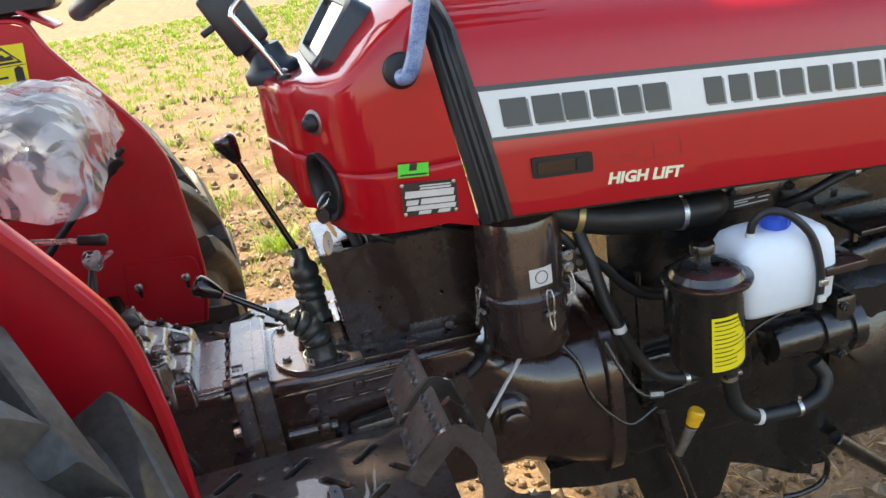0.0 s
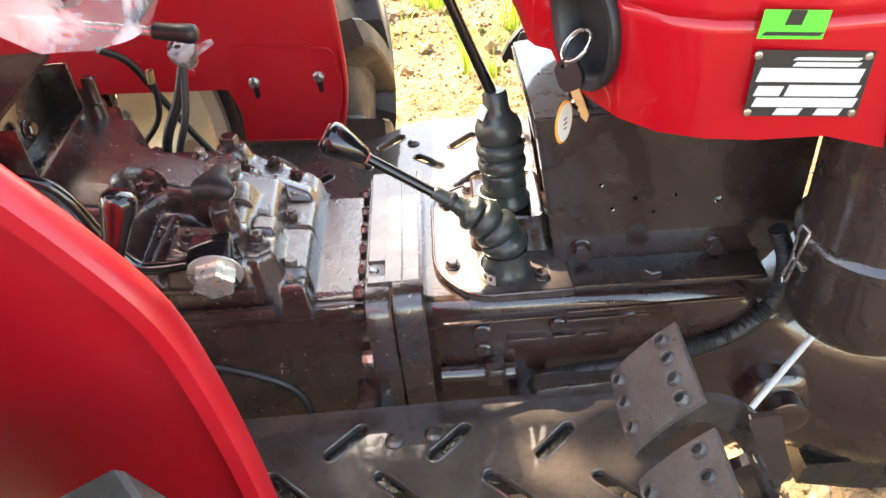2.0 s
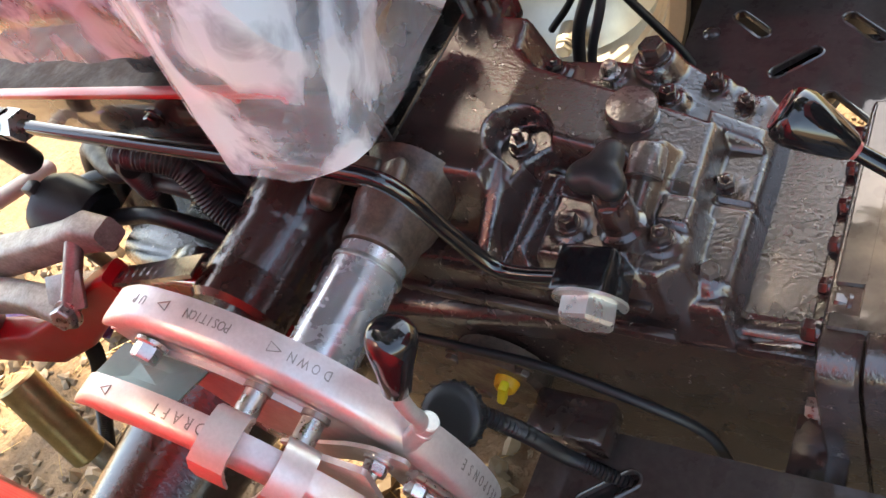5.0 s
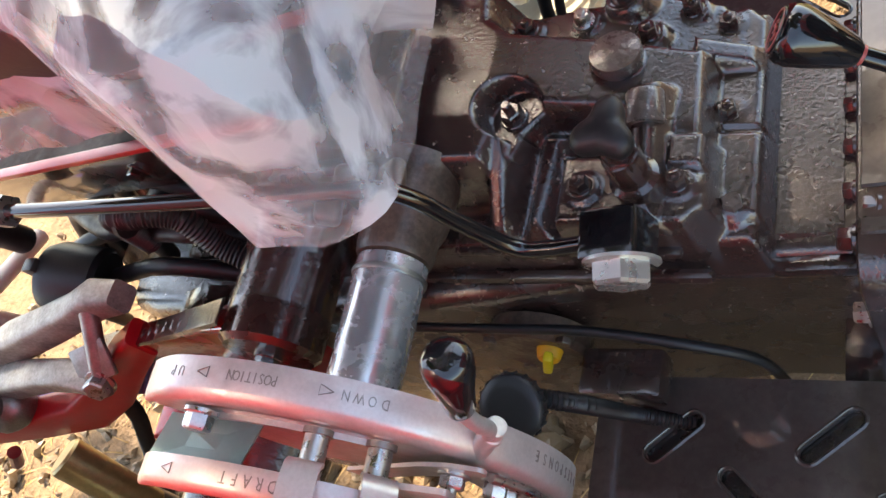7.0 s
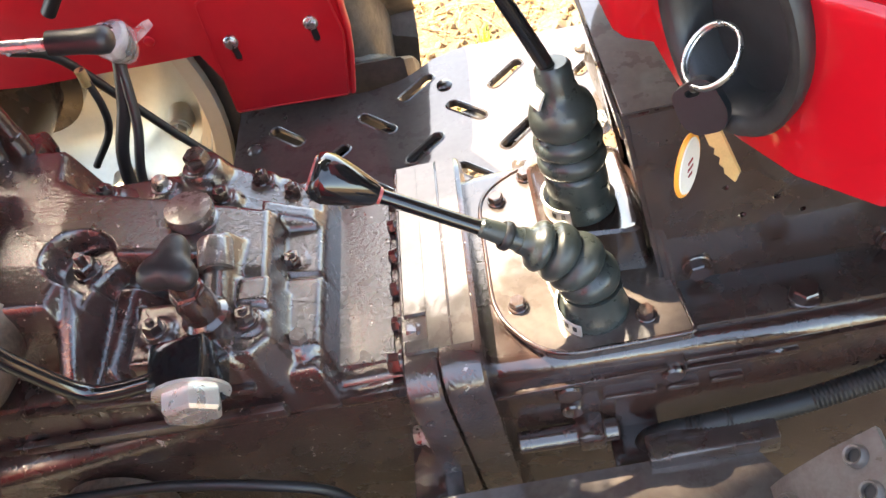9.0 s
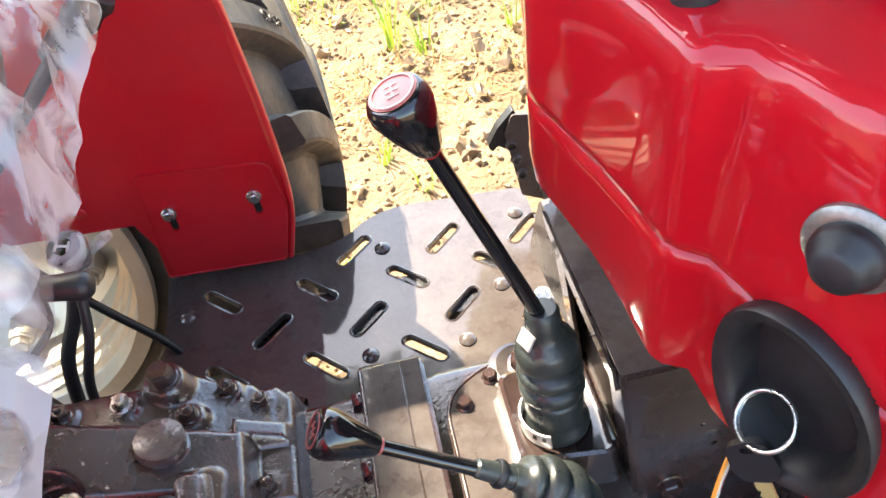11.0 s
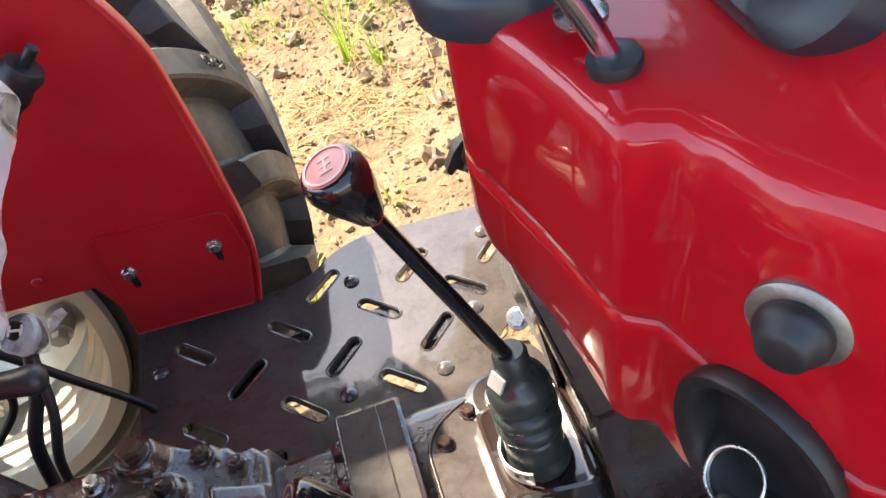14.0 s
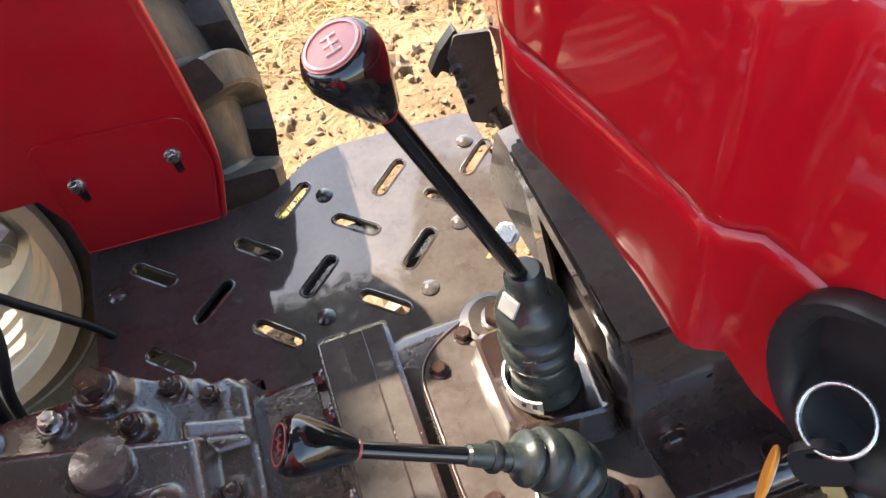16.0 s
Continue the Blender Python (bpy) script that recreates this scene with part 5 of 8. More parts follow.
part("ball_joint", lathe(B(), [(0.0, -0.03), (0.022, -0.028), (0.030, -0.012), (0.033, 0.0), (0.030, 0.012), (0.022, 0.018), (0.018, 0.020), (0.018, 0.032), (0, 0.033)], (-0.575, -0.350, 0.865), (0.1, -0.3, 1), 28), DULL, lka, "grey ball joint", 40)
part("split_pin", rod(B(), (-0.585, -0.40, 0.83), (-0.62, -0.41, 0.80), 0.009, None, 10), DKRED, lka, "red painted pin")
part("rod_sleeve", rod(B(), (-0.62, -0.385, 0.74), (-0.565, -0.425, 0.60), 0.030, 0.027, 24, 0.004), BRASS, tractor, "dull brass coloured adjuster sleeve")
part("lift_rod", rod(B(), (-0.60, -0.395, 0.70), (-0.50, -0.45, 0.40), 0.018, 0.018), DULL, tractor, "steel lift rod")
part("upright_hose", tube(B(), [(-0.46, -0.30, 0.82), (-0.52, -0.31, 0.72), (-0.60, -0.34, 0.62), (-0.64, -0.42, 0.50)], 0.012, 14, 8, ribs=0.0016), RUBBER, tractor, "black corrugated hose", 60)

# ---- hydraulic control quadrants ----
QC = Vector((0.040, 0.0, 0.905))
quad = group_part("control_quadrant", tractor, "bright plated hydraulic control quadrant")


def arc_band(bm, y0, y1, r, thick, a0, a1, n=48, lip=0.0):
    rows = []
    for k in range(n + 1):
        a = radians(a0 + (a1 - a0) * k / n)
        c, s = math.cos(a), math.sin(a)
        rows.append([(QC.x + rr * c, yy, QC.z + rr * s) for rr, yy in ((r - thick, y0), (r, y0), (r + lip, (y0 + y1) / 2), (r, y1), (r - thick, y1))])
    return loft(bm, rows, close=True)


def web(y, r0, r1, a0, a1, t=0.003, n=40):
    outer = [(QC.x + r1 * math.cos(radians(a0 + (a1 - a0) * k / n)), QC.z + r1 * math.sin(radians(a0 + (a1 - a0) * k / n))) for k in range(n + 1)]
    inner = [(QC.x + r0 * math.cos(radians(a1 + (a0 - a1) * k / n)), QC.z + r0 * math.sin(radians(a1 + (a0 - a1) * k / n))) for k in range(n + 1)]
    return prism(B(), outer + inner, (0, y, 0), (1, 0, 0), (0, 0, 1), (0, -1, 0), t)


def rim_shell(y0, y1, r, a0, a1, lip, n=56):
    """A flat band round the quadrant that rolls over into an inward lip on the near side, with closed rounded ends."""
    rows = []
    for k in range(n + 1):
        f = k / n
        a = radians(a0 + (a1 - a0) * f)
        c, s_ = math.cos(a), math.sin(a)
        e = min(1.0, 0.25 + 9 * min(f, 1 - f))
        w = y1 - y0
        sec = [(r - 0.003, y0), (r, y0 + 0.0006), (r, y1 - w * 0.30), (r - 0.0015, y1 - w * 0.14), (r - 0.005, y1 - w * 0.03), (r - 0.010, y1), (r - 0.010 - lip, y1), (r - 0.010 - lip, y1 - w * 0.07), (r - 0.011, y1 - w * 0.08), (r - 0.006, y1 - w * 0.16), (r - 0.003, y1 - w * 0.34)]
        rows.append([(QC.x + (r + (rr - r) * e - 0.012 * (1 - e)) * c, yy, QC.z + (r + (rr - r) * e - 0.012 * (1 - e)) * s_) for rr, yy in sec])
    return loft(B(), rows, close=True)


part("position_rim", rim_shell(-0.348, -0.376, 0.187, -62, 105, 0.010), ZINC, quad, "lettered plated rim with a rolled edge", 50)
part("position_web", web(-0.3735, 0.026, 0.170, 12, 104, 0.0025), ZINC, quad, "plated web plate", 30)
part("position_web", web(-0.3745, 0.120, 0.171, -48, 12, 0.0025), ZINC, quad, "plated web plate", 30)
part("web_edge", arc_band(B(), -0.376, -0.380, 0.152, 0.004, 40, 98), ZINC, quad, "", 50)
part("draft_rim", rim_shell(-0.410, -0.430, 0.169, -20, 108, 0.006), ZINC, quad, "lettered plated rim with a rolled edge", 50)
part("draft_web", web(-0.426, 0.130, 0.156, -20, 106, 0.0025), ZINC, quad, "plated web plate", 30)
part("teal_plate", loft(B(), [[(x, y, z), (x - 0.002, y, z - 0.003), (x2 - 0.002, y, z2 - 0.003), (x2, y, z2)] for x, z, x2, z2, y in ((-0.005, 1.050, 0.075, 1.036, -0.377), (-0.010, 1.055, 0.078, 1.050, -0.411))], close=True), TEAL, quad, "green grey joining plate", 0)
part("stay_plate", prism(B(), round_outline([(0.150, 1.010), (0.215, 1.010), (0.130, 0.800), (0.070, 0.83)], 0.008), (0, -0.400, 0), (1, 0, 0), (0, 0, 1), (0, -1, 0), 0.004), ZINC, quad, "plated stay plate", 0)
part("shaft_tube", lathe(B(), [(0.033, 0.0), (0.033, 0.176), (0.030, 0.178), (0.02, 0.178)], (0.040, -0.195, 0.905), (0, -1, 0), 40), POLISH, quad, "polished steel quadrant shaft", 40)
part("shaft_ring", lathe(B(), [(0.0345, 0.0), (0.035, 0.001), (0.035, 0.004), (0.0345, 0.005)], (0.040, -0.207, 0.905), (0, -1, 0), 40), DULL, quad, "", 40)
part("shaft_collar", lathe(B(), [(0.054, -0.080), (0.048, -0.070), (0.0455, -0.058), (0.0455, -0.040), (0.0425, -0.022), (0.0375, -0.010), (0.0372, 0.004), (0.0362, 0.010), (0.0345, 0.014), (0.030, 0.016)], (0.040, -0.178, 0.905), (0, -1, 0), 32), DUSTY, quad, "dusty cast shaft collar", 40)
for lx, ly, lz, sx, sy, sz, ry in ((0.012, -0.128, 0.950, 0.044, 0.030, 0.020, 18), (0.052, -0.130, 0.948, 0.030, 0.034, 0.016, -20), (-0.028, -0.140, 0.938, 0.026, 0.046, 0.026, 34)):
    part("cast_lug", box(B(), (lx, ly, lz), (sx, sy, sz), pose(0, 0, 0, 8, ry, 6), 0.007, 3), DUSTY, quad, "dusty cast lug", 50)
bolt(quad, (0.048, -0.379, 1.068), (0, -1, 0), 0.017, 0.013, STEEL, label="zinc hexagon bolt")


def rim_words(text, deg, y, r, size):
    a = radians(deg)
    n = Vector((math.cos(a), 0, math.sin(a)))
    t = Vector((-math.sin(a), 0, math.cos(a)))
    m = Matrix(((t.x * 0.72, 0, n.x, QC.x + r * n.x), (t.y * 0.72, -1, n.y, y), (t.z * 0.72, 0, n.z, QC.z + r * n.z), (0, 0, 0, 1)))
    words(text, size, m, DULL, quad, 0.0002, "rim_lettering", "small stamped lettering")


for text, deg0, step in (("UP", 88.4, 2.4), ("POSITION", 66.0, 1.38), ("DOWN", 44.0, 2.6)):
    for k, ch in enumerate(text):
        rim_words(ch, deg0 + step * k, -0.358, 0.1871, 0.0100)
for text, deg0, step in (("RESPONSE", -15.0, 3.0), ("SLOW", -37.0, 3.2)):
    for k, ch in enumerate(text):
        rim_words(ch, deg0 + step * k, -0.358, 0.1871, 0.0115)
for k, ch in enumerate("DRAFT"):
    rim_words(ch, 62.5 + 2.9 * k, -0.4185, 0.1691, 0.0115)
for deg, y, r in ((82, -0.358, 0.1873), (56, -0.358, 0.1873), (-20, -0.358, 0.1873), (90, -0.4185, 0.1693)):
    a = radians(deg)
    n = Vector((math.cos(a), 0, math.sin(a)))
    t = Vector((-math.sin(a), 0, math.cos(a))) * (1 if deg != 56 else -1)
    p = Vector((QC.x, y, QC.z)) + n * r
    tri_ = [p + t * 0.006, p - t * 0.003 + Vector((0, 0.0035, 0)), p - t * 0.003 - Vector((0, 0.0035, 0))]
    part("arrow_mark", tube(B(), tri_ + tri_[:1], 0.0004, 6, 1, smooth=False), DULL, quad, "", 0)
# stop pins with folded saddle clamps over the draft rim
for dg, pin_r in ((57, 0.150), (41, 0.152)):
    a = radians(dg)
    n, t = Vector((math.cos(a), 0, math.sin(a))), Vector((math.sin(a), 0, -math.cos(a)))
    o = Vector((QC.x, 0, QC.z))
    p0 = o + n * pin_r
    part("stop_pin", rod(B(), p0 + Vector((0, -0.372, 0)), p0 + Vector((0, -0.412, 0)), 0.0085, None, 20, 0.001), STEEL, quad, "round steel stop pin", 40)
    part("stop_pin_collar", lathe(B(), [(0.0105, 0), (0.0105, 0.004), (0.0088, 0.0045)], p0 + Vector((0, -0.376, 0)), (0, -1, 0), 20), DULL, quad, "", 40)
    w = 0.0125 if dg == 62 else 0.0115
    rows = []
    for rr, yy, ww in ((0.150, -0.398, w * 0.8), (0.168, -0.3985, w), (0.177, -0.402, w), (0.181, -0.409, w), (0.182, -0.420, w), (0.181, -0.432, w), (0.177, -0.439, w * 1.05), (0.160, -0.442, w * 1.05), (0.138, -0.442, w)):
        rows.append((o + n * rr + Vector((0, yy, 0)), ww))
    bm = B()
    lo_ = []
    for (p, ww), (q, _) in zip(rows, rows[1:] + rows[-1:]):
        inn = (o + n * 0.165 + Vector((0, -0.42, 0)) - p).normalized() * 0.003
        lo_.append([p - t * ww, p + t * ww, p + t * ww + inn, p - t * ww + inn])
    part("stop_clamp", loft(bm, lo_, close=True), ZINC, quad, "bright folded saddle clamp", 40)
# position lever with black grip
lev = group_part("quadrant_lever", tractor, "plated hydraulic lever with black tapered grip")
part("grip", lathe(B(), [(0.0, 0.0), (0.0080, 0.0), (0.0090, 0.002), (0.0108, 0.022), (0.0140, 0.042), (0.0145, 0.048), (0.0142, 0.053), (0.0125, 0.057), (0.008, 0.0595), (0, 0.060)], (0.240, -0.361, 1.050), (0.34, 0.21, 0.91), 32), BLACK, lev, "black tapered plastic grip", 60)
part("stem", tube(B(), [(0.243, -0.359, 1.058), (0.238, -0.362, 1.042), (0.236, -0.363, 1.022), (0.233, -0.361, 1.006), (0.222, -0.361, 0.986)], 0.0052, 16, 8), ZINC, lev, "bent plated stem", 60)
part("sleeve", rod(B(), (0.232, -0.356, 0.994), (0.206, -0.3685, 0.970), 0.0074, None, 20, 0.001), ZINC, lev, "bright rolled sleeve", 40)
part("sleeve_band", rod(B(), (0.226, -0.359, 0.988), (0.222, -0.361, 0.984), 0.0082, None, 20, 0.001), ZINC, lev, "", 40)
part("lever_strip", prism(B(), round_outline([(0.216, 0.968), (0.222, 0.984), (0.196, 0.990), (0.170, 0.982), (0.06, 0.925), (0.065, 0.900), (0.150, 0.945), (0.180, 0.955)], 0.006), (0, -0.381, 0), (1, 0, 0), (0, 0, 1), (0, -1, 0), 0.003), ZINC, lev, "plated flat strip", 30)
bolt(lev, (0.190, -0.384, 0.968), (0, -1, 0), 0.0155, 0.010, STEEL, stud=0.008, label="zinc hexagon nut")
bolt(quad, (0.198, -0.378, 0.925), (0, -1, 0), 0.0155, 0.013, STEEL)
bolt(quad, (0.190, -0.378, 0.895), (0, -1, 0), 0.0155, 0.013, STEEL)
part("slot_bar", tube(B(), [(0.205, -0.380, 0.945), (0.214, -0.380, 0.91), (0.210, -0.380, 0.87)], 0.0035, 8, 6), STEEL, quad, "", 60)
KNOB_AT = Vector((0.186, -0.316, 0.896))
rk = part("response_knob", lathe(B(), [(0.0, 0.0), (0.024, 0.0), (0.026, 0.002), (0.026, 0.010), (0.024, 0.013), (0.016, 0.014), (0, 0.012)], KNOB_AT, (0.1, -0.5, 0.85), 32), MATT, lev, "round black plastic knob", 50)
for k in range(20):
    a = 2 * math.pi * k / 20
    m = Matrix.Translation(KNOB_AT) @ frame_along((0.1, -0.5, 0.85))
    part("knob_rib", rod(B(), m @ Vector((0.026 * math.cos(a), 0.026 * math.sin(a), 0.002)), m @ Vector((0.026 * math.cos(a), 0.026 * math.sin(a), 0.010)), 0.0016, None, 6), MATT, rk)
part("knob_sleeve", tube(B(), [KNOB_AT + Vector((0.0, 0.01, -0.01)), KNOB_AT + Vector((0.025, 0.02, -0.06)), (0.20, -0.265, 0.70), (0.26, -0.255, 0.63)], 0.0080, 14, 8, ribs=0.0016), MATT, tractor, "black corrugated cable sleeve", 60)

# ---- small fittings on the side of the centre housing ----
part("control_cable", tube(B(), [(-0.02, -0.205, 0.775), (0.08, -0.206, 0.772), (0.17, -0.206, 0.765), (0.26, -0.208, 0.735), (0.31, -0.205, 0.69), (0.32, -0.20, 0.60)], 0.0052, 10, 8), MATT, tractor, "black control cable", 60)
fit_plate = part("valve_flange", lathe(B(), [(0.055, 0.0), (0.055, 0.02), (0.048, 0.026), (0, 0.026)], (0.09, -0.18, 0.700), (0, -1, 0), 28), DUSTY, tractor, "round cast side cover", 40)
part("drain_tap", box(B(), (0.107, -0.219, 0.708), (0.010, 0.012, 0.046), pose(0, 0, 0, 0, 25, 0), 0.003), YELLOW, fit_plate, "yellow plastic tap handle")
part("drain_tap_hub", rod(B(), (0.109, -0.205, 0.712), (0.110, -0.218, 0.714), 0.014, 0.012, 18, 0.002), AMBER, fit_plate, "yellow plastic tap hub")
part("white_tag", prism(B(), [(0.125, 0.772), (0.155, 0.764), (0.155, 0.753), (0.125, 0.760)], (0, -0.212, 0), (1, 0, 0), (0, 0.2, 1), (0, -1, 0), 0.001), PAPER, fit_plate, "small white paper tag", 0)
for x, z in ((0.06, 0.66), (0.13, 0.665), (0.135, 0.735), (0.05, 0.735)):
    bolt(fit_plate, (x, -0.200, z), (0, -1, 0), 0.014, 0.009, DUSTY)
part("stay_bracket", box(B(), (0.185, -0.225, 0.690), (0.085, 0.05, 0.035), None, 0.006), BROWNS, tractor, "brown footplate bracket")
for x in (0.40, 0.60):
    part("footplate_stay", box(B(), (x, C - 0.16, 0.640), (0.05, 0.10, 0.012), None, 0.002), BROWNS, tractor, "brown flat footplate stay")
part("footplate_stay", box(B(), (0.46, C + 0.18, 0.640), (0.05, 0.10, 0.012), None, 0.002), BROWNS, tractor, "brown flat footplate stay")

# hose loom beside the gearbox
part("corrugated_hose", tube(B(), [(0.900, -0.150, 0.845), (0.915, -0.158, 0.800), (0.905, -0.170, 0.750), (0.855, -0.180, 0.705), (0.76, -0.188, 0.682), (0.67, -0.190, 0.672), (0.615, -0.186, 0.655), (0.600, -0.180, 0.600)], 0.0115, 14, 8, ribs=0.0013), RUBBER, tractor, "black corrugated loom hose", 60)
part("hose_guard", box(B(), (0.665, -0.205, 0.664), (0.12, 0.03, 0.03), pose(0, 0, 0, 0, -3, 0), 0.005), BROWNS, tractor, "brown hose bracket")

# ---- console side plates under the cowl ----
ZT = 0.990
for y, n in ((-0.098, -1), (0.105, 1)):
    outl = [(0.652, 0.772), (0.905, 0.742), (0.945, 0.80), (0.950, ZT), (0.626, ZT)]
    hl = [[(cx + r * math.cos(2 * math.pi * k / 10), cz + r * math.sin(2 * math.pi * k / 10)) for k in range(10)] for cx, cz, r in
          ((0.843, 0.860, 0.0048), (0.742, 0.872, 0.0035), (0.715, 0.858, 0.0035), (0.790, 0.872, 0.0028), (0.700, 0.895, 0.003), (0.765, 0.850, 0.003))]
    bm = prism(B(), outl, (0, y, 0), (1, 0, 0), (0, 0, 1), (0, n, 0), 0.004, hl)
    cp = part("console_plate", bm, BROWNS, tractor, "dark brown drilled console side plate", 30)
    # rear return flange
    part("console_flange", loft(B(), [[(x - 0.004, y - n * 0.0, z), (x + 0.0, y - n * 0.0, z), (x + 0.0, y - n * 0.035, z), (x - 0.004, y - n * 0.035, z)] for x, z in ((0.652, 0.772), (0.626, ZT))], close=True), BROWNS, cp, "bent edge flange", 30)
    if n < 0:
        for bx, bz in ((0.678, 0.803), (0.846, 0.790)):
            bolt(cp, (bx, y - 0.005, bz), (0, -1, 0), 0.019, 0.011, BROWN)
part("console_shelf", prism(B(), round_outline([(0.623, -0.097), (0.945, -0.097), (0.945, 0.104), (0.619, 0.104)], 0.004), (0, 0, ZT - 0.003), (1, 0, 0), (0, 1, 0), (0, 0, 1), 0.004, [round_outline([(0.668, -0.088), (0.715, -0.088), (0.715, -0.040), (0.668, -0.040)], 0.008)]), PLATE, tractor, "brown sheet shelf under the cowl", 30)
part("shelf_lip", loft(B(), [[(x - 0.003, y, ZT - 0.002), (x, y, ZT - 0.0035), (x + 0.004, y, ZT - 0.030), (x + 0.001, y, ZT - 0.030)] for x, y in ((0.6215, -0.090), (0.6195, 0.100))], close=True), PLATE, tractor, "turned-down shelf edge", 30)
for pts, r in (([(0.700, -0.075, 0.975), (0.690, -0.055, 1.010), (0.672, -0.030, 1.030), (0.668, 0.010, 1.060), (0.680, 0.050, 1.110)], 0.011), ([(0.700, -0.060, 0.975), (0.706, -0.050, 1.020), (0.700, -0.070, 1.060), (0.690, -0.080, 1.110)], 0.008), ([(0.720, -0.080, 0.996), (0.760, -0.070, 1.000), (0.820, -0.060, 0.998), (0.900, -0.060, 1.000)], 0.009)):
    part("wiring_loom", tube(B(), pts, r, 12, 6, ribs=0.0008), RUBBER, tractor, "black taped wiring loom", 60)


def rear_sheet(y, top):
    x = 0.672 - 0.045 * (y + 0.10)
    return [(x - 0.012, y, 0.768), (x, y, top - 0.003), (x + 0.003, y, top), (x + 0.022, y, top + 0.003), (x + 0.022, y, top), (x + 0.005, y, top - 0.003), (x - 0.009, y, 0.768)]


part("console_rear_sheet", loft(B(), [rear_sheet(y, 0.842) for y in (-0.096, 0.0, 0.10, 0.20, 0.262)], close=True), PLATE, tractor, "brown folded sheet behind the console", 30)
part("console_foot", box(B(), (0.775, -0.125, 0.776), (0.25, 0.055, 0.008), pose(0, 0, 0, 0, 1.5, 0), 0.002), BROWNS, tractor, "brown angle under the console")
# Black box laid over the brown gearbox top, below the console.
part("console_floor", box(B(), (0.775, C, 0.765), (0.26, 0.16, 0.02), None, 0.002), ENGINE, tractor, "black box over the gearbox top under the console")
bolt(gearbox, (0.76, -0.142, 0.782), (0, 0, 1), 0.020, 0.012, BROWN)
part("wire_rod", tube(B(), [(0.775, -0.112, 1.045), (0.80, -0.115, 1.050), (0.90, -0.115, 1.035)], 0.003, 8, 6), STEEL, tractor, "bright throttle wire", 60)
part("linkage_clip", box(B(), (0.765, -0.112, 1.040), (0.022, 0.016, 0.020), pose(0, 0, 0, 0, 25, 0), 0.004), STEEL, tractor, "zinc throttle linkage clip")
part("cross_pin", rod(B(), (0.690, -0.11, 1.055), (0.72, -0.11, 1.056), 0.010, None, 14, 0.002), DULL, tractor)

# ---- cowl: red console body ----


def side_z(x):
    """Top line of the cowl's side."""
    return float(np.interp(x, [0.58, 0.66, 0.70, 0.745, 0.80, 0.86], [1.333, 1.337, 1.345, 1.385, 1.425, 1.436]))


PLAN = [(0.575, 0.000), (0.577, 0.012), (0.585, 0.040), (0.5935, 0.075), (0.600, 0.107), (0.6045, 0.130), (0.6070, 0.1385), (0.6125, 0.1440), (0.6270, 0.150), (0.6350, 0.170), (0.6430, 0.196), (0.6540, 0.220), (0.672, 0.250), (0.700, 0.277), (0.735, 0.294), (0.775, 0.303), (0.830, 0.306), (0.88, 0.307)]


def cowl_rows():
    levels = [0.0, 0.12, 0.36, 0.385, 0.40, 0.415, 0.44, 0.7, 0.90, 0.94, 0.97, 0.988, 1.0]
    ring_plan = [(x, -w) for x, w in reversed(PLAN)] + [(x, w) for x, w in PLAN[1:]]
    rows = []
    for t in levels:
        row = []
        for x, w in ring_plan:
            rear = max(0.0, min(1.0, (0.68 - x) / 0.08))
            zb = 1.088 + rear * (0.012 if w < 0 else 0.0)
            if x < 0.63:
                zb = float(np.interp(abs(w), [0.0, 0.08, 0.12, 0.145, 0.16], [1.150, 1.140, 1.128, 1.113, 1.106]))
            zt = side_z(x)
            if x >= 0.87:
                zb = 1.072
            z = zb + (zt - zb) * t
            gz = 1.190 + rear * 0.027
            if 0.36 <= t <= 0.44:
                z = gz + {0.36: -0.010, 0.385: -0.0035, 0.40: 0.0, 0.415: 0.0035, 0.44: 0.010}[t]
            inset = 0.0
            if t == 0.40:
                inset = 0.0035
            if t >= 0.9:
                inset = {0.9: 0.0005, 0.94: 0.0020, 0.97: 0.0052, 0.988: 0.0100, 1.0: 0.0175}[t]
            if t == 0.0:
                inset = 0.003
            bulge = 0.0
            # front edge leans back like the hood's seal
            lean = max(0.0, (x - 0.80) / 0.08) * (z - 1.072) * -0.145
            xx = x + lean
            cx, cw = 0.76, 0.0
            d = Vector((xx - cx, w - cw))
            d = d * (1 - inset / max(0.05, d.length))
            if x >= 0.83:
                d = Vector((xx - cx, w * (1 - inset / 0.3)))
            side = 0.02 * max(0.0, (z - 1.25) / 0.2) * (1 if w < 0 else -1) if abs(w) > 0.2 else 0
            row.append((cx + d.x, C + cw + d.y + side, z))
        rows.append(row)
    return rows


bm = B()
cr = cowl_rows()
loft(bm, cr, close=False)
top = cr[-1]
# close the top over to the middle
n = len(top)
rows = [top]
for f in (0.6, 0.25, 0.0):
    row = []
    for x, y, z in top:
        crown = 0.020 * (1 - f * f) * max(0.0, min(1.0, (x - 0.66) / 0.1))
        row.append((x + (0.0 if x > 0.8 else 0.0), C + (y - C) * f, z + crown))
    rows.append(row)
loft(bm, rows, close=False)
bmesh.ops.remove_doubles(bm, verts=bm.verts[:], dist=0.0006)
# oval opening for the cable grommet
PLAN_S = [0.0]
for (x0_, w0_), (x1_, w1_) in zip(PLAN, PLAN[1:]):
    PLAN_S.append(PLAN_S[-1] + math.hypot(x1_ - x0_, w1_ - w0_))


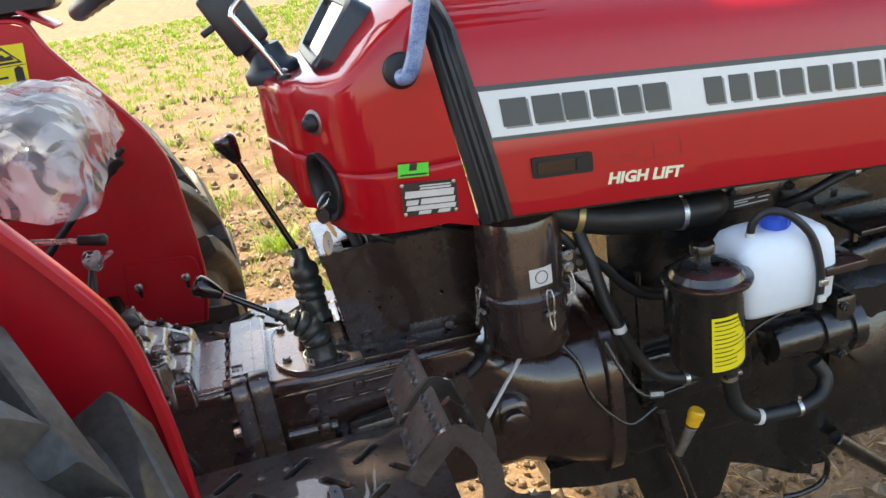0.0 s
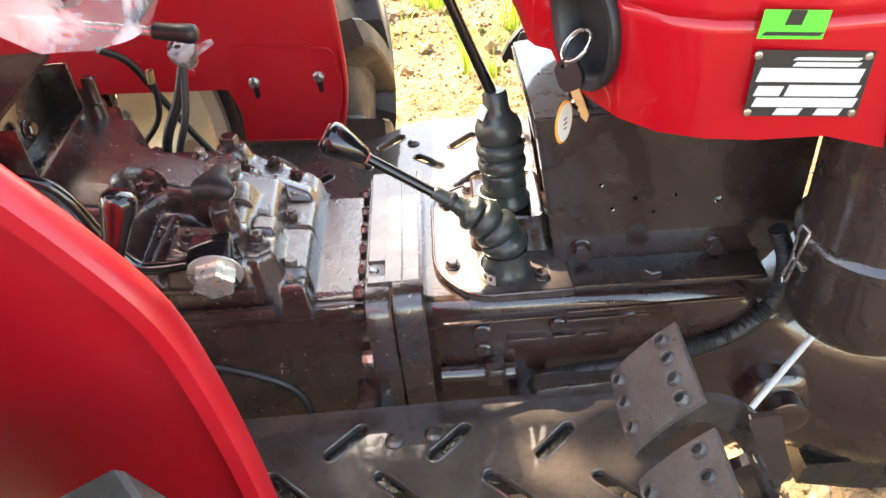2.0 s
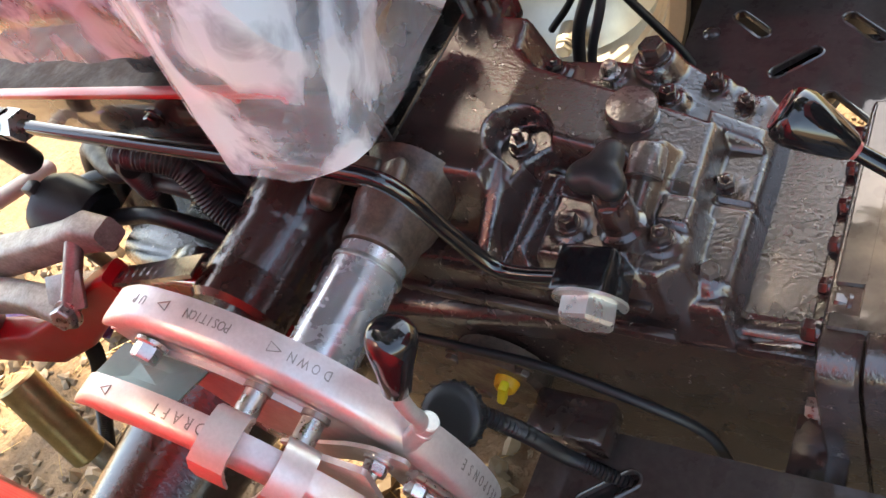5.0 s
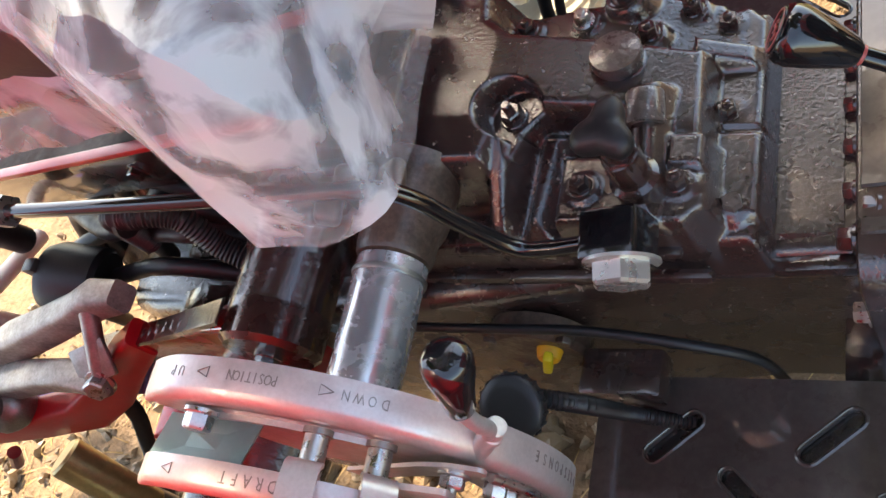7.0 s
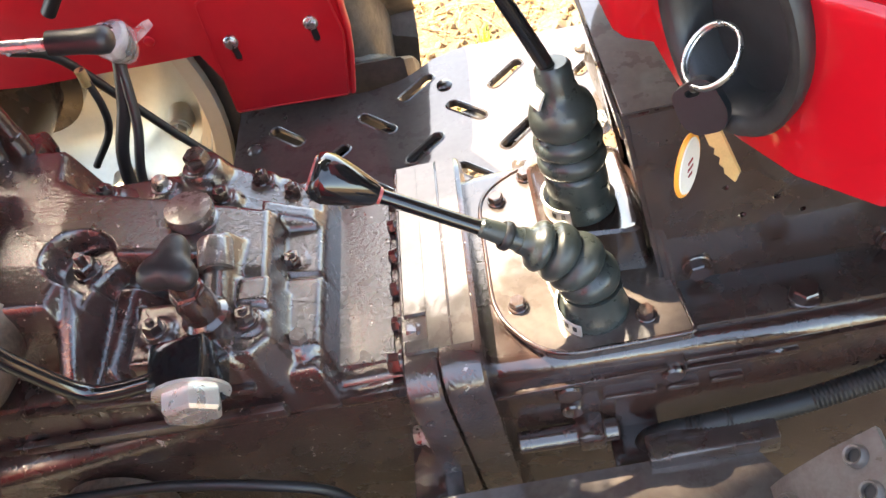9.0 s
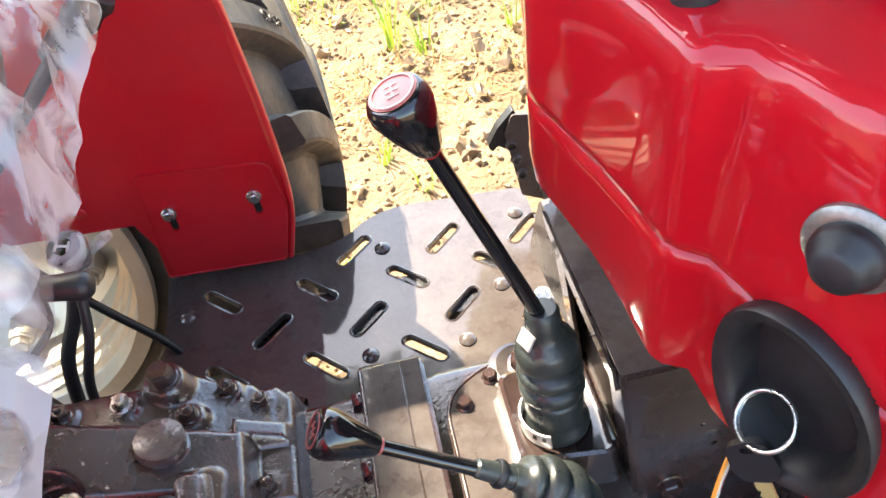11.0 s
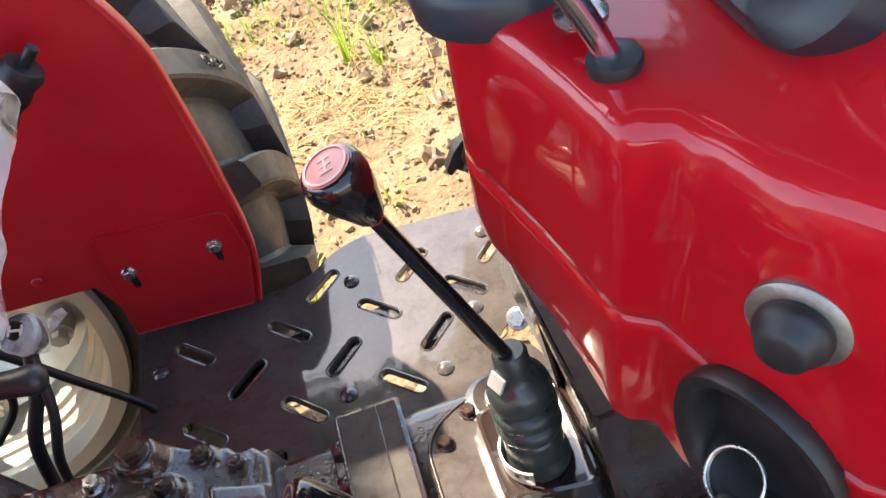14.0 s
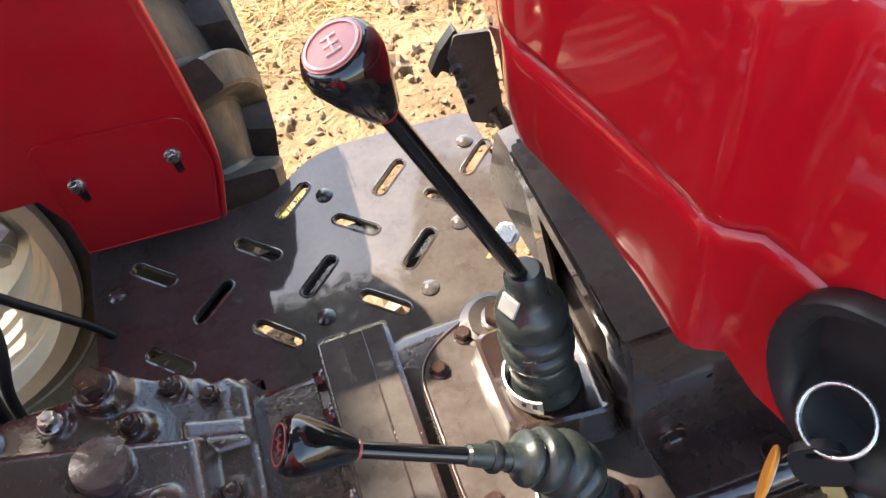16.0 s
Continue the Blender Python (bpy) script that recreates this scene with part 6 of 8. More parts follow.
def on_cowl(s_, z, off=0.0):
    """A point on the cowl's near side, s_ metres round from its middle, off metres proud."""
    x = float(np.interp(s_, PLAN_S, [p[0] for p in PLAN]))
    w = float(np.interp(s_, PLAN_S, [p[1] for p in PLAN]))
    xa, xb = [float(np.interp(s_ + e, PLAN_S, [p[0] for p in PLAN])) for e in (-0.02, 0.02)]
    wa, wb = [float(np.interp(s_ + e, PLAN_S, [p[1] for p in PLAN])) for e in (-0.02, 0.02)]
    t_ = Vector((xb - xa, -(wb - wa), 0)).normalized()
    n_ = Vector((t_.y, -t_.x, 0))
    n_ = n_ if n_.x < 0 else -n_
    return Vector((x, C - w, z)) + n_ * off


G_S, G_Z = 0.231, 1.165
FINE = [(on_cowl(0.14 + 0.002 * k, 0), 0.14 + 0.002 * k) for k in range(100)]


def in_oval(p, a, b):
    if p.y > C - 0.1 or abs(p.z - G_Z) > 0.09:
        return False
    s_ = min(FINE, key=lambda q: (q[0].x - p.x) ** 2 + (q[0].y - p.y) ** 2)[1]
    return ((s_ - G_S) / a) ** 2 + ((p.z - G_Z) / b) ** 2 < 1


for rnd_ in range(4):
    near_f = [f for f in bm.faces if any(in_oval(q, 0.046, 0.061) for q in [v.co for v in f.verts] + [f.calc_center_median()] + [(e.verts[0].co + e.verts[1].co) / 2 for e in f.edges])]
    bmesh.ops.subdivide_edges(bm, edges=list({e for f in near_f for e in f.edges if e.calc_length() > 0.0045}), cuts=2 if rnd_ < 2 else 1, use_grid_fill=True)
bmesh.ops.delete(bm, geom=[f for f in bm.faces if in_oval(f.calc_center_median(), 0.0405, 0.0545)], context="FACES")
cowl = part("cowl", bm, RED, tractor, "glossy red instrument cowl", 55)
part("cowl_lining", loft(B(), [[(x, C + (y - C) * 0.985, z + 0.004) for x, y, z in cr[0]], [(x, C + (y - C) * 0.985, z + 0.010) for x, y, z in cr[0]]]), ENGINE, cowl, "dark inner wall", 0)
# start button with a steel ring
ring_c, bn = Vector((0.650, -0.243, 1.274)), Vector((-0.80, -0.58, 0.05)).normalized()
btn = part("button_ring", lathe(B(), [(0.0, -0.01), (0.0205, -0.01), (0.021, 0.001), (0.0195, 0.0025), (0.014, 0.003)], ring_c - bn * 0.001, bn, 36), DULL, cowl, "round steel trim ring", 40)
part("push_button", lathe(B(), [(0.0145, 0.0), (0.0155, 0.002), (0.0155, 0.006), (0.0140, 0.009), (0.0118, 0.0105), (0.0105, 0.0150), (0.0075, 0.0165), (0, 0.0167)], ring_c + bn * 0.001, bn, 32), RUBBER, btn, "black rubber push button", 50)
# oval cable grommet with the ignition key


def oval(a, b, off):
    return [on_cowl(G_S + a * math.cos(2 * math.pi * k / 44) + 0.10 * b * math.sin(2 * math.pi * k / 44) * -1, G_Z + b * math.sin(2 * math.pi * k / 44), off) for k in range(44)]


grom = part("cable_grommet", loft(B(), [oval(0.040, 0.054, -0.012), oval(0.0452, 0.0588, 0.0015), oval(0.0456, 0.0592, 0.0085), oval(0.0442, 0.0578, 0.0105), oval(0.0385, 0.0520, 0.0095), oval(0.0350, 0.0485, 0.003), oval(0.034, 0.047, -0.020), oval(0.034, 0.047, -0.036), oval(0.029, 0.042, -0.041), oval(0.004, 0.006, -0.042)], close=True), RUBBER, cowl, "black oval rubber grommet", 60)
for k in (-1.5, -0.5, 0.5, 1.5):
    part("grommet_fold", tube(B(), [on_cowl(G_S + 0.0135 * k - 6.0 * e * e, G_Z + e, -0.037 - 2 * e * e) for e in (-0.040, -0.02, 0.0, 0.02, 0.040)], 0.0052, 10, 4), RUBBER, grom, "", 60)
# makers plate and green sticker on the side: blank bars
YS = C - 0.3075


def flat(name, x0, x1, z0, z1, y, mat, parent, label="", slope=-0.11, t=0.0006):
    dz = slope * (x1 - x0)
    return part(name, prism(B(), [(x0, z0), (x1, z0 + dz), (x1 + 0.003, z1 + dz), (x0 + 0.003, z1)], (0, y, 0), (1, 0, 0), (0, 0, 1), (0, -1, 0), t), mat, parent, label, 0)


mp = flat("makers_plate", 0.757, 0.847, 1.117, 1.172, YS, STRIPEB, cowl, "black and silver riveted makers plate", t=0.0012)
for x0, x1, z0, z1 in ((0.762, 0.842, 1.147, 1.158), (0.762, 0.782, 1.135, 1.143), (0.786, 0.842, 1.135, 1.144), (0.762, 0.842, 1.1255, 1.133), (0.780, 0.800, 1.1185, 1.124), (0.812, 0.832, 1.1185, 1.124), (0.788, 0.838, 1.160, 1.163), (0.788, 0.838, 1.165, 1.167)):
    flat("plate_field", x0, x1, z0 - 0.11 * (x0 - 0.757), z1 - 0.11 * (x0 - 0.757), YS - 0.0012, SILVERF, mp)
for x, z in ((0.761, 1.168), (0.845, 1.159), (0.760, 1.120), (0.843, 1.111)):
    part("rivet", lathe(B(), [(0.0033, 0), (0.003, 0.0012), (0, 0.002)], (x, YS - 0.001, z), (0, -1, 0), 12), STEEL, mp)
gs = flat("green_sticker", 0.757, 0.806, 1.182, 1.204, YS - 0.0015, GREEN, cowl, "small bright green inspection sticker")
flat("sticker_bar", 0.776, 0.788, 1.191, 1.202, YS - 0.0022, STRIPEB, gs)
flat("sticker_bar", 0.760, 0.803, 1.1845, 1.187, YS - 0.0022, STRIPEB, gs)
# grommet and film-wrapped lever high on the side
part("lever_grommet", lathe(B(), [(0.0, -0.01), (0.027, -0.01), (0.028, 0.003), (0.024, 0.008), (0.012, 0.010), (0, 0.010)], (0.790, C - 0.298, 1.345), (0.0, -1, 0.12), 28), RUBBER, cowl, "black rubber lever grommet", 50)
bl = group_part("wrapped_lever", tractor, "throttle lever wrapped in blue film")
part("film_wrap", tube(B(), [(0.786, -0.345, 1.337), (0.795, -0.362, 1.343), (0.806, -0.372, 1.370), (0.818, -0.380, 1.415), (0.834, -0.388, 1.480), (0.84, -0.39, 1.53)], 0.0125, 18, 8), BLUEWRAP, bl, "crumpled blue protective film", 60)
# instrument panel
bez_n = Vector((-0.78, 0, 0.62)).normalized()
bc = Vector((0.722, C, 1.388))
bu, bv = Vector((0, 1, 0)), bez_n.cross(Vector((0, 1, 0))).normalized() * -1


def bez(w, hh, off, r):
    return [bc + bez_n * off + bu * a + bv * b for a, b in round_outline([(-w, -hh * 0.9), (w, -hh * 0.9), (w * 1.05, hh), (-w * 1.05, hh)], r, 6)]


bzl = part("instrument_bezel", loft(B(), [bez(0.155, 0.072, -0.05, 0.03), bez(0.155, 0.072, 0.012, 0.03), bez(0.148, 0.066, 0.018, 0.028), bez(0.130, 0.052, 0.016, 0.02), bez(0.127, 0.050, 0.004, 0.02)], close=True), SLATE, cowl, "slate black instrument bezel", 50)
part("instrument_glass", loft(B(), [bez(0.128, 0.050, 0.005, 0.02), bez(0.128, 0.050, 0.0075, 0.02)], close=True), SCREEN, bzl, "mirror-bright instrument glass", 30)
# bonnet-stop rod with rubber grommet
part("rod_grommet", lathe(B(), [(0.0, -0.006), (0.0115, -0.006), (0.0122, 0.001), (0.0115, 0.0032), (0.007, 0.005), (0, 0.004)], (0.624, -0.135, 1.337), (-0.05, 0, 1), 28), RUBBER, cowl, "black rubber grommet", 50)
part("chrome_rod", tube(B(), [(0.624, -0.135, 1.335), (0.606, -0.135, 1.372), (0.566, -0.136, 1.440), (0.562, -0.135, 1.452), (0.572, -0.134, 1.466), (0.615, -0.132, 1.500)], 0.0055, 14, 8), CHROME, tractor, "bent chrome stop rod", 60)
part("steel_washer", lathe(B(), [(0.012, 0), (0.012, 0.003), (0.007, 0.006), (0, 0.006)], (0.622, -0.105, 1.342), (0, 0, 1), 20), STEEL, cowl)

# steering column and wheel
st_ax = Vector((-0.42, 0, 0.90)).normalized()
sb = Vector((0.610, C, 1.335))
sc = part("column_boot", lathe(B(), [(0.050, -0.01), (0.050, 0.008), (0.045, 0.014), (0.036, 0.020), (0.032, 0.04), (0.028, 0.05), (0, 0.05)], sb, (-0.15, 0, 1), 32), SLATE, tractor, "black steering column boot", 50)
part("column_box", box(B(), sb + st_ax * 0.115, (0.085, 0.072, 0.115), frame_along(st_ax), 0.008), SLATE, sc, "black steering column housing")
part("column_stem", rod(B(), sb + st_ax * 0.03, sb + st_ax * 0.25, 0.026), SLATE, sc)
part("indicator_switch", box(B(), sb + st_ax * 0.10 + Vector((-0.05, -0.02, 0)), (0.03, 0.03, 0.012), frame_along(st_ax), 0.003), MATT, sc)
hub = sb + st_ax * 0.262
sw = part("steering_wheel", lathe(B(), [(0.045, -0.02), (0.048, 0.0), (0.040, 0.018), (0, 0.022)], hub, st_ax, 32), SLATE, tractor, "black plastic steering wheel", 50)
e1 = Vector((0, 1, 0))
e2 = st_ax.cross(e1)
rim = [hub + (0.20 * math.cos(2 * math.pi * k / 60)) * e1 + (0.20 * math.sin(2 * math.pi * k / 60)) * e2 for k in range(61)]
part("wheel_rim", tube(B(), rim, 0.0145, 16, 1, smooth=False), SLATE, sw, "black ribbed grip rim", 60)
for a in (90, 210, 330):
    part("spoke", rod(B(), hub, hub + 0.19 * (math.cos(radians(a)) * e1 + math.sin(radians(a)) * e2), 0.011), SLATE, sw)
for k in range(40):
    a = 2 * math.pi * (k + 0.5) / 40
    p = hub + 0.20 * (math.cos(a) * e1 + math.sin(a) * e2) - st_ax * 0.010
    part("grip_rib", lathe(B(), [(0.0, -0.006), (0.006, -0.004), (0.0075, 0.0), (0.006, 0.005), (0, 0.006)], p, st_ax, 10), SLATE, sw)

# ---- hood ----
HS = [(0.000, 1.452), (0.080, 1.449), (0.150, 1.438), (0.205, 1.418), (0.240, 1.396), (0.258, 1.376), (0.266, 1.358), (0.272, 1.335), (0.283, 1.285), (0.293, 1.235), (0.303, 1.180), (0.308, 1.130), (0.3095, 1.090), (0.309, 1.078)]


def hood_row(x, grow=0.0, lo=0.0):
    dz = -0.085 * (x - 0.93)
    r = [(x + 0.145 * 0 , C - w - grow * (1 if w > 0.05 else 0), z + dz + (grow if w < 0.25 else 0)) for w, z in HS]
    full = [(a, 2 * C - b, c) for a, b, c in reversed(r)][:-1] + r
    return full


def leaning(row, x_ref):
    """The rear end of the hood leans back towards its top."""
    return [(x - 0.145 * (z - 1.078), y, z) for x, y, z in row]


bm = B()
rows = [leaning(hood_row(0.935), 0), leaning(hood_row(0.940), 0)]
for x in (1.10, 1.30, 1.50, 1.70, 1.90, 2.00):
    rows.append(hood_row(x))
rows.append([(2.05, C + (y - C) * 0.96, z - 0.01) for x, y, z in hood_row(2.05)])
rows.append([(2.08, C + (y - C) * 0.85, z - 0.04 if z > 1.3 else z) for x, y, z in hood_row(2.08)])
loft(bm, rows)
vs = [v for v in bm.verts if v.co.x > 2.075]
bm.faces.new(sorted(vs, key=lambda v: math.atan2(v.co.z - 1.15, v.co.y - C)))
hood = part("hood", bm, RED, tractor, "glossy red tractor hood with a white side stripe", 40)
inner = [[(x, C + (y - C) * 0.985, z - 0.006) for x, y, z in r] for r in rows[:-2]]
part("hood_lining", loft(B(), inner), ENGINE, hood, "dark underside of the hood", 40)


def hood_y(z, x):
    zz = z + 0.085 * (x - 0.93)
    zs, ws = [b for a, b in reversed(HS)], [a for a, b in reversed(HS)]
    return C - float(np.interp(zz, zs, ws))


def decal(name, x0, x1, z0, z1, mat, parent, off=0.0012, label="", lean=0.145, skew=0.0, nz=5, nxs=1):
    """A thin decal on the hood's side; z is given at x = 0.93 and follows the hood's slope."""
    rows_ = []
    for i in range(nxs + 1):
        xb = x0 + (x1 - x0) * i / nxs
        row = []
        for k in range(nz + 1):
            zr = z0 + (z1 - z0) * k / nz
            x = xb - (lean * (zr - 1.078) if i == 0 and lean else 0) + skew * (zr - z0)
            z = zr - 0.085 * (x - 0.93)
            row.append((x, hood_y(z, x) - off, z))
        rows_.append(row)
    bm_ = B()
    loft(bm_, rows_)
    return part(name, bm_, mat, parent, label, 60)


st = decal("stripe", 0.9385, 1.995, 1.206, 1.294, STRIPEB, hood, 0.0008, "white side stripe with charcoal edges", nxs=8)
decal("stripe_field", 0.9400, 1.995, 1.2125, 1.2855, STRIPEW, st, 0.0014, nxs=8)
# the maker's name as plain bars
xs = [(0.943, 0.988), (0.997, 1.046), (1.050, 1.090), (1.098, 1.140), (1.148, 1.186), (1.192, 1.236), (1.305, 1.340), (1.352, 1.390), (1.402, 1.444), (1.452, 1.496), (1.506, 1.548), (1.558, 1.598), (1.608, 1.654), (1.664, 1.706)]
for a, b in xs:
    decal("name_shadow", a + 0.004, b + 0.004, 1.2235, 1.2675, STRIPEG, st, 0.0018, lean=0, skew=-0.03)
    decal("name_bar", a, b, 1.227, 1.271, STRIPEB, st, 0.0023, lean=0, skew=-0.03)
# latch
def latch_box(x0, x1, z0, z1, y0, y1, r, mat, parent, label=""):
    o = round_outline([(x0, z0), (x1, z0 - 0.085 * (x1 - x0)), (x1, z1 - 0.085 * (x1 - x0)), (x0, z1)], r, 4)
    return part("latch" if parent is hood else "latch_insert", prism(B(), o, (0, y0, 0), (1, 0, 0), (0, 0, 1), (0, -1, 0), y0 - y1), mat, parent, label, 40)


la = latch_box(0.979, 1.086, 1.133, 1.168, hood_y(1.15, 1.03) + 0.004, hood_y(1.15, 1.03) - 0.0035, 0.006, MATT, hood, "black recessed hood latch")
latch_box(0.988, 1.054, 1.139, 1.160, hood_y(1.15, 1.03), hood_y(1.15, 1.03) - 0.0055, 0.004, BLACK, la)
latch_box(1.056, 1.079, 1.133, 1.154, hood_y(1.15, 1.03), hood_y(1.15, 1.03) - 0.0060, 0.003, MATT, la)
# HIGH LIFT lettering
wm = Matrix.Translation((1.178, hood_y(1.097, 1.178) - 0.0012, 1.098)) @ Euler((radians(90), radians(6.0), 0)).to_matrix().to_4x4() @ Matrix.Diagonal((1.12, 1.0, 1, 1))
words("HIGH LIFT", 0.0270, wm, CREAM, hood, 0.0006, "model_lettering", "cream HIGH LIFT lettering", 0.0011, 0.15)
for a, b, z0, z1 in ((1.112, 1.165, 1.132, 1.142), (1.165, 1.200, 1.130, 1.156), (1.200, 1.250, 1.132, 1.160)):
    decal("outline_mark", a, b, z0 + 0.015, z0 + 0.0165, DKRED, hood, 0.0010, lean=0)
    decal("outline_mark", a, b, z1 + 0.017, z1 + 0.0185, DKRED, hood, 0.0010, lean=0)
    decal("outline_mark", b - 0.0015, b, z0 + 0.015, z1 + 0.018, DKRED, hood, 0.0010, lean=0)

# rubber seal between cowl and hood, three ribs
def seal_path(dx, off):
    pts = []
    for w, z in [(w, z) for w, z in HS]:
        pts.append((0.9 + dx - 0.145 * (z - 1.078), C - w - off * (1 if w > 0.2 else 0.3), z + (off if w < 0.26 else 0)))
    full = [(a, 2 * C - b, c) for a, b, c in reversed(pts)][:-1] + pts
    return full + []


rows = []
for dx, off in ((-0.018, -0.004), (-0.018, 0.008), (-0.008, 0.014), (-0.003, 0.009), (0.001, 0.009), (0.006, 0.014), (0.012, 0.014), (0.016, 0.009), (0.020, 0.009), (0.026, 0.014), (0.036, 0.008), (0.036, -0.004)):
    rows.append(seal_path(dx, off))
bm = loft(B(), rows)
part("rubber_seal", bm, RUBBER, tractor, "black ribbed rubber seal between cowl and hood", 40)


# ---- engine side ----
bm = loft(B(), [section(1.165, 0.16, 0.42, 0.96, 0.03), section(1.20, 0.17, 0.40, 0.98, 0.03), section(1.90, 0.17, 0.42, 0.98, 0.03), section(2.02, 0.15, 0.45, 0.96, 0.03)], close=True)
engine = part("engine_block", bm, ENGINE, tractor, "black painted engine block", 40)
part("cylinder_head", loft(B(), [section(1.19, 0.13, 0.97, 1.06, 0.01), section(1.97, 0.13, 0.97, 1.02, 0.01)], close=True), ENGINE, engine, "black cylinder head", 30)
bm = loft(B(), [[(x, C + a, b) for a, b in ((-0.16, 0.43), (0.16, 0.43), (0.15, z), (-0.15, z))] for x, z in ((1.00, 0.372), (1.10, 0.345), (1.20, 0.335), (1.235, 0.22), (1.36, 0.20), (1.41, 0.215), (1.44, 0.30), (1.50, 0.275), (1.60, 0.215), (1.655, 0.195), (1.672, 0.27), (1.70, 0.40), (2.0, 0.40))], close=True)
part("sump", bm, ENGINE, engine, "black cast oil sump", 25)
for k in range(7):
    part("cast_rib", box(B(), (1.22 + 0.10 * k, C - 0.172, 0.70), (0.012, 0.014, 0.30), None, 0.004), ENGINE, engine)
part("side_cover", box(B(), (1.33, C - 0.185, 0.61), (0.26, 0.04, 0.12), None, 0.01), ENGINE, engine, "black engine side cover")
part("inlet_cover", box(B(), (1.50, C - 0.16, 0.955), (0.34, 0.05, 0.06), pose(0, 0, 0, 0, 5, 0), 0.008), ENGINE, engine, "black inlet manifold cover")
dp = part("data_plate", prism(B(), [(1.412, 0.941), (1.512, 0.942), (1.508, 0.966), (1.410, 0.963)], (0, C - 0.1875, 0), (1, 0, 0), (0, 0, 1), (0, -1, 0), 0.002), STRIPEB, engine, "black engine data plate with pale marks", 0)
for x0, x1, z in ((1.425, 1.47, 0.957), (1.425, 1.455, 0.952), (1.425, 1.50, 0.946), (1.478, 1.503, 0.955)):
    part("plate_mark", prism(B(), [(x0, z), (x1, z), (x1, z + 0.0025), (x0, z + 0.0025)], (0, C - 0.1897, 0), (1, 0, 0), (0, 0, 1), (0, -1, 0), 0.0004), SILVERF, dp, "", 0)
for x, z, r in ((1.305, 0.975, 0.020), (1.345, 0.972, 0.018), (1.62, 0.93, 0.022)):
    part("core_plug", rod(B(), (x, C - 0.15, z), (x, C - 0.195, z), r, None, 20, 0.003), ENGINE, engine)
for x, z in ((1.30, 0.99), (1.36, 0.985), (1.42, 0.98), (1.55, 0.965)):
    bolt(engine, (x, C - 0.186, z), (0, -1, 0), 0.014, 0.009, ENGINE)

# air cleaner
AX, AY = 0.976, -0.225
ac = part("air_cleaner", lathe(B(), [(0.060, 0.0), (0.074, 0.004), (0.080, 0.014), (0.081, 0.060), (0.081, 0.108), (0.087, 0.110), (0.088, 0.114), (0.088, 0.124), (0.085, 0.128), (0.0815, 0.131), (0.080, 0.140), (0.079, 0.250), (0.074, 0.268), (0.052, 0.280), (0.050, 0.31), (0, 0.31)], (AX, AY, 0.772), (0, 0, 1), 56), BROWNS, tractor, "brown gloss painted air cleaner canister", 30)
ang = radians(-90 + 4)
lbl = []
for k in range(9):
    a = radians(-90 - 10 + 4 * k + 2)
    lbl.append([(AX + 0.0812 * math.cos(a), AY + 0.0812 * math.sin(a), 0.921), (AX + 0.0812 * math.cos(a), AY + 0.0812 * math.sin(a), 0.957)])
sk = part("round_sticker", loft(B(), lbl), PAPER, ac, "white square sticker with a ring mark", 60)
ringp = []
for k in range(33):
    t = 2 * math.pi * k / 32
    a = radians(-90 + 8) + 0.012 * math.cos(t) / 0.081
    ringp.append((AX + 0.0818 * math.cos(a), AY + 0.0818 * math.sin(a), 0.939 + 0.012 * math.sin(t)))
part("ring_mark", tube(B(), ringp, 0.0008, 6, 1, smooth=False), STRIPEB, sk, "", 0)


def wire_clip(a_deg, parent):
    a = radians(a_deg)
    n, t = Vector((math.cos(a), math.sin(a), 0)), Vector((-math.sin(a), math.cos(a), 0))
    o = Vector((AX, AY, 0)) + n * 0.089
    bm_ = B()
    tube(bm_, [o + t * 0.006 + Vector((0, 0, 0.912)), o + n * 0.006 + t * 0.007 + Vector((0, 0, 0.895)), o + n * 0.008 + t * 0.003 + Vector((0, 0, 0.868)), o + n * 0.012 + Vector((0, 0, 0.842)), o + n * 0.012 - t * 0.006 + Vector((0, 0, 0.846)),
               o + n * 0.006 - t * 0.006 + Vector((0, 0, 0.872)), o - t * 0.006 + n * 0.004 + Vector((0, 0, 0.912)), o + t * 0.006 + Vector((0, 0, 0.912))], 0.0017, 8, 6)
    rod(bm_, o - t * 0.010 + Vector((0, 0, 0.866)), o + t * 0.010 + Vector((0, 0, 0.866)), 0.004, None, 10)
    return part("spring_clip", bm_, STEEL, parent, "bent wire spring clip", 60)


wire_clip(-78, ac)
wire_clip(-172, ac)
wire_clip(15, ac)
# intake elbow hose with clamps
hs = part("intake_hose", tube(B(), [(0.99, -0.21, 1.05), (1.04, -0.225, 1.030), (1.10, -0.24, 1.008), (1.18, -0.25, 0.990), (1.33, -0.25, 0.972), (1.38, -0.22, 0.968)], 0.031, 24, 8), RUBBER, tractor, "wide black rubber intake hose", 60)


def clamp(at, axis, r, mat, parent, wide=0.010):
    axis = Vector(axis).normalized()
    bm_ = lathe(B(), [(r - 0.002, -wide / 2), (r + 0.0015, -wide / 2), (r + 0.0015, wide / 2), (r - 0.002, wide / 2)], at, axis, 28, closed=False)
    up = Vector((0, 0, 1)) - axis * axis.z
    up.normalize()
    box(bm_, Vector(at) + up * (r + 0.004), (0.010, 0.016, 0.009), frame_along(axis), 0.002)
    return part("hose_clamp", bm_, mat, parent, "metal worm-drive hose clamp", 30)


clamp((1.092, -0.238, 1.011), (1, -0.2, -0.28), 0.0325, BRASS, hs, 0.012)
clamp((1.288, -0.25, 0.976), (1, 0, -0.12), 0.0325, STEEL, hs, 0.010)
clamp((1.045, -0.240, 1.000), (0.6, -0.4, -0.6), 0.016, BRASS, hs, 0.010)
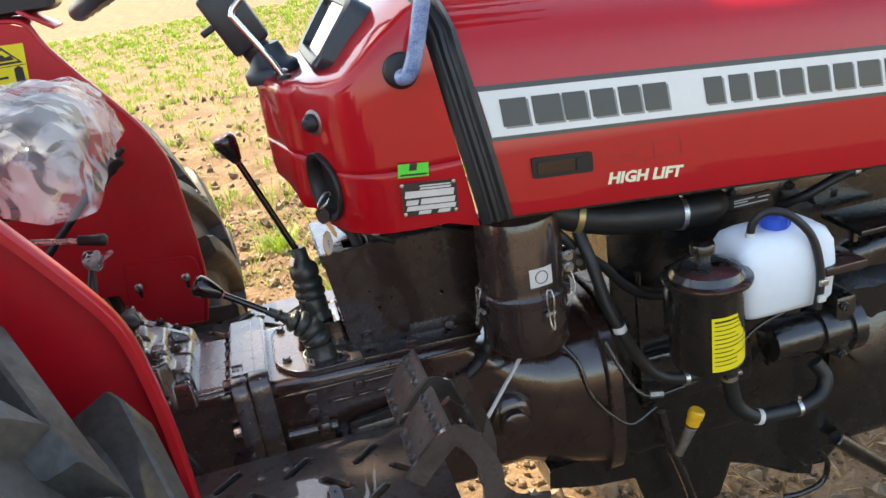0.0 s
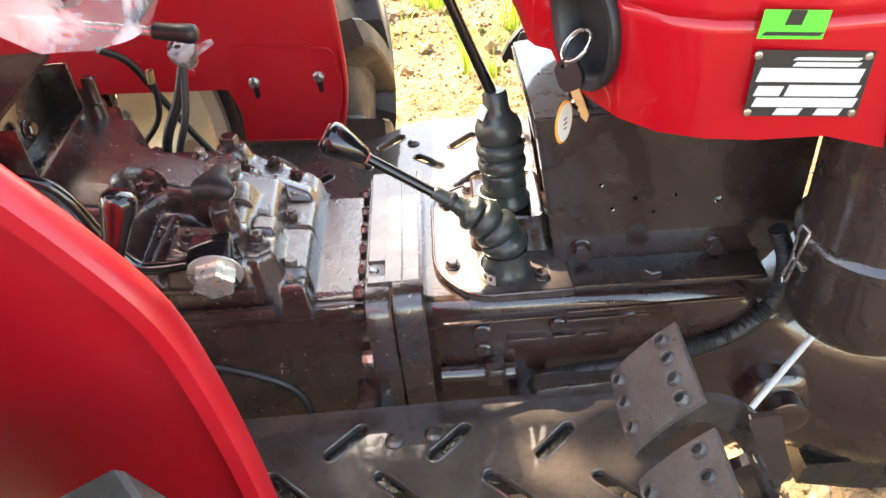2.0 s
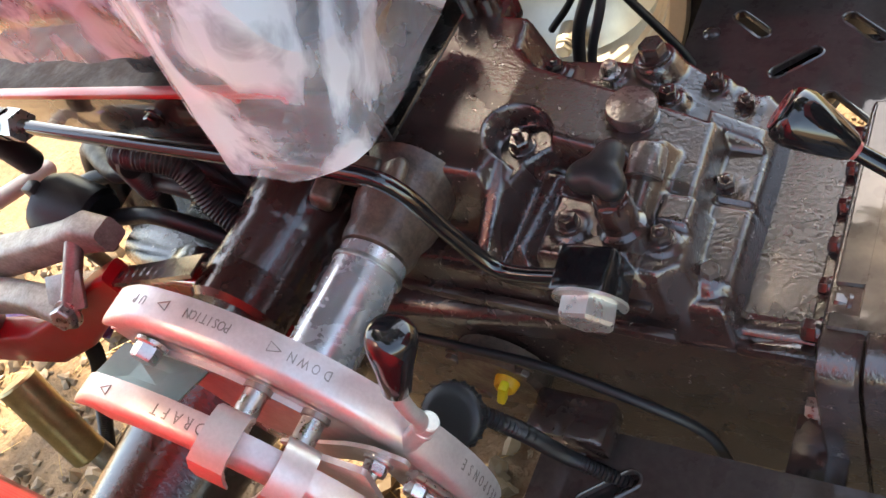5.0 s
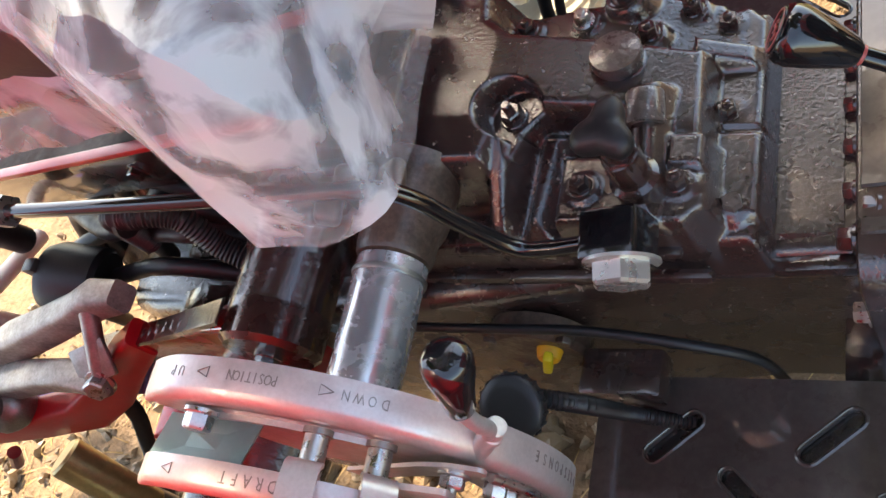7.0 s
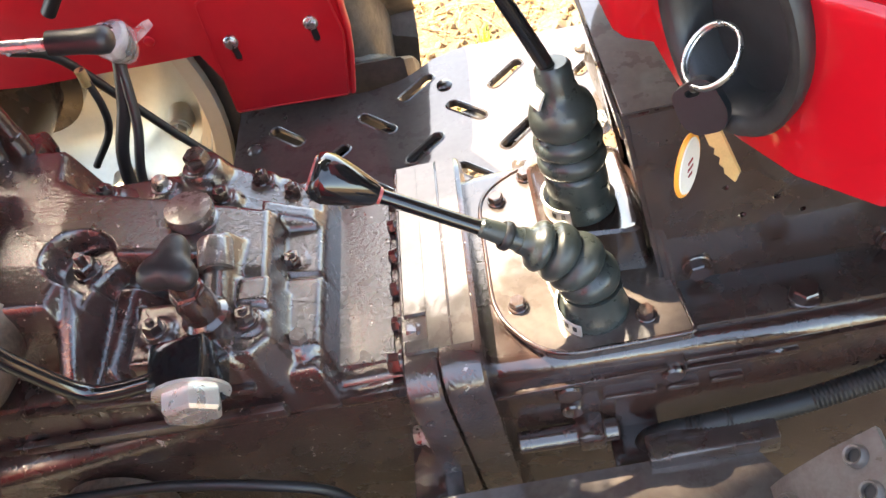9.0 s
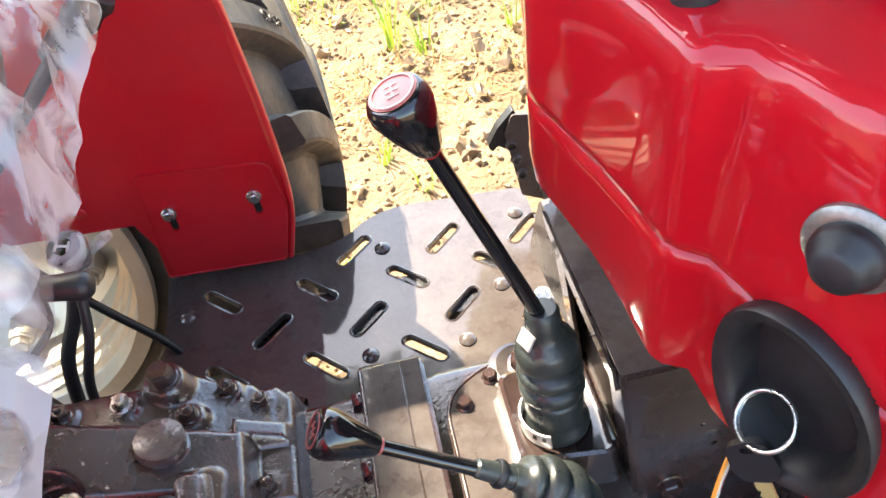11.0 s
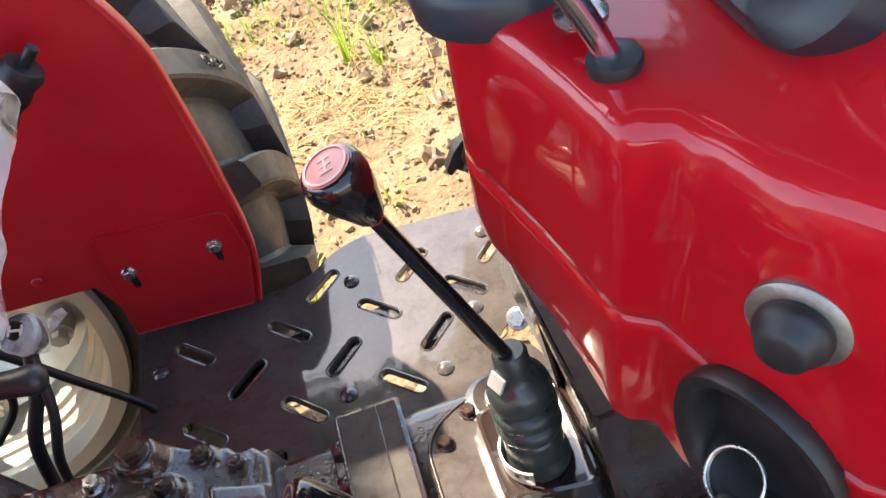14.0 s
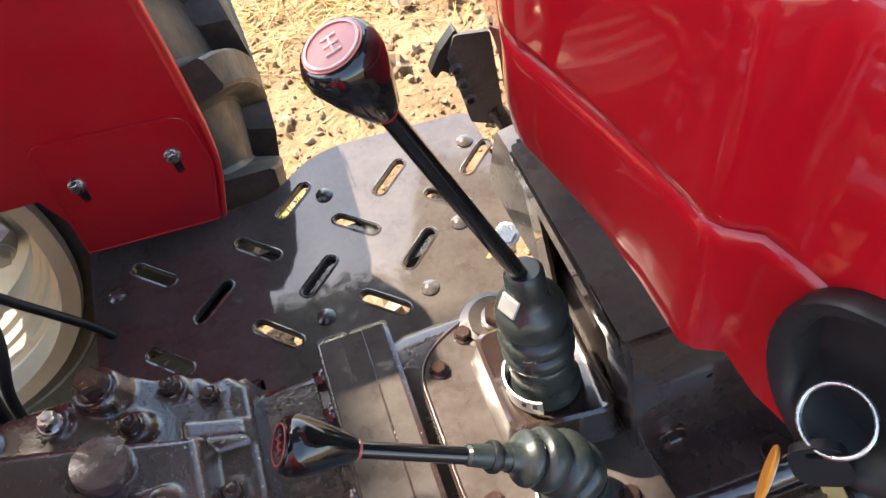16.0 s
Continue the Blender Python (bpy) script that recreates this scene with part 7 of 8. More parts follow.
# bracket with two bolts beside the cleaner
bk = part("cleaner_bracket", box(B(), (1.072, -0.235, 0.928), (0.050, 0.030, 0.050), None, 0.004), BROWNS, tractor, "brown air cleaner bracket")
for z in (0.943, 0.920):
    bolt(bk, (1.060, -0.251, z), (0, -1, 0), 0.014, 0.009, STEEL)
    bolt(bk, (1.082, -0.251, z + 0.004), (0, -1, 0), 0.010, 0.006, DULL)
part("bracket_wire", tube(B(), [(1.06, -0.262, 0.915), (1.062, -0.27, 0.885), (1.048, -0.272, 0.862), (1.038, -0.270, 0.850)], 0.0018, 8, 6), STEEL, bk, "", 60)
part("bracket_wire", tube(B(), [(1.075, -0.258, 0.915), (1.085, -0.265, 0.89), (1.10, -0.266, 0.885)], 0.0016, 8, 6), STEEL, bk, "", 60)
# hoses
part("loom_conduit", tube(B(), [(1.030, -0.235, 1.015), (1.045, -0.240, 0.990), (1.085, -0.242, 0.945), (1.134, -0.240, 0.898), (1.175, -0.238, 0.848), (1.225, -0.236, 0.812), (1.30, -0.23, 0.795)], 0.0100, 14, 8, ribs=0.0011), RUBBER, tractor, "black corrugated wiring conduit", 60)
h1 = part("coolant_hose", tube(B(), [(1.085, -0.245, 0.985), (1.095, -0.270, 0.935), (1.112, -0.290, 0.850), (1.132, -0.302, 0.792), (1.165, -0.305, 0.722), (1.205, -0.305, 0.672), (1.262, -0.302, 0.648), (1.30, -0.295, 0.645)], 0.0120, 16, 8), RUBBER, tractor, "black rubber coolant hose", 60)
part("hose_band", lathe(B(), [(0.0125, -0.007), (0.0132, -0.006), (0.0132, 0.006), (0.0125, 0.007)], (1.131, -0.302, 0.795), (0.25, -0.05, -1), 20, closed=False), PAPER, h1, "white paper hose band", 40)
clamp((1.262, -0.302, 0.648), (1, 0.1, -0.1), 0.0130, STEEL, h1)
h2 = part("lower_hose", tube(B(), [(1.352, -0.312, 0.650), (1.358, -0.313, 0.600), (1.372, -0.315, 0.555), (1.410, -0.318, 0.522), (1.460, -0.315, 0.512), (1.520, -0.312, 0.508), (1.570, -0.305, 0.520), (1.590, -0.295, 0.550), (1.575, -0.280, 0.585)], 0.0160, 18, 8), RUBBER, tractor, "thick black rubber hose", 60)
clamp((1.353, -0.312, 0.632), (0.06, 0, -1), 0.0168, STEEL, h2)
clamp((1.512, -0.313, 0.509), (1, 0, -0.06), 0.0168, STEEL, h2)
part("hose_band", lathe(B(), [(0.0165, -0.006), (0.0172, -0.005), (0.0172, 0.005), (0.0165, 0.006)], (1.416, -0.318, 0.519), (1, 0, -0.4), 20, closed=False), PAPER, h2, "white paper hose band", 40)
part("fuel_pipe", tube(B(), [(1.335, -0.33, 0.640), (1.350, -0.335, 0.690), (1.385, -0.338, 0.735), (1.440, -0.335, 0.755), (1.530, -0.325, 0.758)], 0.0048, 12, 8), ENGINE, tractor, "thin black fuel pipe", 60)
part("fuel_pipe", tube(B(), [(1.045, -0.19, 0.735), (1.075, -0.215, 0.690), (1.090, -0.235, 0.620), (1.130, -0.245, 0.562), (1.170, -0.25, 0.535), (1.225, -0.25, 0.560)], 0.0046, 12, 8), ENGINE, tractor, "thin steel brake pipe", 60)
part("fuel_pipe", tube(B(), [(1.135, -0.215, 0.72), (1.160, -0.24, 0.655), (1.185, -0.255, 0.610), (1.225, -0.26, 0.595), (1.32, -0.255, 0.600)], 0.0050, 12, 8), ENGINE, tractor, "thin steel fuel pipe", 60)
part("pipe_union", rod(B(), (1.205, -0.258, 0.600), (1.235, -0.260, 0.595), 0.009, None, 6, 0.001), DULL, tractor)
part("pipe_union", box(B(), (1.475, -0.332, 0.757), (0.035, 0.016, 0.016), None, 0.003), ENGINE, tractor)
# oil reservoir with filter can
FX, FY = 1.243, -0.415
can = part("oil_reservoir", lathe(B(), [(0.045, 0.0), (0.060, 0.003), (0.064, 0.010), (0.0645, 0.158), (0.0655, 0.162), (0.076, 0.164), (0.0775, 0.168), (0.0765, 0.172), (0.064, 0.174), (0.058, 0.186), (0.035, 0.192), (0, 0.193)], (FX, FY, 0.752), (0.02, 0, 1), 48), ENGINE, tractor, "black steering oil reservoir can", 35)
part("filler_neck", lathe(B(), [(0.014, 0), (0.014, 0.018), (0.021, 0.020), (0.022, 0.034), (0.020, 0.038), (0, 0.039)], (FX + 0.002, FY + 0.01, 0.942), (0, 0, 1), 24), ENGINE, can, "black filler cap")
part("top_fitting", lathe(B(), [(0.014, 0), (0.014, 0.016), (0.011, 0.018), (0, 0.018)], (FX + 0.045, FY - 0.02, 0.922), (0.3, -0.3, 1), 20), ENGINE, can)
rows = []
for k in range(13):
    a = radians(-112 + 6.6 * k)
    rows.append([(FX + 0.0652 * math.cos(a), FY + 0.0652 * math.sin(a), z) for z in (0.768, 0.80, 0.84, 0.872)])
yl = part("yellow_label", loft(B(), rows), YELLOW, can, "yellow instruction label with dark print bars", 60)
rb = random.Random(3)
for k in range(11):
    z = 0.866 - 0.0085 * k
    a0, a1 = -108, (-40 if k in (0, 1) or rb.random() < 0.5 else rb.uniform(-85, -55))
    rows = []
    n = 8
    for j in range(n + 1):
        a = radians(a0 + (a1 - a0) * j / n)
        rows.append([(FX + 0.0656 * math.cos(a), FY + 0.0656 * math.sin(a), zz) for zz in (z - (0.0035 if k == 0 else 0.0018), z)])
    part("print_bar", loft(B(), rows), STRIPEB, yl, "", 60)
part("outlet_pipe", rod(B(), (FX + 0.06, FY + 0.05, 0.76), (1.352, -0.313, 0.665), 0.011), ENGINE, can)
part("can_bracket", box(B(), (FX, FY + 0.075, 0.83), (0.06, 0.05, 0.12), None, 0.005), ENGINE, can)

# coolant bottle
def tank_row(z, gx_, gy_, r):
    return [(a, b, z) for a, b in round_outline([(1.312 - gx_, -0.425 - gy_), (1.505 + gx_, -0.425 - gy_), (1.505 + gx_, -0.300 + gy_), (1.312 - gx_, -0.300 + gy_)], r, 5)]


tk = part("coolant_bottle", loft(B(), [tank_row(0.808, -0.022, -0.022, 0.02), tank_row(0.812, -0.008, -0.008, 0.03), tank_row(0.825, 0.0, 0.0, 0.035), tank_row(0.885, 0.004, 0.002, 0.035), tank_row(0.930, 0.0, 0.0, 0.035), tank_row(0.950, -0.010, -0.010, 0.03), tank_row(0.960, -0.028, -0.025, 0.02), tank_row(0.963, -0.05, -0.04, 0.01)], close=True), WHITE, tractor, "milky white plastic coolant bottle", 50)
part("bottle_cap", lathe(B(), [(0.024, 0), (0.026, 0.003), (0.0255, 0.022), (0.023, 0.025), (0, 0.025)], (1.408, -0.372, 0.962), (0, 0, 1), 28), BLUE, tk, "bright blue screw cap", 30)
for k in range(14):
    a = 2 * math.pi * k / 14
    part("cap_rib", box(B(), (1.408 + 0.026 * math.cos(a), -0.372 + 0.026 * math.sin(a), 0.976), (0.003, 0.003, 0.018), pose(0, 0, 0, 0, 0, math.degrees(a)), 0.0008), BLUE, tk)
bt = part("breather_tube", tube(B(), [(1.350, -0.385, 0.955), (1.352, -0.390, 0.985), (1.372, -0.398, 1.005), (1.405, -0.412, 0.998), (1.438, -0.428, 0.960), (1.452, -0.436, 0.910), (1.455, -0.438, 0.860), (1.450, -0.438, 0.815)], 0.0075, 14, 8), RUBBER, tk, "black breather tube", 60)
part("tube_nipple", rod(B(), (1.350, -0.385, 0.950), (1.350, -0.386, 0.968), 0.009), PAPER, tk)
part("bottle_strap", box(B(), (1.512, -0.385, 0.878), (0.085, 0.10, 0.016), None, 0.002), BROWNS, tk, "brown steel bottle strap")
part("tube_clip", box(B(), (1.456, -0.446, 0.868), (0.018, 0.006, 0.012), None, 0.002), STEEL, tk)
part("tube_clip", box(B(), (1.453, -0.446, 0.838), (0.016, 0.006, 0.014), None, 0.002), PAPER, tk)
part("red_tag", box(B(), (1.565, -0.36, 0.845), (0.035, 0.02, 0.018), None, 0.004), DKRED, tractor, "small red plastic plug")
# steering pump and its drive housing
pm = part("steering_pump", lathe(B(), [(0.030, 0.0), (0.040, 0.004), (0.042, 0.02), (0.042, 0.105), (0.050, 0.108), (0.052, 0.125), (0.050, 0.165), (0.058, 0.168), (0.058, 0.195), (0.0, 0.197)], (1.455, -0.285, 0.665), (1, 0, 0), 32), ENGINE, tractor, "black steering pump", 30)
part("pump_housing", box(B(), (1.61, -0.28, 0.68), (0.05, 0.09, 0.14), None, 0.012), ENGINE, pm)
for z in (0.73, 0.62):
    bolt(pm, (1.60, -0.328, z), (0, -1, 0), 0.014, 0.008, ENGINE)
part("front_support", loft(B(), [[(x, C + a, b) for a, b in round_outline([(-w, z0), (w, z0), (w, z1), (-w, z1)], 0.03, 3)] for x, w, z0, z1 in ((1.55, 0.15, 0.30, 0.72), (1.62, 0.19, 0.245, 0.76), (1.66, 0.19, 0.24, 0.78), (1.70, 0.20, 0.30, 0.80), (1.95, 0.20, 0.30, 0.82), (2.06, 0.17, 0.32, 0.80))], close=True), ENGINE, engine, "black cast front support", 40)
part("timing_cover", loft(B(), [[(1.64, -0.16, 0.42), (1.64, -0.24, 0.48), (1.64, -0.25, 0.72), (1.64, -0.16, 0.80)], [(1.72, -0.16, 0.42), (1.72, -0.26, 0.48), (1.72, -0.27, 0.72), (1.72, -0.16, 0.80)], [(2.0, -0.12, 0.42), (2.0, -0.24, 0.48), (2.0, -0.24, 0.72), (2.0, -0.12, 0.80)]], close=True), ENGINE, engine, "black timing cover")
# dipstick tube with yellow cap
ds = part("dipstick_tube", rod(B(), (1.262, -0.322, 0.545), (1.236, -0.315, 0.480), 0.012, 0.008, 16, 0.001), DULL, tractor, "grey oil filler tube")
part("dipstick_cap", lathe(B(), [(0.010, 0), (0.014, 0.003), (0.014, 0.018), (0.016, 0.020), (0.016, 0.034), (0.013, 0.038), (0, 0.038)], (1.263, -0.322, 0.548), (0.35, -0.1, 1), 24), AMBER, ds, "yellow plastic oil cap")
part("dark_strap", tube(B(), [(1.225, -0.27, 0.56), (1.235, -0.285, 0.48), (1.26, -0.29, 0.40), (1.29, -0.28, 0.30), (1.32, -0.27, 0.2)], 0.010, 10, 8), ENGINE, tractor, "black strap pipe", 60)
# front axle drag rod
part("drag_rod", rod(B(), (1.66, -0.25, 0.345), (1.86, -0.26, 0.165), 0.019, 0.019, 20, 0.003), ENGINE, tractor, "black axle steering rod")
part("axle_pipe", tube(B(), [(1.64, -0.22, 0.30), (1.668, -0.22, 0.25), (1.655, -0.22, 0.20), (1.60, -0.22, 0.185), (1.56, -0.21, 0.18)], 0.007, 10, 6), ENGINE, tractor, "thin black pipe", 60)
# upper harness in front
part("upper_cable", tube(B(), [(1.52, -0.20, 0.915), (1.56, -0.25, 0.95), (1.63, -0.27, 0.985), (1.72, -0.26, 0.99), (1.85, -0.25, 0.985)], 0.010, 12, 8, ribs=0.001), RUBBER, tractor, "black wiring harness", 60)
part("cable_clip", lathe(B(), [(0.0105, -0.006), (0.012, -0.005), (0.012, 0.005), (0.0105, 0.006)], (1.655, -0.270, 0.988), (1, 0, 0), 16, closed=False), STEEL, tractor)
part("radiator_tray", box(B(), (1.70, -0.28, 0.885), (0.16, 0.12, 0.012), None, 0.003), ENGINE, tractor, "black tray")
part("chrome_pulley", lathe(B(), [(0.06, 0), (0.066, 0.004), (0.06, 0.012), (0.066, 0.02), (0.05, 0.024), (0, 0.024)], (1.72, -0.255, 0.60), (0, -1, 0.3), 28), ENGINE, tractor, "dark steel pulley")

# console far side: rod and clutch pedal
part("white_rod", rod(B(), (0.990, -0.170, 0.735), (0.845, -0.262, 0.625), 0.0042), PAPER, tractor, "thin pale brake pull rod")

# ---- brake pedals ----
WORN2 = material("worn_pedal_paint", (0.055, 0.036, 0.030), 0.38, coat=0.25, base2=(0.13, 0.115, 0.105), scale=26, bump=0.25, bscale=120, rvar=0.12, spread=0.22)


def pedal(y0, y1, label):
    """A bent tread plate with raised punched collars, on its arm."""
    g = group_part("brake_pedal", tractor, label)
    prof = smooth_path([(0.675, 0, 0.790), (0.681, 0, 0.802), (0.693, 0, 0.818), (0.712, 0, 0.840), (0.737, 0, 0.863)], 4)
    rows = []
    for f in (0.0, 0.04, 0.5, 0.96, 1.0):
        y = y0 + (y1 - y0) * f
        crown_ = 0.003 * math.sin(math.pi * f)
        rows.append([(p.x - crown_ * 0.7, y, p.z + crown_ * 0.7) for p in prof] + [(p.x + 0.004, y, p.z - 0.005) for p in reversed(prof)])
    plate = part("tread_plate", loft(B(), rows, close=True), WORN2, g, "worn brown tread plate", 40)
    for f, pos in [(0.12 + 0.25 * q, 0.86) for q in range(4)] + [(0.2 + 0.3 * q, 0.28) for q in range(3)]:
        idx = pos * (len(prof) - 1)
        p, q_ = prof[int(idx)], prof[min(int(idx) + 1, len(prof) - 1)]
        d = (q_ - p).normalized()
        nrm = Vector((-d.z, 0, d.x))
        at = p.lerp(q_, idx - int(idx)) + Vector((0, y0 + (y1 - y0) * f, 0)) + nrm * 0.001
        part("punched_collar", lathe(B(), [(0.0085, 0.0), (0.0078, 0.004), (0.0066, 0.0062), (0.0052, 0.0055), (0.0048, 0.001), (0, 0.0)], at, nrm, 16), WORN2, plate, "", 50)
        part("collar_hole", lathe(B(), [(0.0047, 0.0), (0.0047, 0.0022), (0, 0.0024)], at, nrm, 12), MATT, plate, "", 50)
    return g


def flat_arm(path, wid, y, thick):
    sp = smooth_path([Vector((x, 0, z)) for x, z in path], 6)
    rows = []
    for i_, p in enumerate(sp):
        d = (sp[min(i_ + 1, len(sp) - 1)] - sp[max(i_ - 1, 0)]).normalized()
        nn = Vector((-d.z, 0, d.x)) * (wid / 2)
        rows.append([(p.x + nn.x, y, p.z + nn.z), (p.x + nn.x, y + thick, p.z + nn.z), (p.x - nn.x, y + thick, p.z - nn.z), (p.x - nn.x, y, p.z - nn.z)])
    return loft(B(), rows, close=True)


pa = pedal(-0.408, -0.306, "brake pedal with worn studded tread")
pb = pedal(-0.552, -0.440, "brake pedal with worn studded tread")
part("pedal_arm", flat_arm([(0.672, 0.785), (0.700, 0.815), (0.738, 0.846), (0.768, 0.825), (0.790, 0.765), (0.785, 0.700), (0.765, 0.645), (0.80, 0.575), (0.90, 0.54)], 0.034, -0.566, 0.008), PLATE, pb, "curved brown flat steel pedal arm", 40)
part("pedal_arm", flat_arm([(0.700, 0.800), (0.738, 0.830), (0.775, 0.815), (0.812, 0.760), (0.826, 0.690), (0.82, 0.62), (0.86, 0.55), (0.93, 0.53)], 0.034, -0.395, 0.008), PLATE, pa, "curved brown flat steel pedal arm", 40)
lk = part("pedal_lock", prism(B(), round_outline([(0.770, 0.858), (0.800, 0.862), (0.812, 0.815), (0.826, 0.775), (0.812, 0.735), (0.790, 0.740), (0.798, 0.785), (0.785, 0.820)], 0.006), (0, -0.425, 0), (1, 0, 0), (0, 0, 1), (0, -1, 0), 0.006), BROWNS, tractor, "brown pedal lock plate", 30)
part("lock_bar", flat_arm([(0.752, 0.842), (0.770, 0.815), (0.786, 0.780), (0.790, 0.750)], 0.022, -0.470, 0.012), BROWNS, lk, "", 30)
part("lock_bar", flat_arm([(0.755, 0.835), (0.775, 0.800), (0.792, 0.760)], 0.020, -0.525, 0.010), BROWNS, lk, "", 30)
part("lock_pin", rod(B(), (0.786, -0.43, 0.800), (0.786, -0.54, 0.800), 0.007, None, 14, 0.001), BROWNS, lk)
# pedal latch bar standing on the near footplate
lb = part("latch_bar", prism(B(), round_outline([(-0.010, -0.004), (0.010, -0.004), (0.010, 0.070), (-0.010, 0.070)], [0.002, 0.002, 0.009, 0.009]), (0.560, -0.462, P), (0.97, -0.22, 0.05), (-0.12, 0.75, 0.62), (0.1, -0.62, 0.75), 0.005,
              [[(0.003 * math.cos(2 * math.pi * k / 10), c + 0.003 * math.sin(2 * math.pi * k / 10)) for k in range(10)] for c in (0.022, 0.040, 0.058)]), BROWNS, tractor, "brown drilled latch bar on the footplate", 30)
# clutch pedal on the far side
cp2 = part("clutch_pedal", prism(B(), round_outline([(0.649, 0.841), (0.660, 0.871), (0.704, 0.862), (0.716, 0.701), (0.669, 0.726)], 0.005), (0, 0.400, 0), (1, 0, 0), (0, 0, 1), (0, 1, 0), 0.005), WORN2, tractor, "worn brown clutch pedal with punched collars", 30)
for hx, hz in ((0.657, 0.822), (0.663, 0.796), (0.670, 0.768)):
    part("punched_collar", lathe(B(), [(0.0085, 0.0), (0.0078, 0.004), (0.0066, 0.0062), (0.0052, 0.0055), (0.0048, 0.001), (0, 0.0)], (hx, 0.400, hz), (0, -1, 0), 16), WORN2, cp2, "", 50)
part("pedal_edge", prism(B(), round_outline([(0.626, 0.823), (0.640, 0.850), (0.663, 0.876), (0.669, 0.862), (0.660, 0.832), (0.651, 0.812), (0.640, 0.822), (0.632, 0.812)], 0.004), (0, 0.418, 0), (1, 0, 0), (0, 0, 1), (0, -1, 0), 0.014), MATT, cp2, "black curved pedal edge", 30)
part("pedal_stem", tube(B(), [(0.700, 0.410, 0.735), (0.74, 0.40, 0.66), (0.80, 0.38, 0.58), (0.90, 0.33, 0.53)], 0.014, 12, 6), BROWNS, cp2, "brown pedal stem", 60)
bolt(FOOT_FAR, (0.655, 0.243, 0.68), (-0.3, -0.5, 0.8), 0.022, 0.016, STEEL, name="stop_bolt", label="zinc stop bolt")

# ---- seat ----
seat = group_part("seat", tractor, "black driver's seat on a brown steel base")
def srow(z, g, r):
    return [(a, b, z) for a, b in round_outline([(-0.34 - g, -0.240 - g), (0.250 + g, -0.240 - g), (0.250 + g, 0.125 + g), (-0.34 - g, 0.125 + g)], r, 5)]


part("cushion", loft(B(), [srow(1.225, -0.03, 0.05), srow(1.235, -0.006, 0.06), srow(1.27, 0.004, 0.06), srow(1.32, 0.0, 0.06), srow(1.345, -0.018, 0.06), srow(1.356, -0.05, 0.05), srow(1.350, -0.09, 0.03)], close=True), CUSHION, seat, "black vinyl seat cushion", 50)
for k in range(5):
    part("cushion_rib", tube(B(), [(-0.16 + 0.085 * k, y, 1.352 - 0.02 * ((y + 0.03) / 0.2) ** 2) for y in (-0.2, -0.13, -0.05, 0.02, 0.08)], 0.016, 10, 4), CUSHION, seat, "", 60)
part("seat_pan", box(B(), (-0.05, -0.05, 1.212), (0.54, 0.32, 0.020), None, 0.008), ENGINE, seat, "black seat pan")
part("seat_post", box(B(), (-0.15, C, 1.13), (0.20, 0.14, 0.16), None, 0.01), ENGINE, seat, "black seat suspension box")
# base tray and front channel
part("base_tray", prism(B(), round_outline([(-0.66, -0.115), (0.030, -0.115), (0.030, 0.085), (-0.66, 0.085)], 0.008), (0, 0, 1.040), (1, 0, 0), (0, 1, 0), (0, 0, 1), 0.006, [slot_outline(x, y, 0.03, 0.010, radians(20)) for x, y in ((-0.03, -0.05), (-0.08, -0.075), (-0.15, -0.03), (-0.16, -0.085))]), TRAYM, seat, "dusty brown slotted seat base tray", 30)
part("tray_side", box(B(), (-0.315, -0.118, 1.010), (0.69, 0.006, 0.066), None, 0.002), BROWNS, seat, "brown tray side", 30)
for x in (-0.03, -0.13, -0.24):
    bolt(seat, (x, -0.121, 1.012), (0, -1, 0), 0.016, 0.010, BROWN)
for x in (-0.02, -0.085):
    part("red_rivet", lathe(B(), [(0.005, 0), (0.004, 0.003), (0, 0.004)], (x, -0.122, 1.040), (0, -1, 0), 12), RED2, seat)
ch = B()
box(ch, (0.040, -0.030, 0.978), (0.040, 0.165, 0.005), None, 0.001)
box(ch, (0.0215, -0.030, 1.010), (0.004, 0.165, 0.066), None, 0.001)
box(ch, (0.040, -0.112, 1.010), (0.040, 0.004, 0.066), None, 0.001)
box(ch, (0.040, 0.052, 1.010), (0.040, 0.004, 0.066), None, 0.001)
part("front_channel", ch, ENGINE, seat, "black pressed steel channel", 30)
bolt(seat, (0.035, -0.050, 1.010), (1, 0, 0), 0.016, 0.010, BROWN)
# gloss tube rail under the seat
part("seat_rail", box(B(), (-0.33, -0.125, 1.052), (0.66, 0.014, 0.008), None, 0.003), RED2, seat, "red painted seat rail")

# ---- polythene cover over the seat ----
rc = random.Random(11)


LEVELS = ((0.05, 1.372, 0.004), (0.35, 1.376, 0.006), (0.62, 1.374, 0.008), (0.82, 1.366, 0.010), (0.93, 1.352, 0.010), (0.985, 1.330, 0.012), (1.0, 1.300, 0.013), (1.01, 1.272, 0.011), (1.02, 1.246, 0.009))
cx, cy = 0.0, -0.06
outl = round_outline([(-0.42, -0.268), (0.302, -0.268), (0.300, 0.160), (-0.42, 0.160)], 0.04, 8)
dense = []
for k in range(len(outl)):
    p0, p1 = Vector(outl[k - 1][:2]), Vector(outl[k][:2])
    steps = max(1, int((p1 - p0).length / 0.0085))
    dense += [tuple(p0.lerp(p1, q / steps)) for q in range(steps)]
outl = dense


def ridge(v, k):
    """Sharp creases."""
    return 1 - 2 * abs(noise.noise(v * k)) ** 0.7


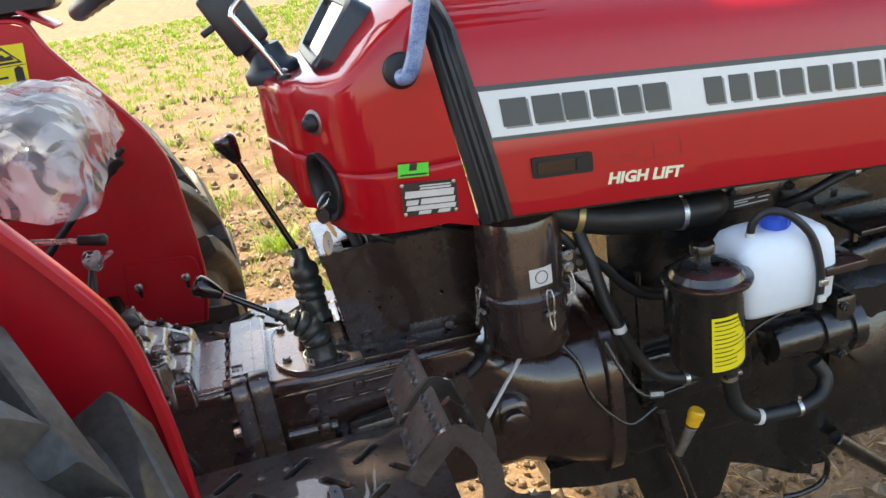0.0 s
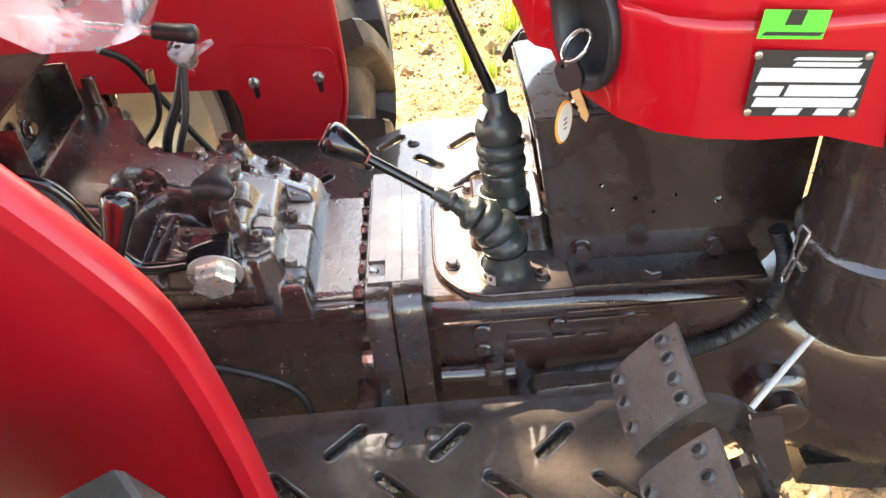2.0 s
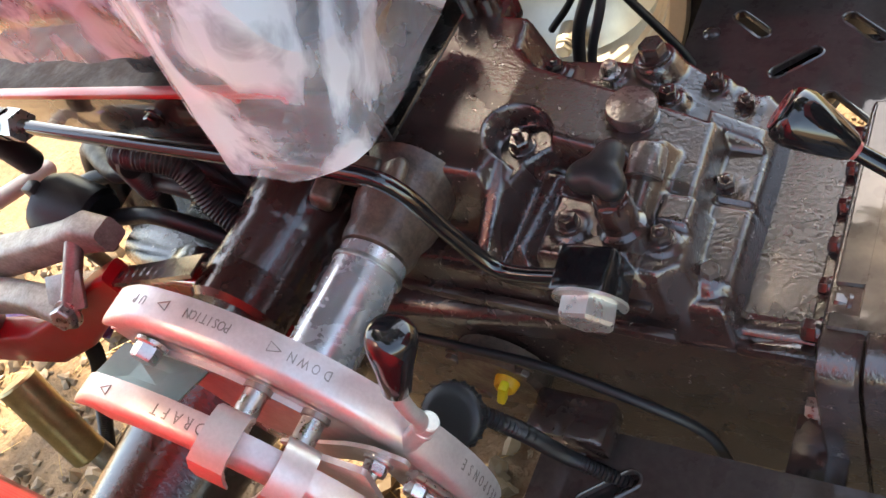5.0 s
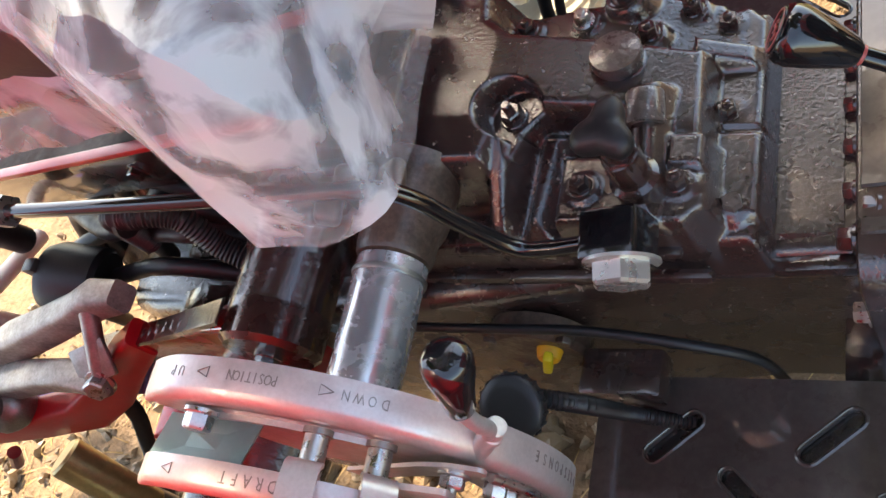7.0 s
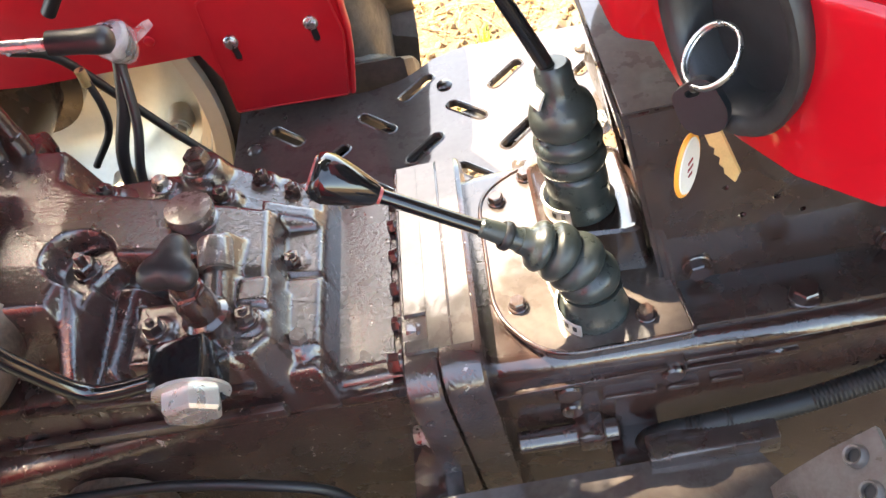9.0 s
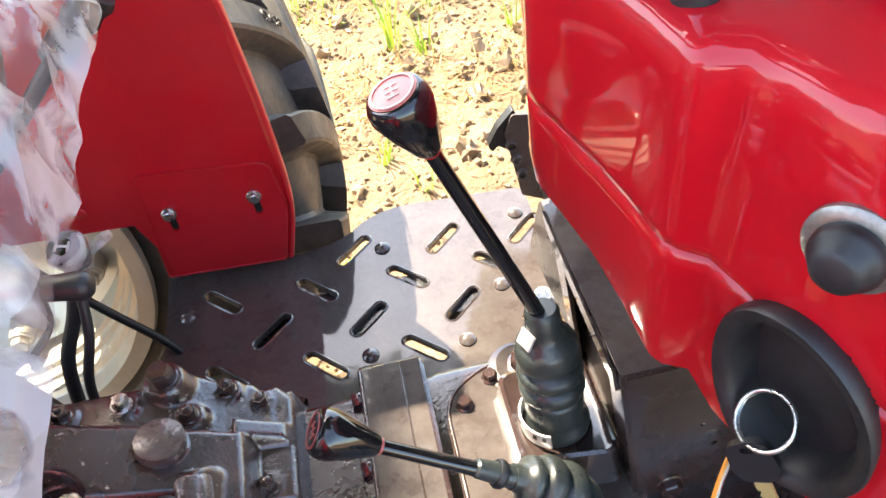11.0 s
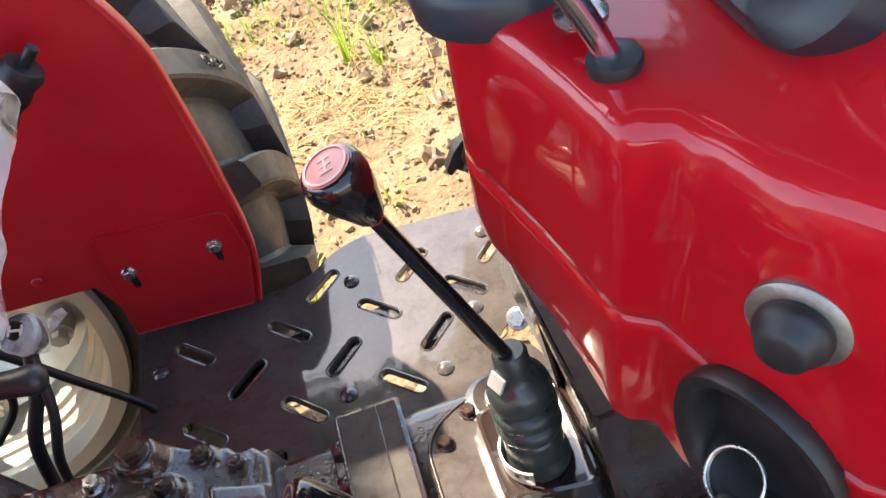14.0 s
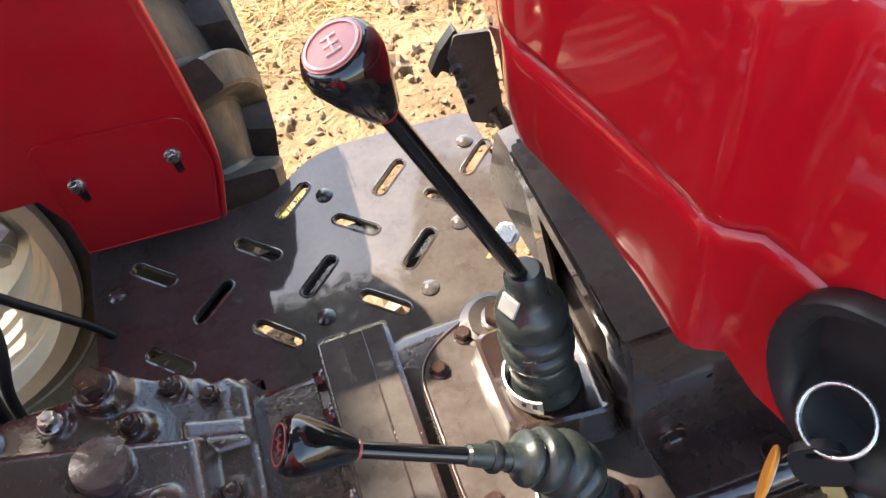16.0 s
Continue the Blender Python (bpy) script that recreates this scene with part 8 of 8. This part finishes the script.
bm = B()
rows = []
NL = 40
for j in range(NL + 1):
    u = j / NL * (len(LEVELS) - 1)
    i0 = min(int(u), len(LEVELS) - 2)
    f, z, wob = [a + (b - a) * (u - i0) for a, b in zip(LEVELS[i0], LEVELS[i0 + 1])]
    row = []
    for k, (a, b) in enumerate(outl):
        x, y, zz = cx + (a - cx) * f, cy + (b - cy) * f, z
        d = Vector((a - cx, b - cy)).normalized()
        q = Vector((x, y, z))
        fold = 0.8 * noise.noise(q * 9) + 0.5 * ridge(q + Vector((3, 1, 0)), 13) + 0.28 * ridge(q, 31) - 0.45
        side = min(1.0, max(0.0, (f - 0.8) / 0.15))
        x += d.x * fold * wob * side
        y += d.y * fold * wob * side
        zz += (1 - side) * (0.009 * ridge(q, 10) + 0.005 * ridge(q + Vector((5, 0, 0)), 23) + 0.003 * math.sin(74 * x + 1.0)) + 0.2 * wob * noise.noise(q * 14)
        near = min(1.0, max(0.0, 1.35 - (Vector((a, b)) - Vector((0.262, -0.262))).length / 0.10))
        hang = max(0.0, (f - 0.9) / 0.12)
        tuck = min(1.0, max(0.0, (0.17 - a) / 0.10)) * (1.0 if b < -0.2 else 0.0) * hang
        y += 0.030 * tuck
        zz -= 0.045 * tuck
        x += 0.012 * near * hang
        y += -0.075 * near * hang
        zz += -0.022 * near * hang + (0.0 if f < 1.0 else 0.016 * noise.noise(Vector((a * 6, b * 6, 2.0))) * min(1.0, (f - 1.0) / 0.03))
        row.append((x, y, zz))
    rows.append(row)
cover = tagged(new("seat_cover"), "crumpled clear milky polythene sheet over the seat", "plastic cover")
SPLIT = 26
loft(bm, rows[:SPLIT + 1], close=True, caps=False)
bm.verts.ensure_lookup_table()
bm.faces.new([bm.verts[q] for q in range(len(rows[0]))])
part("top_sheet", bm, FILM, cover, "crumpled clear film over the cushion", 70)
part("skirt", loft(B(), rows[SPLIT:], close=True, caps=False), FILM, cover, "hanging film skirt with a loose corner flap", 70)

# ---- levers beside the seat ----
rl = group_part("lift_lever", tractor, "bright lever rod with black grip")
part("rod", rod(B(), (0.192, 0.050, 1.071), (-0.08, 0.050, 1.122), 0.0058), POLISH, rl, "chrome rod reflecting red")
part("grip", lathe(B(), [(0.0055, 0.0), (0.0105, 0.002), (0.0110, 0.030), (0.0125, 0.044), (0.0115, 0.051), (0.007, 0.055), (0, 0.056)], (0.178, 0.050, 1.074), (1, 0, -0.19), 24), MATT, rl, "black rubber grip", 50)
pl = group_part("pto_lever", tractor, "black lever with film-wrapped knob")
part("rod", tube(B(), [(0.158, 0.180, 0.968), (0.140, 0.165, 0.920), (0.110, 0.150, 0.860), (0.09, 0.14, 0.76)], 0.0075, 14, 6), MATT, pl, "bent black lever rod", 60)
part("rod", tube(B(), [(0.158, 0.178, 0.965), (0.150, 0.150, 0.905), (0.130, 0.130, 0.850), (0.12, 0.12, 0.78)], 0.0055, 12, 6), MATT, pl, "thin black rod", 60)
kb = part("knob", lathe(B(), [(0.0, -0.022), (0.010, -0.022), (0.015, -0.012), (0.0195, 0.0), (0.0195, 0.010), (0.017, 0.014), (0, 0.0155)], (0.162, 0.185, 0.984), (-0.1, -0.35, 1), 28), BLACK, pl, "black knob", 50)
bmf = lathe(B(), [(0.012, -0.026), (0.017, -0.014), (0.0215, 0.0), (0.0212, 0.012), (0.0185, 0.0162), (0.010, 0.0172)], (0.162, 0.185, 0.984), (-0.1, -0.35, 1), 28, closed=False)
for v in bmf.verts:
    v.co += Vector([noise.noise(v.co * 90 + Vector((i * 7, 0, 0))) * 0.0022 for i in range(3)])
part("film_wrap", bmf, FILM, kb, "crinkled clear film wrap", 0)
bmf = loft(B(), [[(0.182, 0.183, 0.978), (0.184, 0.186, 0.992)], [(0.198, 0.186, 0.986), (0.196, 0.192, 0.996)], [(0.206, 0.190, 0.990), (0.203, 0.194, 0.996)]])
part("film_tail", bmf, FILM, kb, "", 0)
for a, b, sx, sy in ((0, 0, 0.013, 0.0025), (-0.0065, 0, 0.0025, 0.011), (0.0065, 0, 0.0025, 0.011)):
    m = Matrix.Translation((0.162, 0.185, 0.984)) @ frame_along((-0.1, -0.35, 1))
    part("gear_mark", box(B(), m @ Vector((a, b, 0.0162)), (sx, sy, 0.0006), frame_along((-0.1, -0.35, 1)), 0), PAPER, kb, "", 0)
hb = group_part("hand_brake", tractor, "hand brake lever with black moulded grip")
part("grip", lathe(B(), [(0.010, 0.0), (0.017, 0.004), (0.019, 0.03), (0.016, 0.045), (0.020, 0.060), (0.018, 0.074), (0.022, 0.086), (0.019, 0.095), (0.0, 0.096)], (0.170, 0.355, 1.095), (0.72, 0.05, 0.62), 22), MATT, hb, "black moulded grip", 50)
part("release_button", rod(B(), (0.235, 0.36, 1.152), (0.258, 0.36, 1.172), 0.0065, None, 14, 0.001), MATT, hb)
part("rod", rod(B(), (0.17, 0.355, 1.095), (0.02, 0.35, 0.95), 0.009), MATT, hb)
part("clutch_cable", tube(B(), [(0.03, 0.22, 0.985), (0.052, 0.255, 0.945), (0.075, 0.28, 0.865), (0.105, 0.29, 0.790), (0.150, 0.30, 0.690), (0.17, 0.30, 0.62)], 0.0058, 12, 8), MATT, tractor, "black control cable", 60)
part("thin_hose", tube(B(), [(0.10, 0.20, 0.955), (0.098, 0.20, 0.905), (0.085, 0.20, 0.868), (0.045, 0.20, 0.825)], 0.0045, 10, 8), MATT, tractor, "thin black hose", 60)
part("cable_end", rod(B(), (0.10, 0.20, 0.955), (0.098, 0.20, 0.935), 0.0058, None, 12), BRASS, tractor)
# valve stack behind the lift cover on the far side
vs_ = group_part("valve_stack", tractor, "small black hydraulic valve stack")
for x, y, z0, z1, r in ((0.030, 0.095, 0.92, 0.985, 0.017), (0.052, 0.10, 0.92, 0.965, 0.015), (0.028, 0.095, 0.985, 1.015, 0.012), (0.055, 0.10, 0.95, 1.00, 0.010)):
    part("valve", rod(B(), (x, y, z0), (x, y, z1), r, r * 0.92, 18, 0.003), BROWN, vs_)
part("valve_base", box(B(), (0.035, 0.10, 0.925), (0.075, 0.06, 0.03), None, 0.006), BROWN, vs_)
# fender tail lamp on the far fender
tl = part("tail_lamp", loft(B(), [[(x + 0.10 * (z - 1.48), y, z) for x, y in round_outline([(0.020 - g, 0.435 - g), (0.190 + g, 0.435 - g), (0.190 + g, 0.560 + g), (0.020 - g, 0.560 + g)], 0.015, 3)] for z, g in ((1.482, -0.01), (1.49, 0.0), (1.548, 0.0), (1.557, -0.012))], close=True), MATT, FENDER_FAR, "black fender lamp housing", 40)
part("lamp_glass", box(B(), (0.196, 0.50, 1.518), (0.006, 0.10, 0.05), pose(0, 0, 0, 0, 6, 0), 0.003), SCREEN, tl)
part("lamp_bracket", box(B(), (0.150, 0.47, 1.468), (0.08, 0.10, 0.008), pose(0, 0, 0, 0, 35, 0), 0.002), RED2, FENDER_FAR)

# ---- behind the lift: hoses, horn and straps ----
part("loom_loop", tube(B(), [(-0.30, -0.16, 0.93), (-0.27, -0.17, 1.00), (-0.22, -0.18, 1.015), (-0.18, -0.17, 0.99), (-0.16, -0.18, 0.94), (-0.12, -0.19, 0.90)], 0.014, 14, 8, ribs=0.0016), RUBBER, tractor, "black corrugated loom", 60)
part("loom_loop", tube(B(), [(-0.36, -0.14, 0.86), (-0.30, -0.15, 0.93), (-0.22, -0.16, 0.94), (-0.17, -0.15, 0.90), (-0.15, -0.15, 0.85)], 0.012, 12, 8), RUBBER, tractor, "black hose", 60)
part("loom_loop", tube(B(), [(-0.45, -0.08, 0.95), (-0.35, -0.10, 0.99), (-0.24, -0.11, 0.96), (-0.18, -0.12, 0.88)], 0.011, 12, 8), RUBBER, tractor, "black hose", 60)
part("horn", lathe(B(), [(0.040, 0.0), (0.046, 0.006), (0.046, 0.06), (0.040, 0.075), (0.02, 0.08), (0, 0.08)], (-0.41, -0.195, 0.895), (-0.5, -0.02, 0.30), 28), MATT, tractor, "black round horn", 40)
part("horn_lug", box(B(), (-0.46, -0.20, 0.965), (0.022, 0.018, 0.018), None, 0.003), MATT, tractor)
rr_ = random.Random(4)
for k in range(9):
    y0_, z0_ = -0.17 + 0.026 * k, 0.90 + 0.02 * (k % 3)
    part("rear_hose", tube(B(), [(-0.20 - 0.02 * (k % 2), y0_, z0_ - 0.05), (-0.28, y0_ + rr_.uniform(-0.02, 0.02), z0_ + rr_.uniform(0.0, 0.05)), (-0.38, y0_ + rr_.uniform(-0.03, 0.03), z0_ + rr_.uniform(-0.02, 0.04)), (-0.52, y0_ + rr_.uniform(-0.03, 0.03), z0_ - 0.03), (-0.62, y0_, z0_ - 0.18)], rr_.choice((0.008, 0.011, 0.014)), 10, 6), RUBBER, tractor, "black hydraulic hose", 60)
part("top_link_bracket", loft(B(), [[(x, C + a, b) for a, b in ((-0.10, z0), (0.10, z0), (0.08, z1), (-0.08, z1))] for x, z0, z1 in ((-0.34, 0.60, 0.86), (-0.46, 0.58, 0.86), (-0.56, 0.60, 0.80))], close=True), BROWN, tractor, "dark cast top link bracket", 40)
part("loom_tie", lathe(B(), [(0.0165, -0.004), (0.0185, -0.003), (0.0185, 0.003), (0.0165, 0.004)], (-0.235, -0.178, 1.006), (1, -0.1, -0.3), 20), MATT, tractor, "black cable tie", 40)
for p0_, p1_ in (((-0.72, -0.24, 0.90), (-0.78, -0.06, 0.82)), ((-0.72, -0.23, 0.90), (-0.76, -0.20, 0.76))):
    part("pale_bar", rod(B(), p0_, p1_, 0.014, None, 12, 0.003), PAPER, tractor, "pale painted frame bar")
part("purple_strap", box(B(), (-0.62, -0.30, 0.80), (0.34, 0.035, 0.006), pose(0, 0, 0, 0, 12, 8), 0.001), PURPLE, tractor, "purple tie strap")
part("rear_crossbar", box(B(), (-0.56, C, 0.60), (0.06, 0.60, 0.06), None, 0.008), RED2, tractor, "red rear drawbar crosspiece")

# ---- ignition key with ring and tag ----
keys = tagged(new("key_ring"), "ignition key on a steel ring with an orange-edged tag", "keys")
ring_o = Vector((0.6425, -0.2370, 1.1405))
ru, rv = Vector((0.45, 0.68, 0.58)).normalized(), Vector((0.65, -0.52, 0.55)).normalized()
rv = (rv - ru * rv.dot(ru)).normalized()
rn = ru.cross(rv)
part("key_in_lock", rod(B(), (0.672, -0.213, 1.150), (0.665, -0.228, 1.163), 0.0036, 0.0030, 12, 0.0008), STEEL, keys, "steel key tip")
rp = [ring_o + rn * (0.0012 * math.sin(1.5 * math.pi * k / 60)) + ru * (0.0160 * math.cos(4 * math.pi * k / 60)) + rv * (0.0160 * math.sin(4 * math.pi * k / 60)) for k in range(61)]
part("ring", tube(B(), rp, 0.0012, 8, 1, smooth=False), STEEL, keys, "steel split ring", 60)
kc = Vector((0.636, -0.246, 1.117))
kd = (Vector((0.648, -0.263, 1.082)) - kc).normalized()
kn = Vector((-0.66, -0.70, 0.25))
kn = (kn - kd * kn.dot(kd)).normalized()
kw = kd.cross(kn).normalized()
part("key_head", prism(B(), round_outline([(-0.012, -0.014), (-0.004, -0.017), (0.012, -0.012), (0.013, 0.006), (0.008, 0.013), (-0.008, 0.013), (-0.014, 0.004)], 0.006), kc - kn * 0.0025, kw, kd, kn, 0.005, [slot_outline(0, -0.010, 0.008, 0.004, 0)]), MATT, keys, "black plastic key head", 40)
part("key_blade", prism(B(), [(-0.0045, 0.012), (0.0045, 0.012), (0.0045, 0.020), (0.0025, 0.022), (0.0042, 0.025), (0.0020, 0.028), (0.0040, 0.031), (0.0026, 0.034), (0.0036, 0.037), (0.0, 0.043), (-0.0045, 0.038)], kc - kn * 0.001, kw, kd, kn, 0.002), KEYM, keys, "brass and steel key blade", 30)
tc = Vector((0.634, -0.227, 1.060))
td = Vector((0.02, 0.02, 1)).normalized()
tw = Vector((0.68, 0.73, 0.10)).normalized()
tn = tw.cross(td)
tn = tn if tn.y < 0 else -tn
part("tag_edge", loft(B(), [[tc + tw * (0.0135 * f * math.cos(2 * math.pi * k / 28)) + td * (0.022 * f * math.sin(2 * math.pi * k / 28)) + tn * o for k in range(28)] for f, o in ((0.95, -0.001), (1, 0), (0.95, 0.0015))], close=True), ORANGE, keys, "orange tag rim", 40)
face = part("tag_face", loft(B(), [[tc + tw * (0.0115 * f * math.cos(2 * math.pi * k / 28)) + td * (0.0195 * f * math.sin(2 * math.pi * k / 28)) + tn * o for k in range(28)] for f, o in ((1, 0.0015), (0.97, 0.0021))], close=True), PAPER, keys, "white tag face", 40)
for dz, ln in ((0.004, 0.010), (-0.001, 0.012), (-0.006, 0.008)):
    part("print_bar", box(B(), tc + td * dz + tn * 0.0023, (0.0016, ln * 0.5, 0.0004), Matrix((td, tw, tn)).transposed().to_4x4(), 0), DKRED, face, "", 0)

# bright linkage and wiring under the cowl
lg = group_part("throttle_linkage", tractor, "bright throttle linkage and wiring under the cowl")
for pts, r, mat in (([(0.690, -0.105, 1.060), (0.715, -0.115, 1.035), (0.745, -0.112, 1.022), (0.775, -0.108, 1.030)], 0.0035, STEEL), ([(0.700, -0.110, 1.030), (0.735, -0.118, 1.010), (0.765, -0.112, 0.990)], 0.0045, MATT), ([(0.66, -0.102, 1.075), (0.70, -0.112, 1.050), (0.76, -0.115, 1.055), (0.86, -0.112, 1.060)], 0.005, MATT),
                    ([(0.80, -0.112, 1.045), (0.84, -0.118, 1.010), (0.90, -0.118, 0.985), (0.95, -0.115, 0.98)], 0.004, MATT), ([(0.755, -0.110, 1.015), (0.785, -0.116, 1.012), (0.86, -0.116, 1.006)], 0.0022, PAPER)):
    part("linkage_wire", tube(B(), pts, r, 10, 6), mat, lg, "", 60)
for x, z in ((0.705, 1.040), (0.732, 1.020), (0.758, 1.034)):
    part("linkage_joint", box(B(), (x, -0.116, z), (0.016, 0.012, 0.014), pose(0, 0, 0, 0, 30, 10), 0.003), STEEL, lg, "zinc linkage joint")
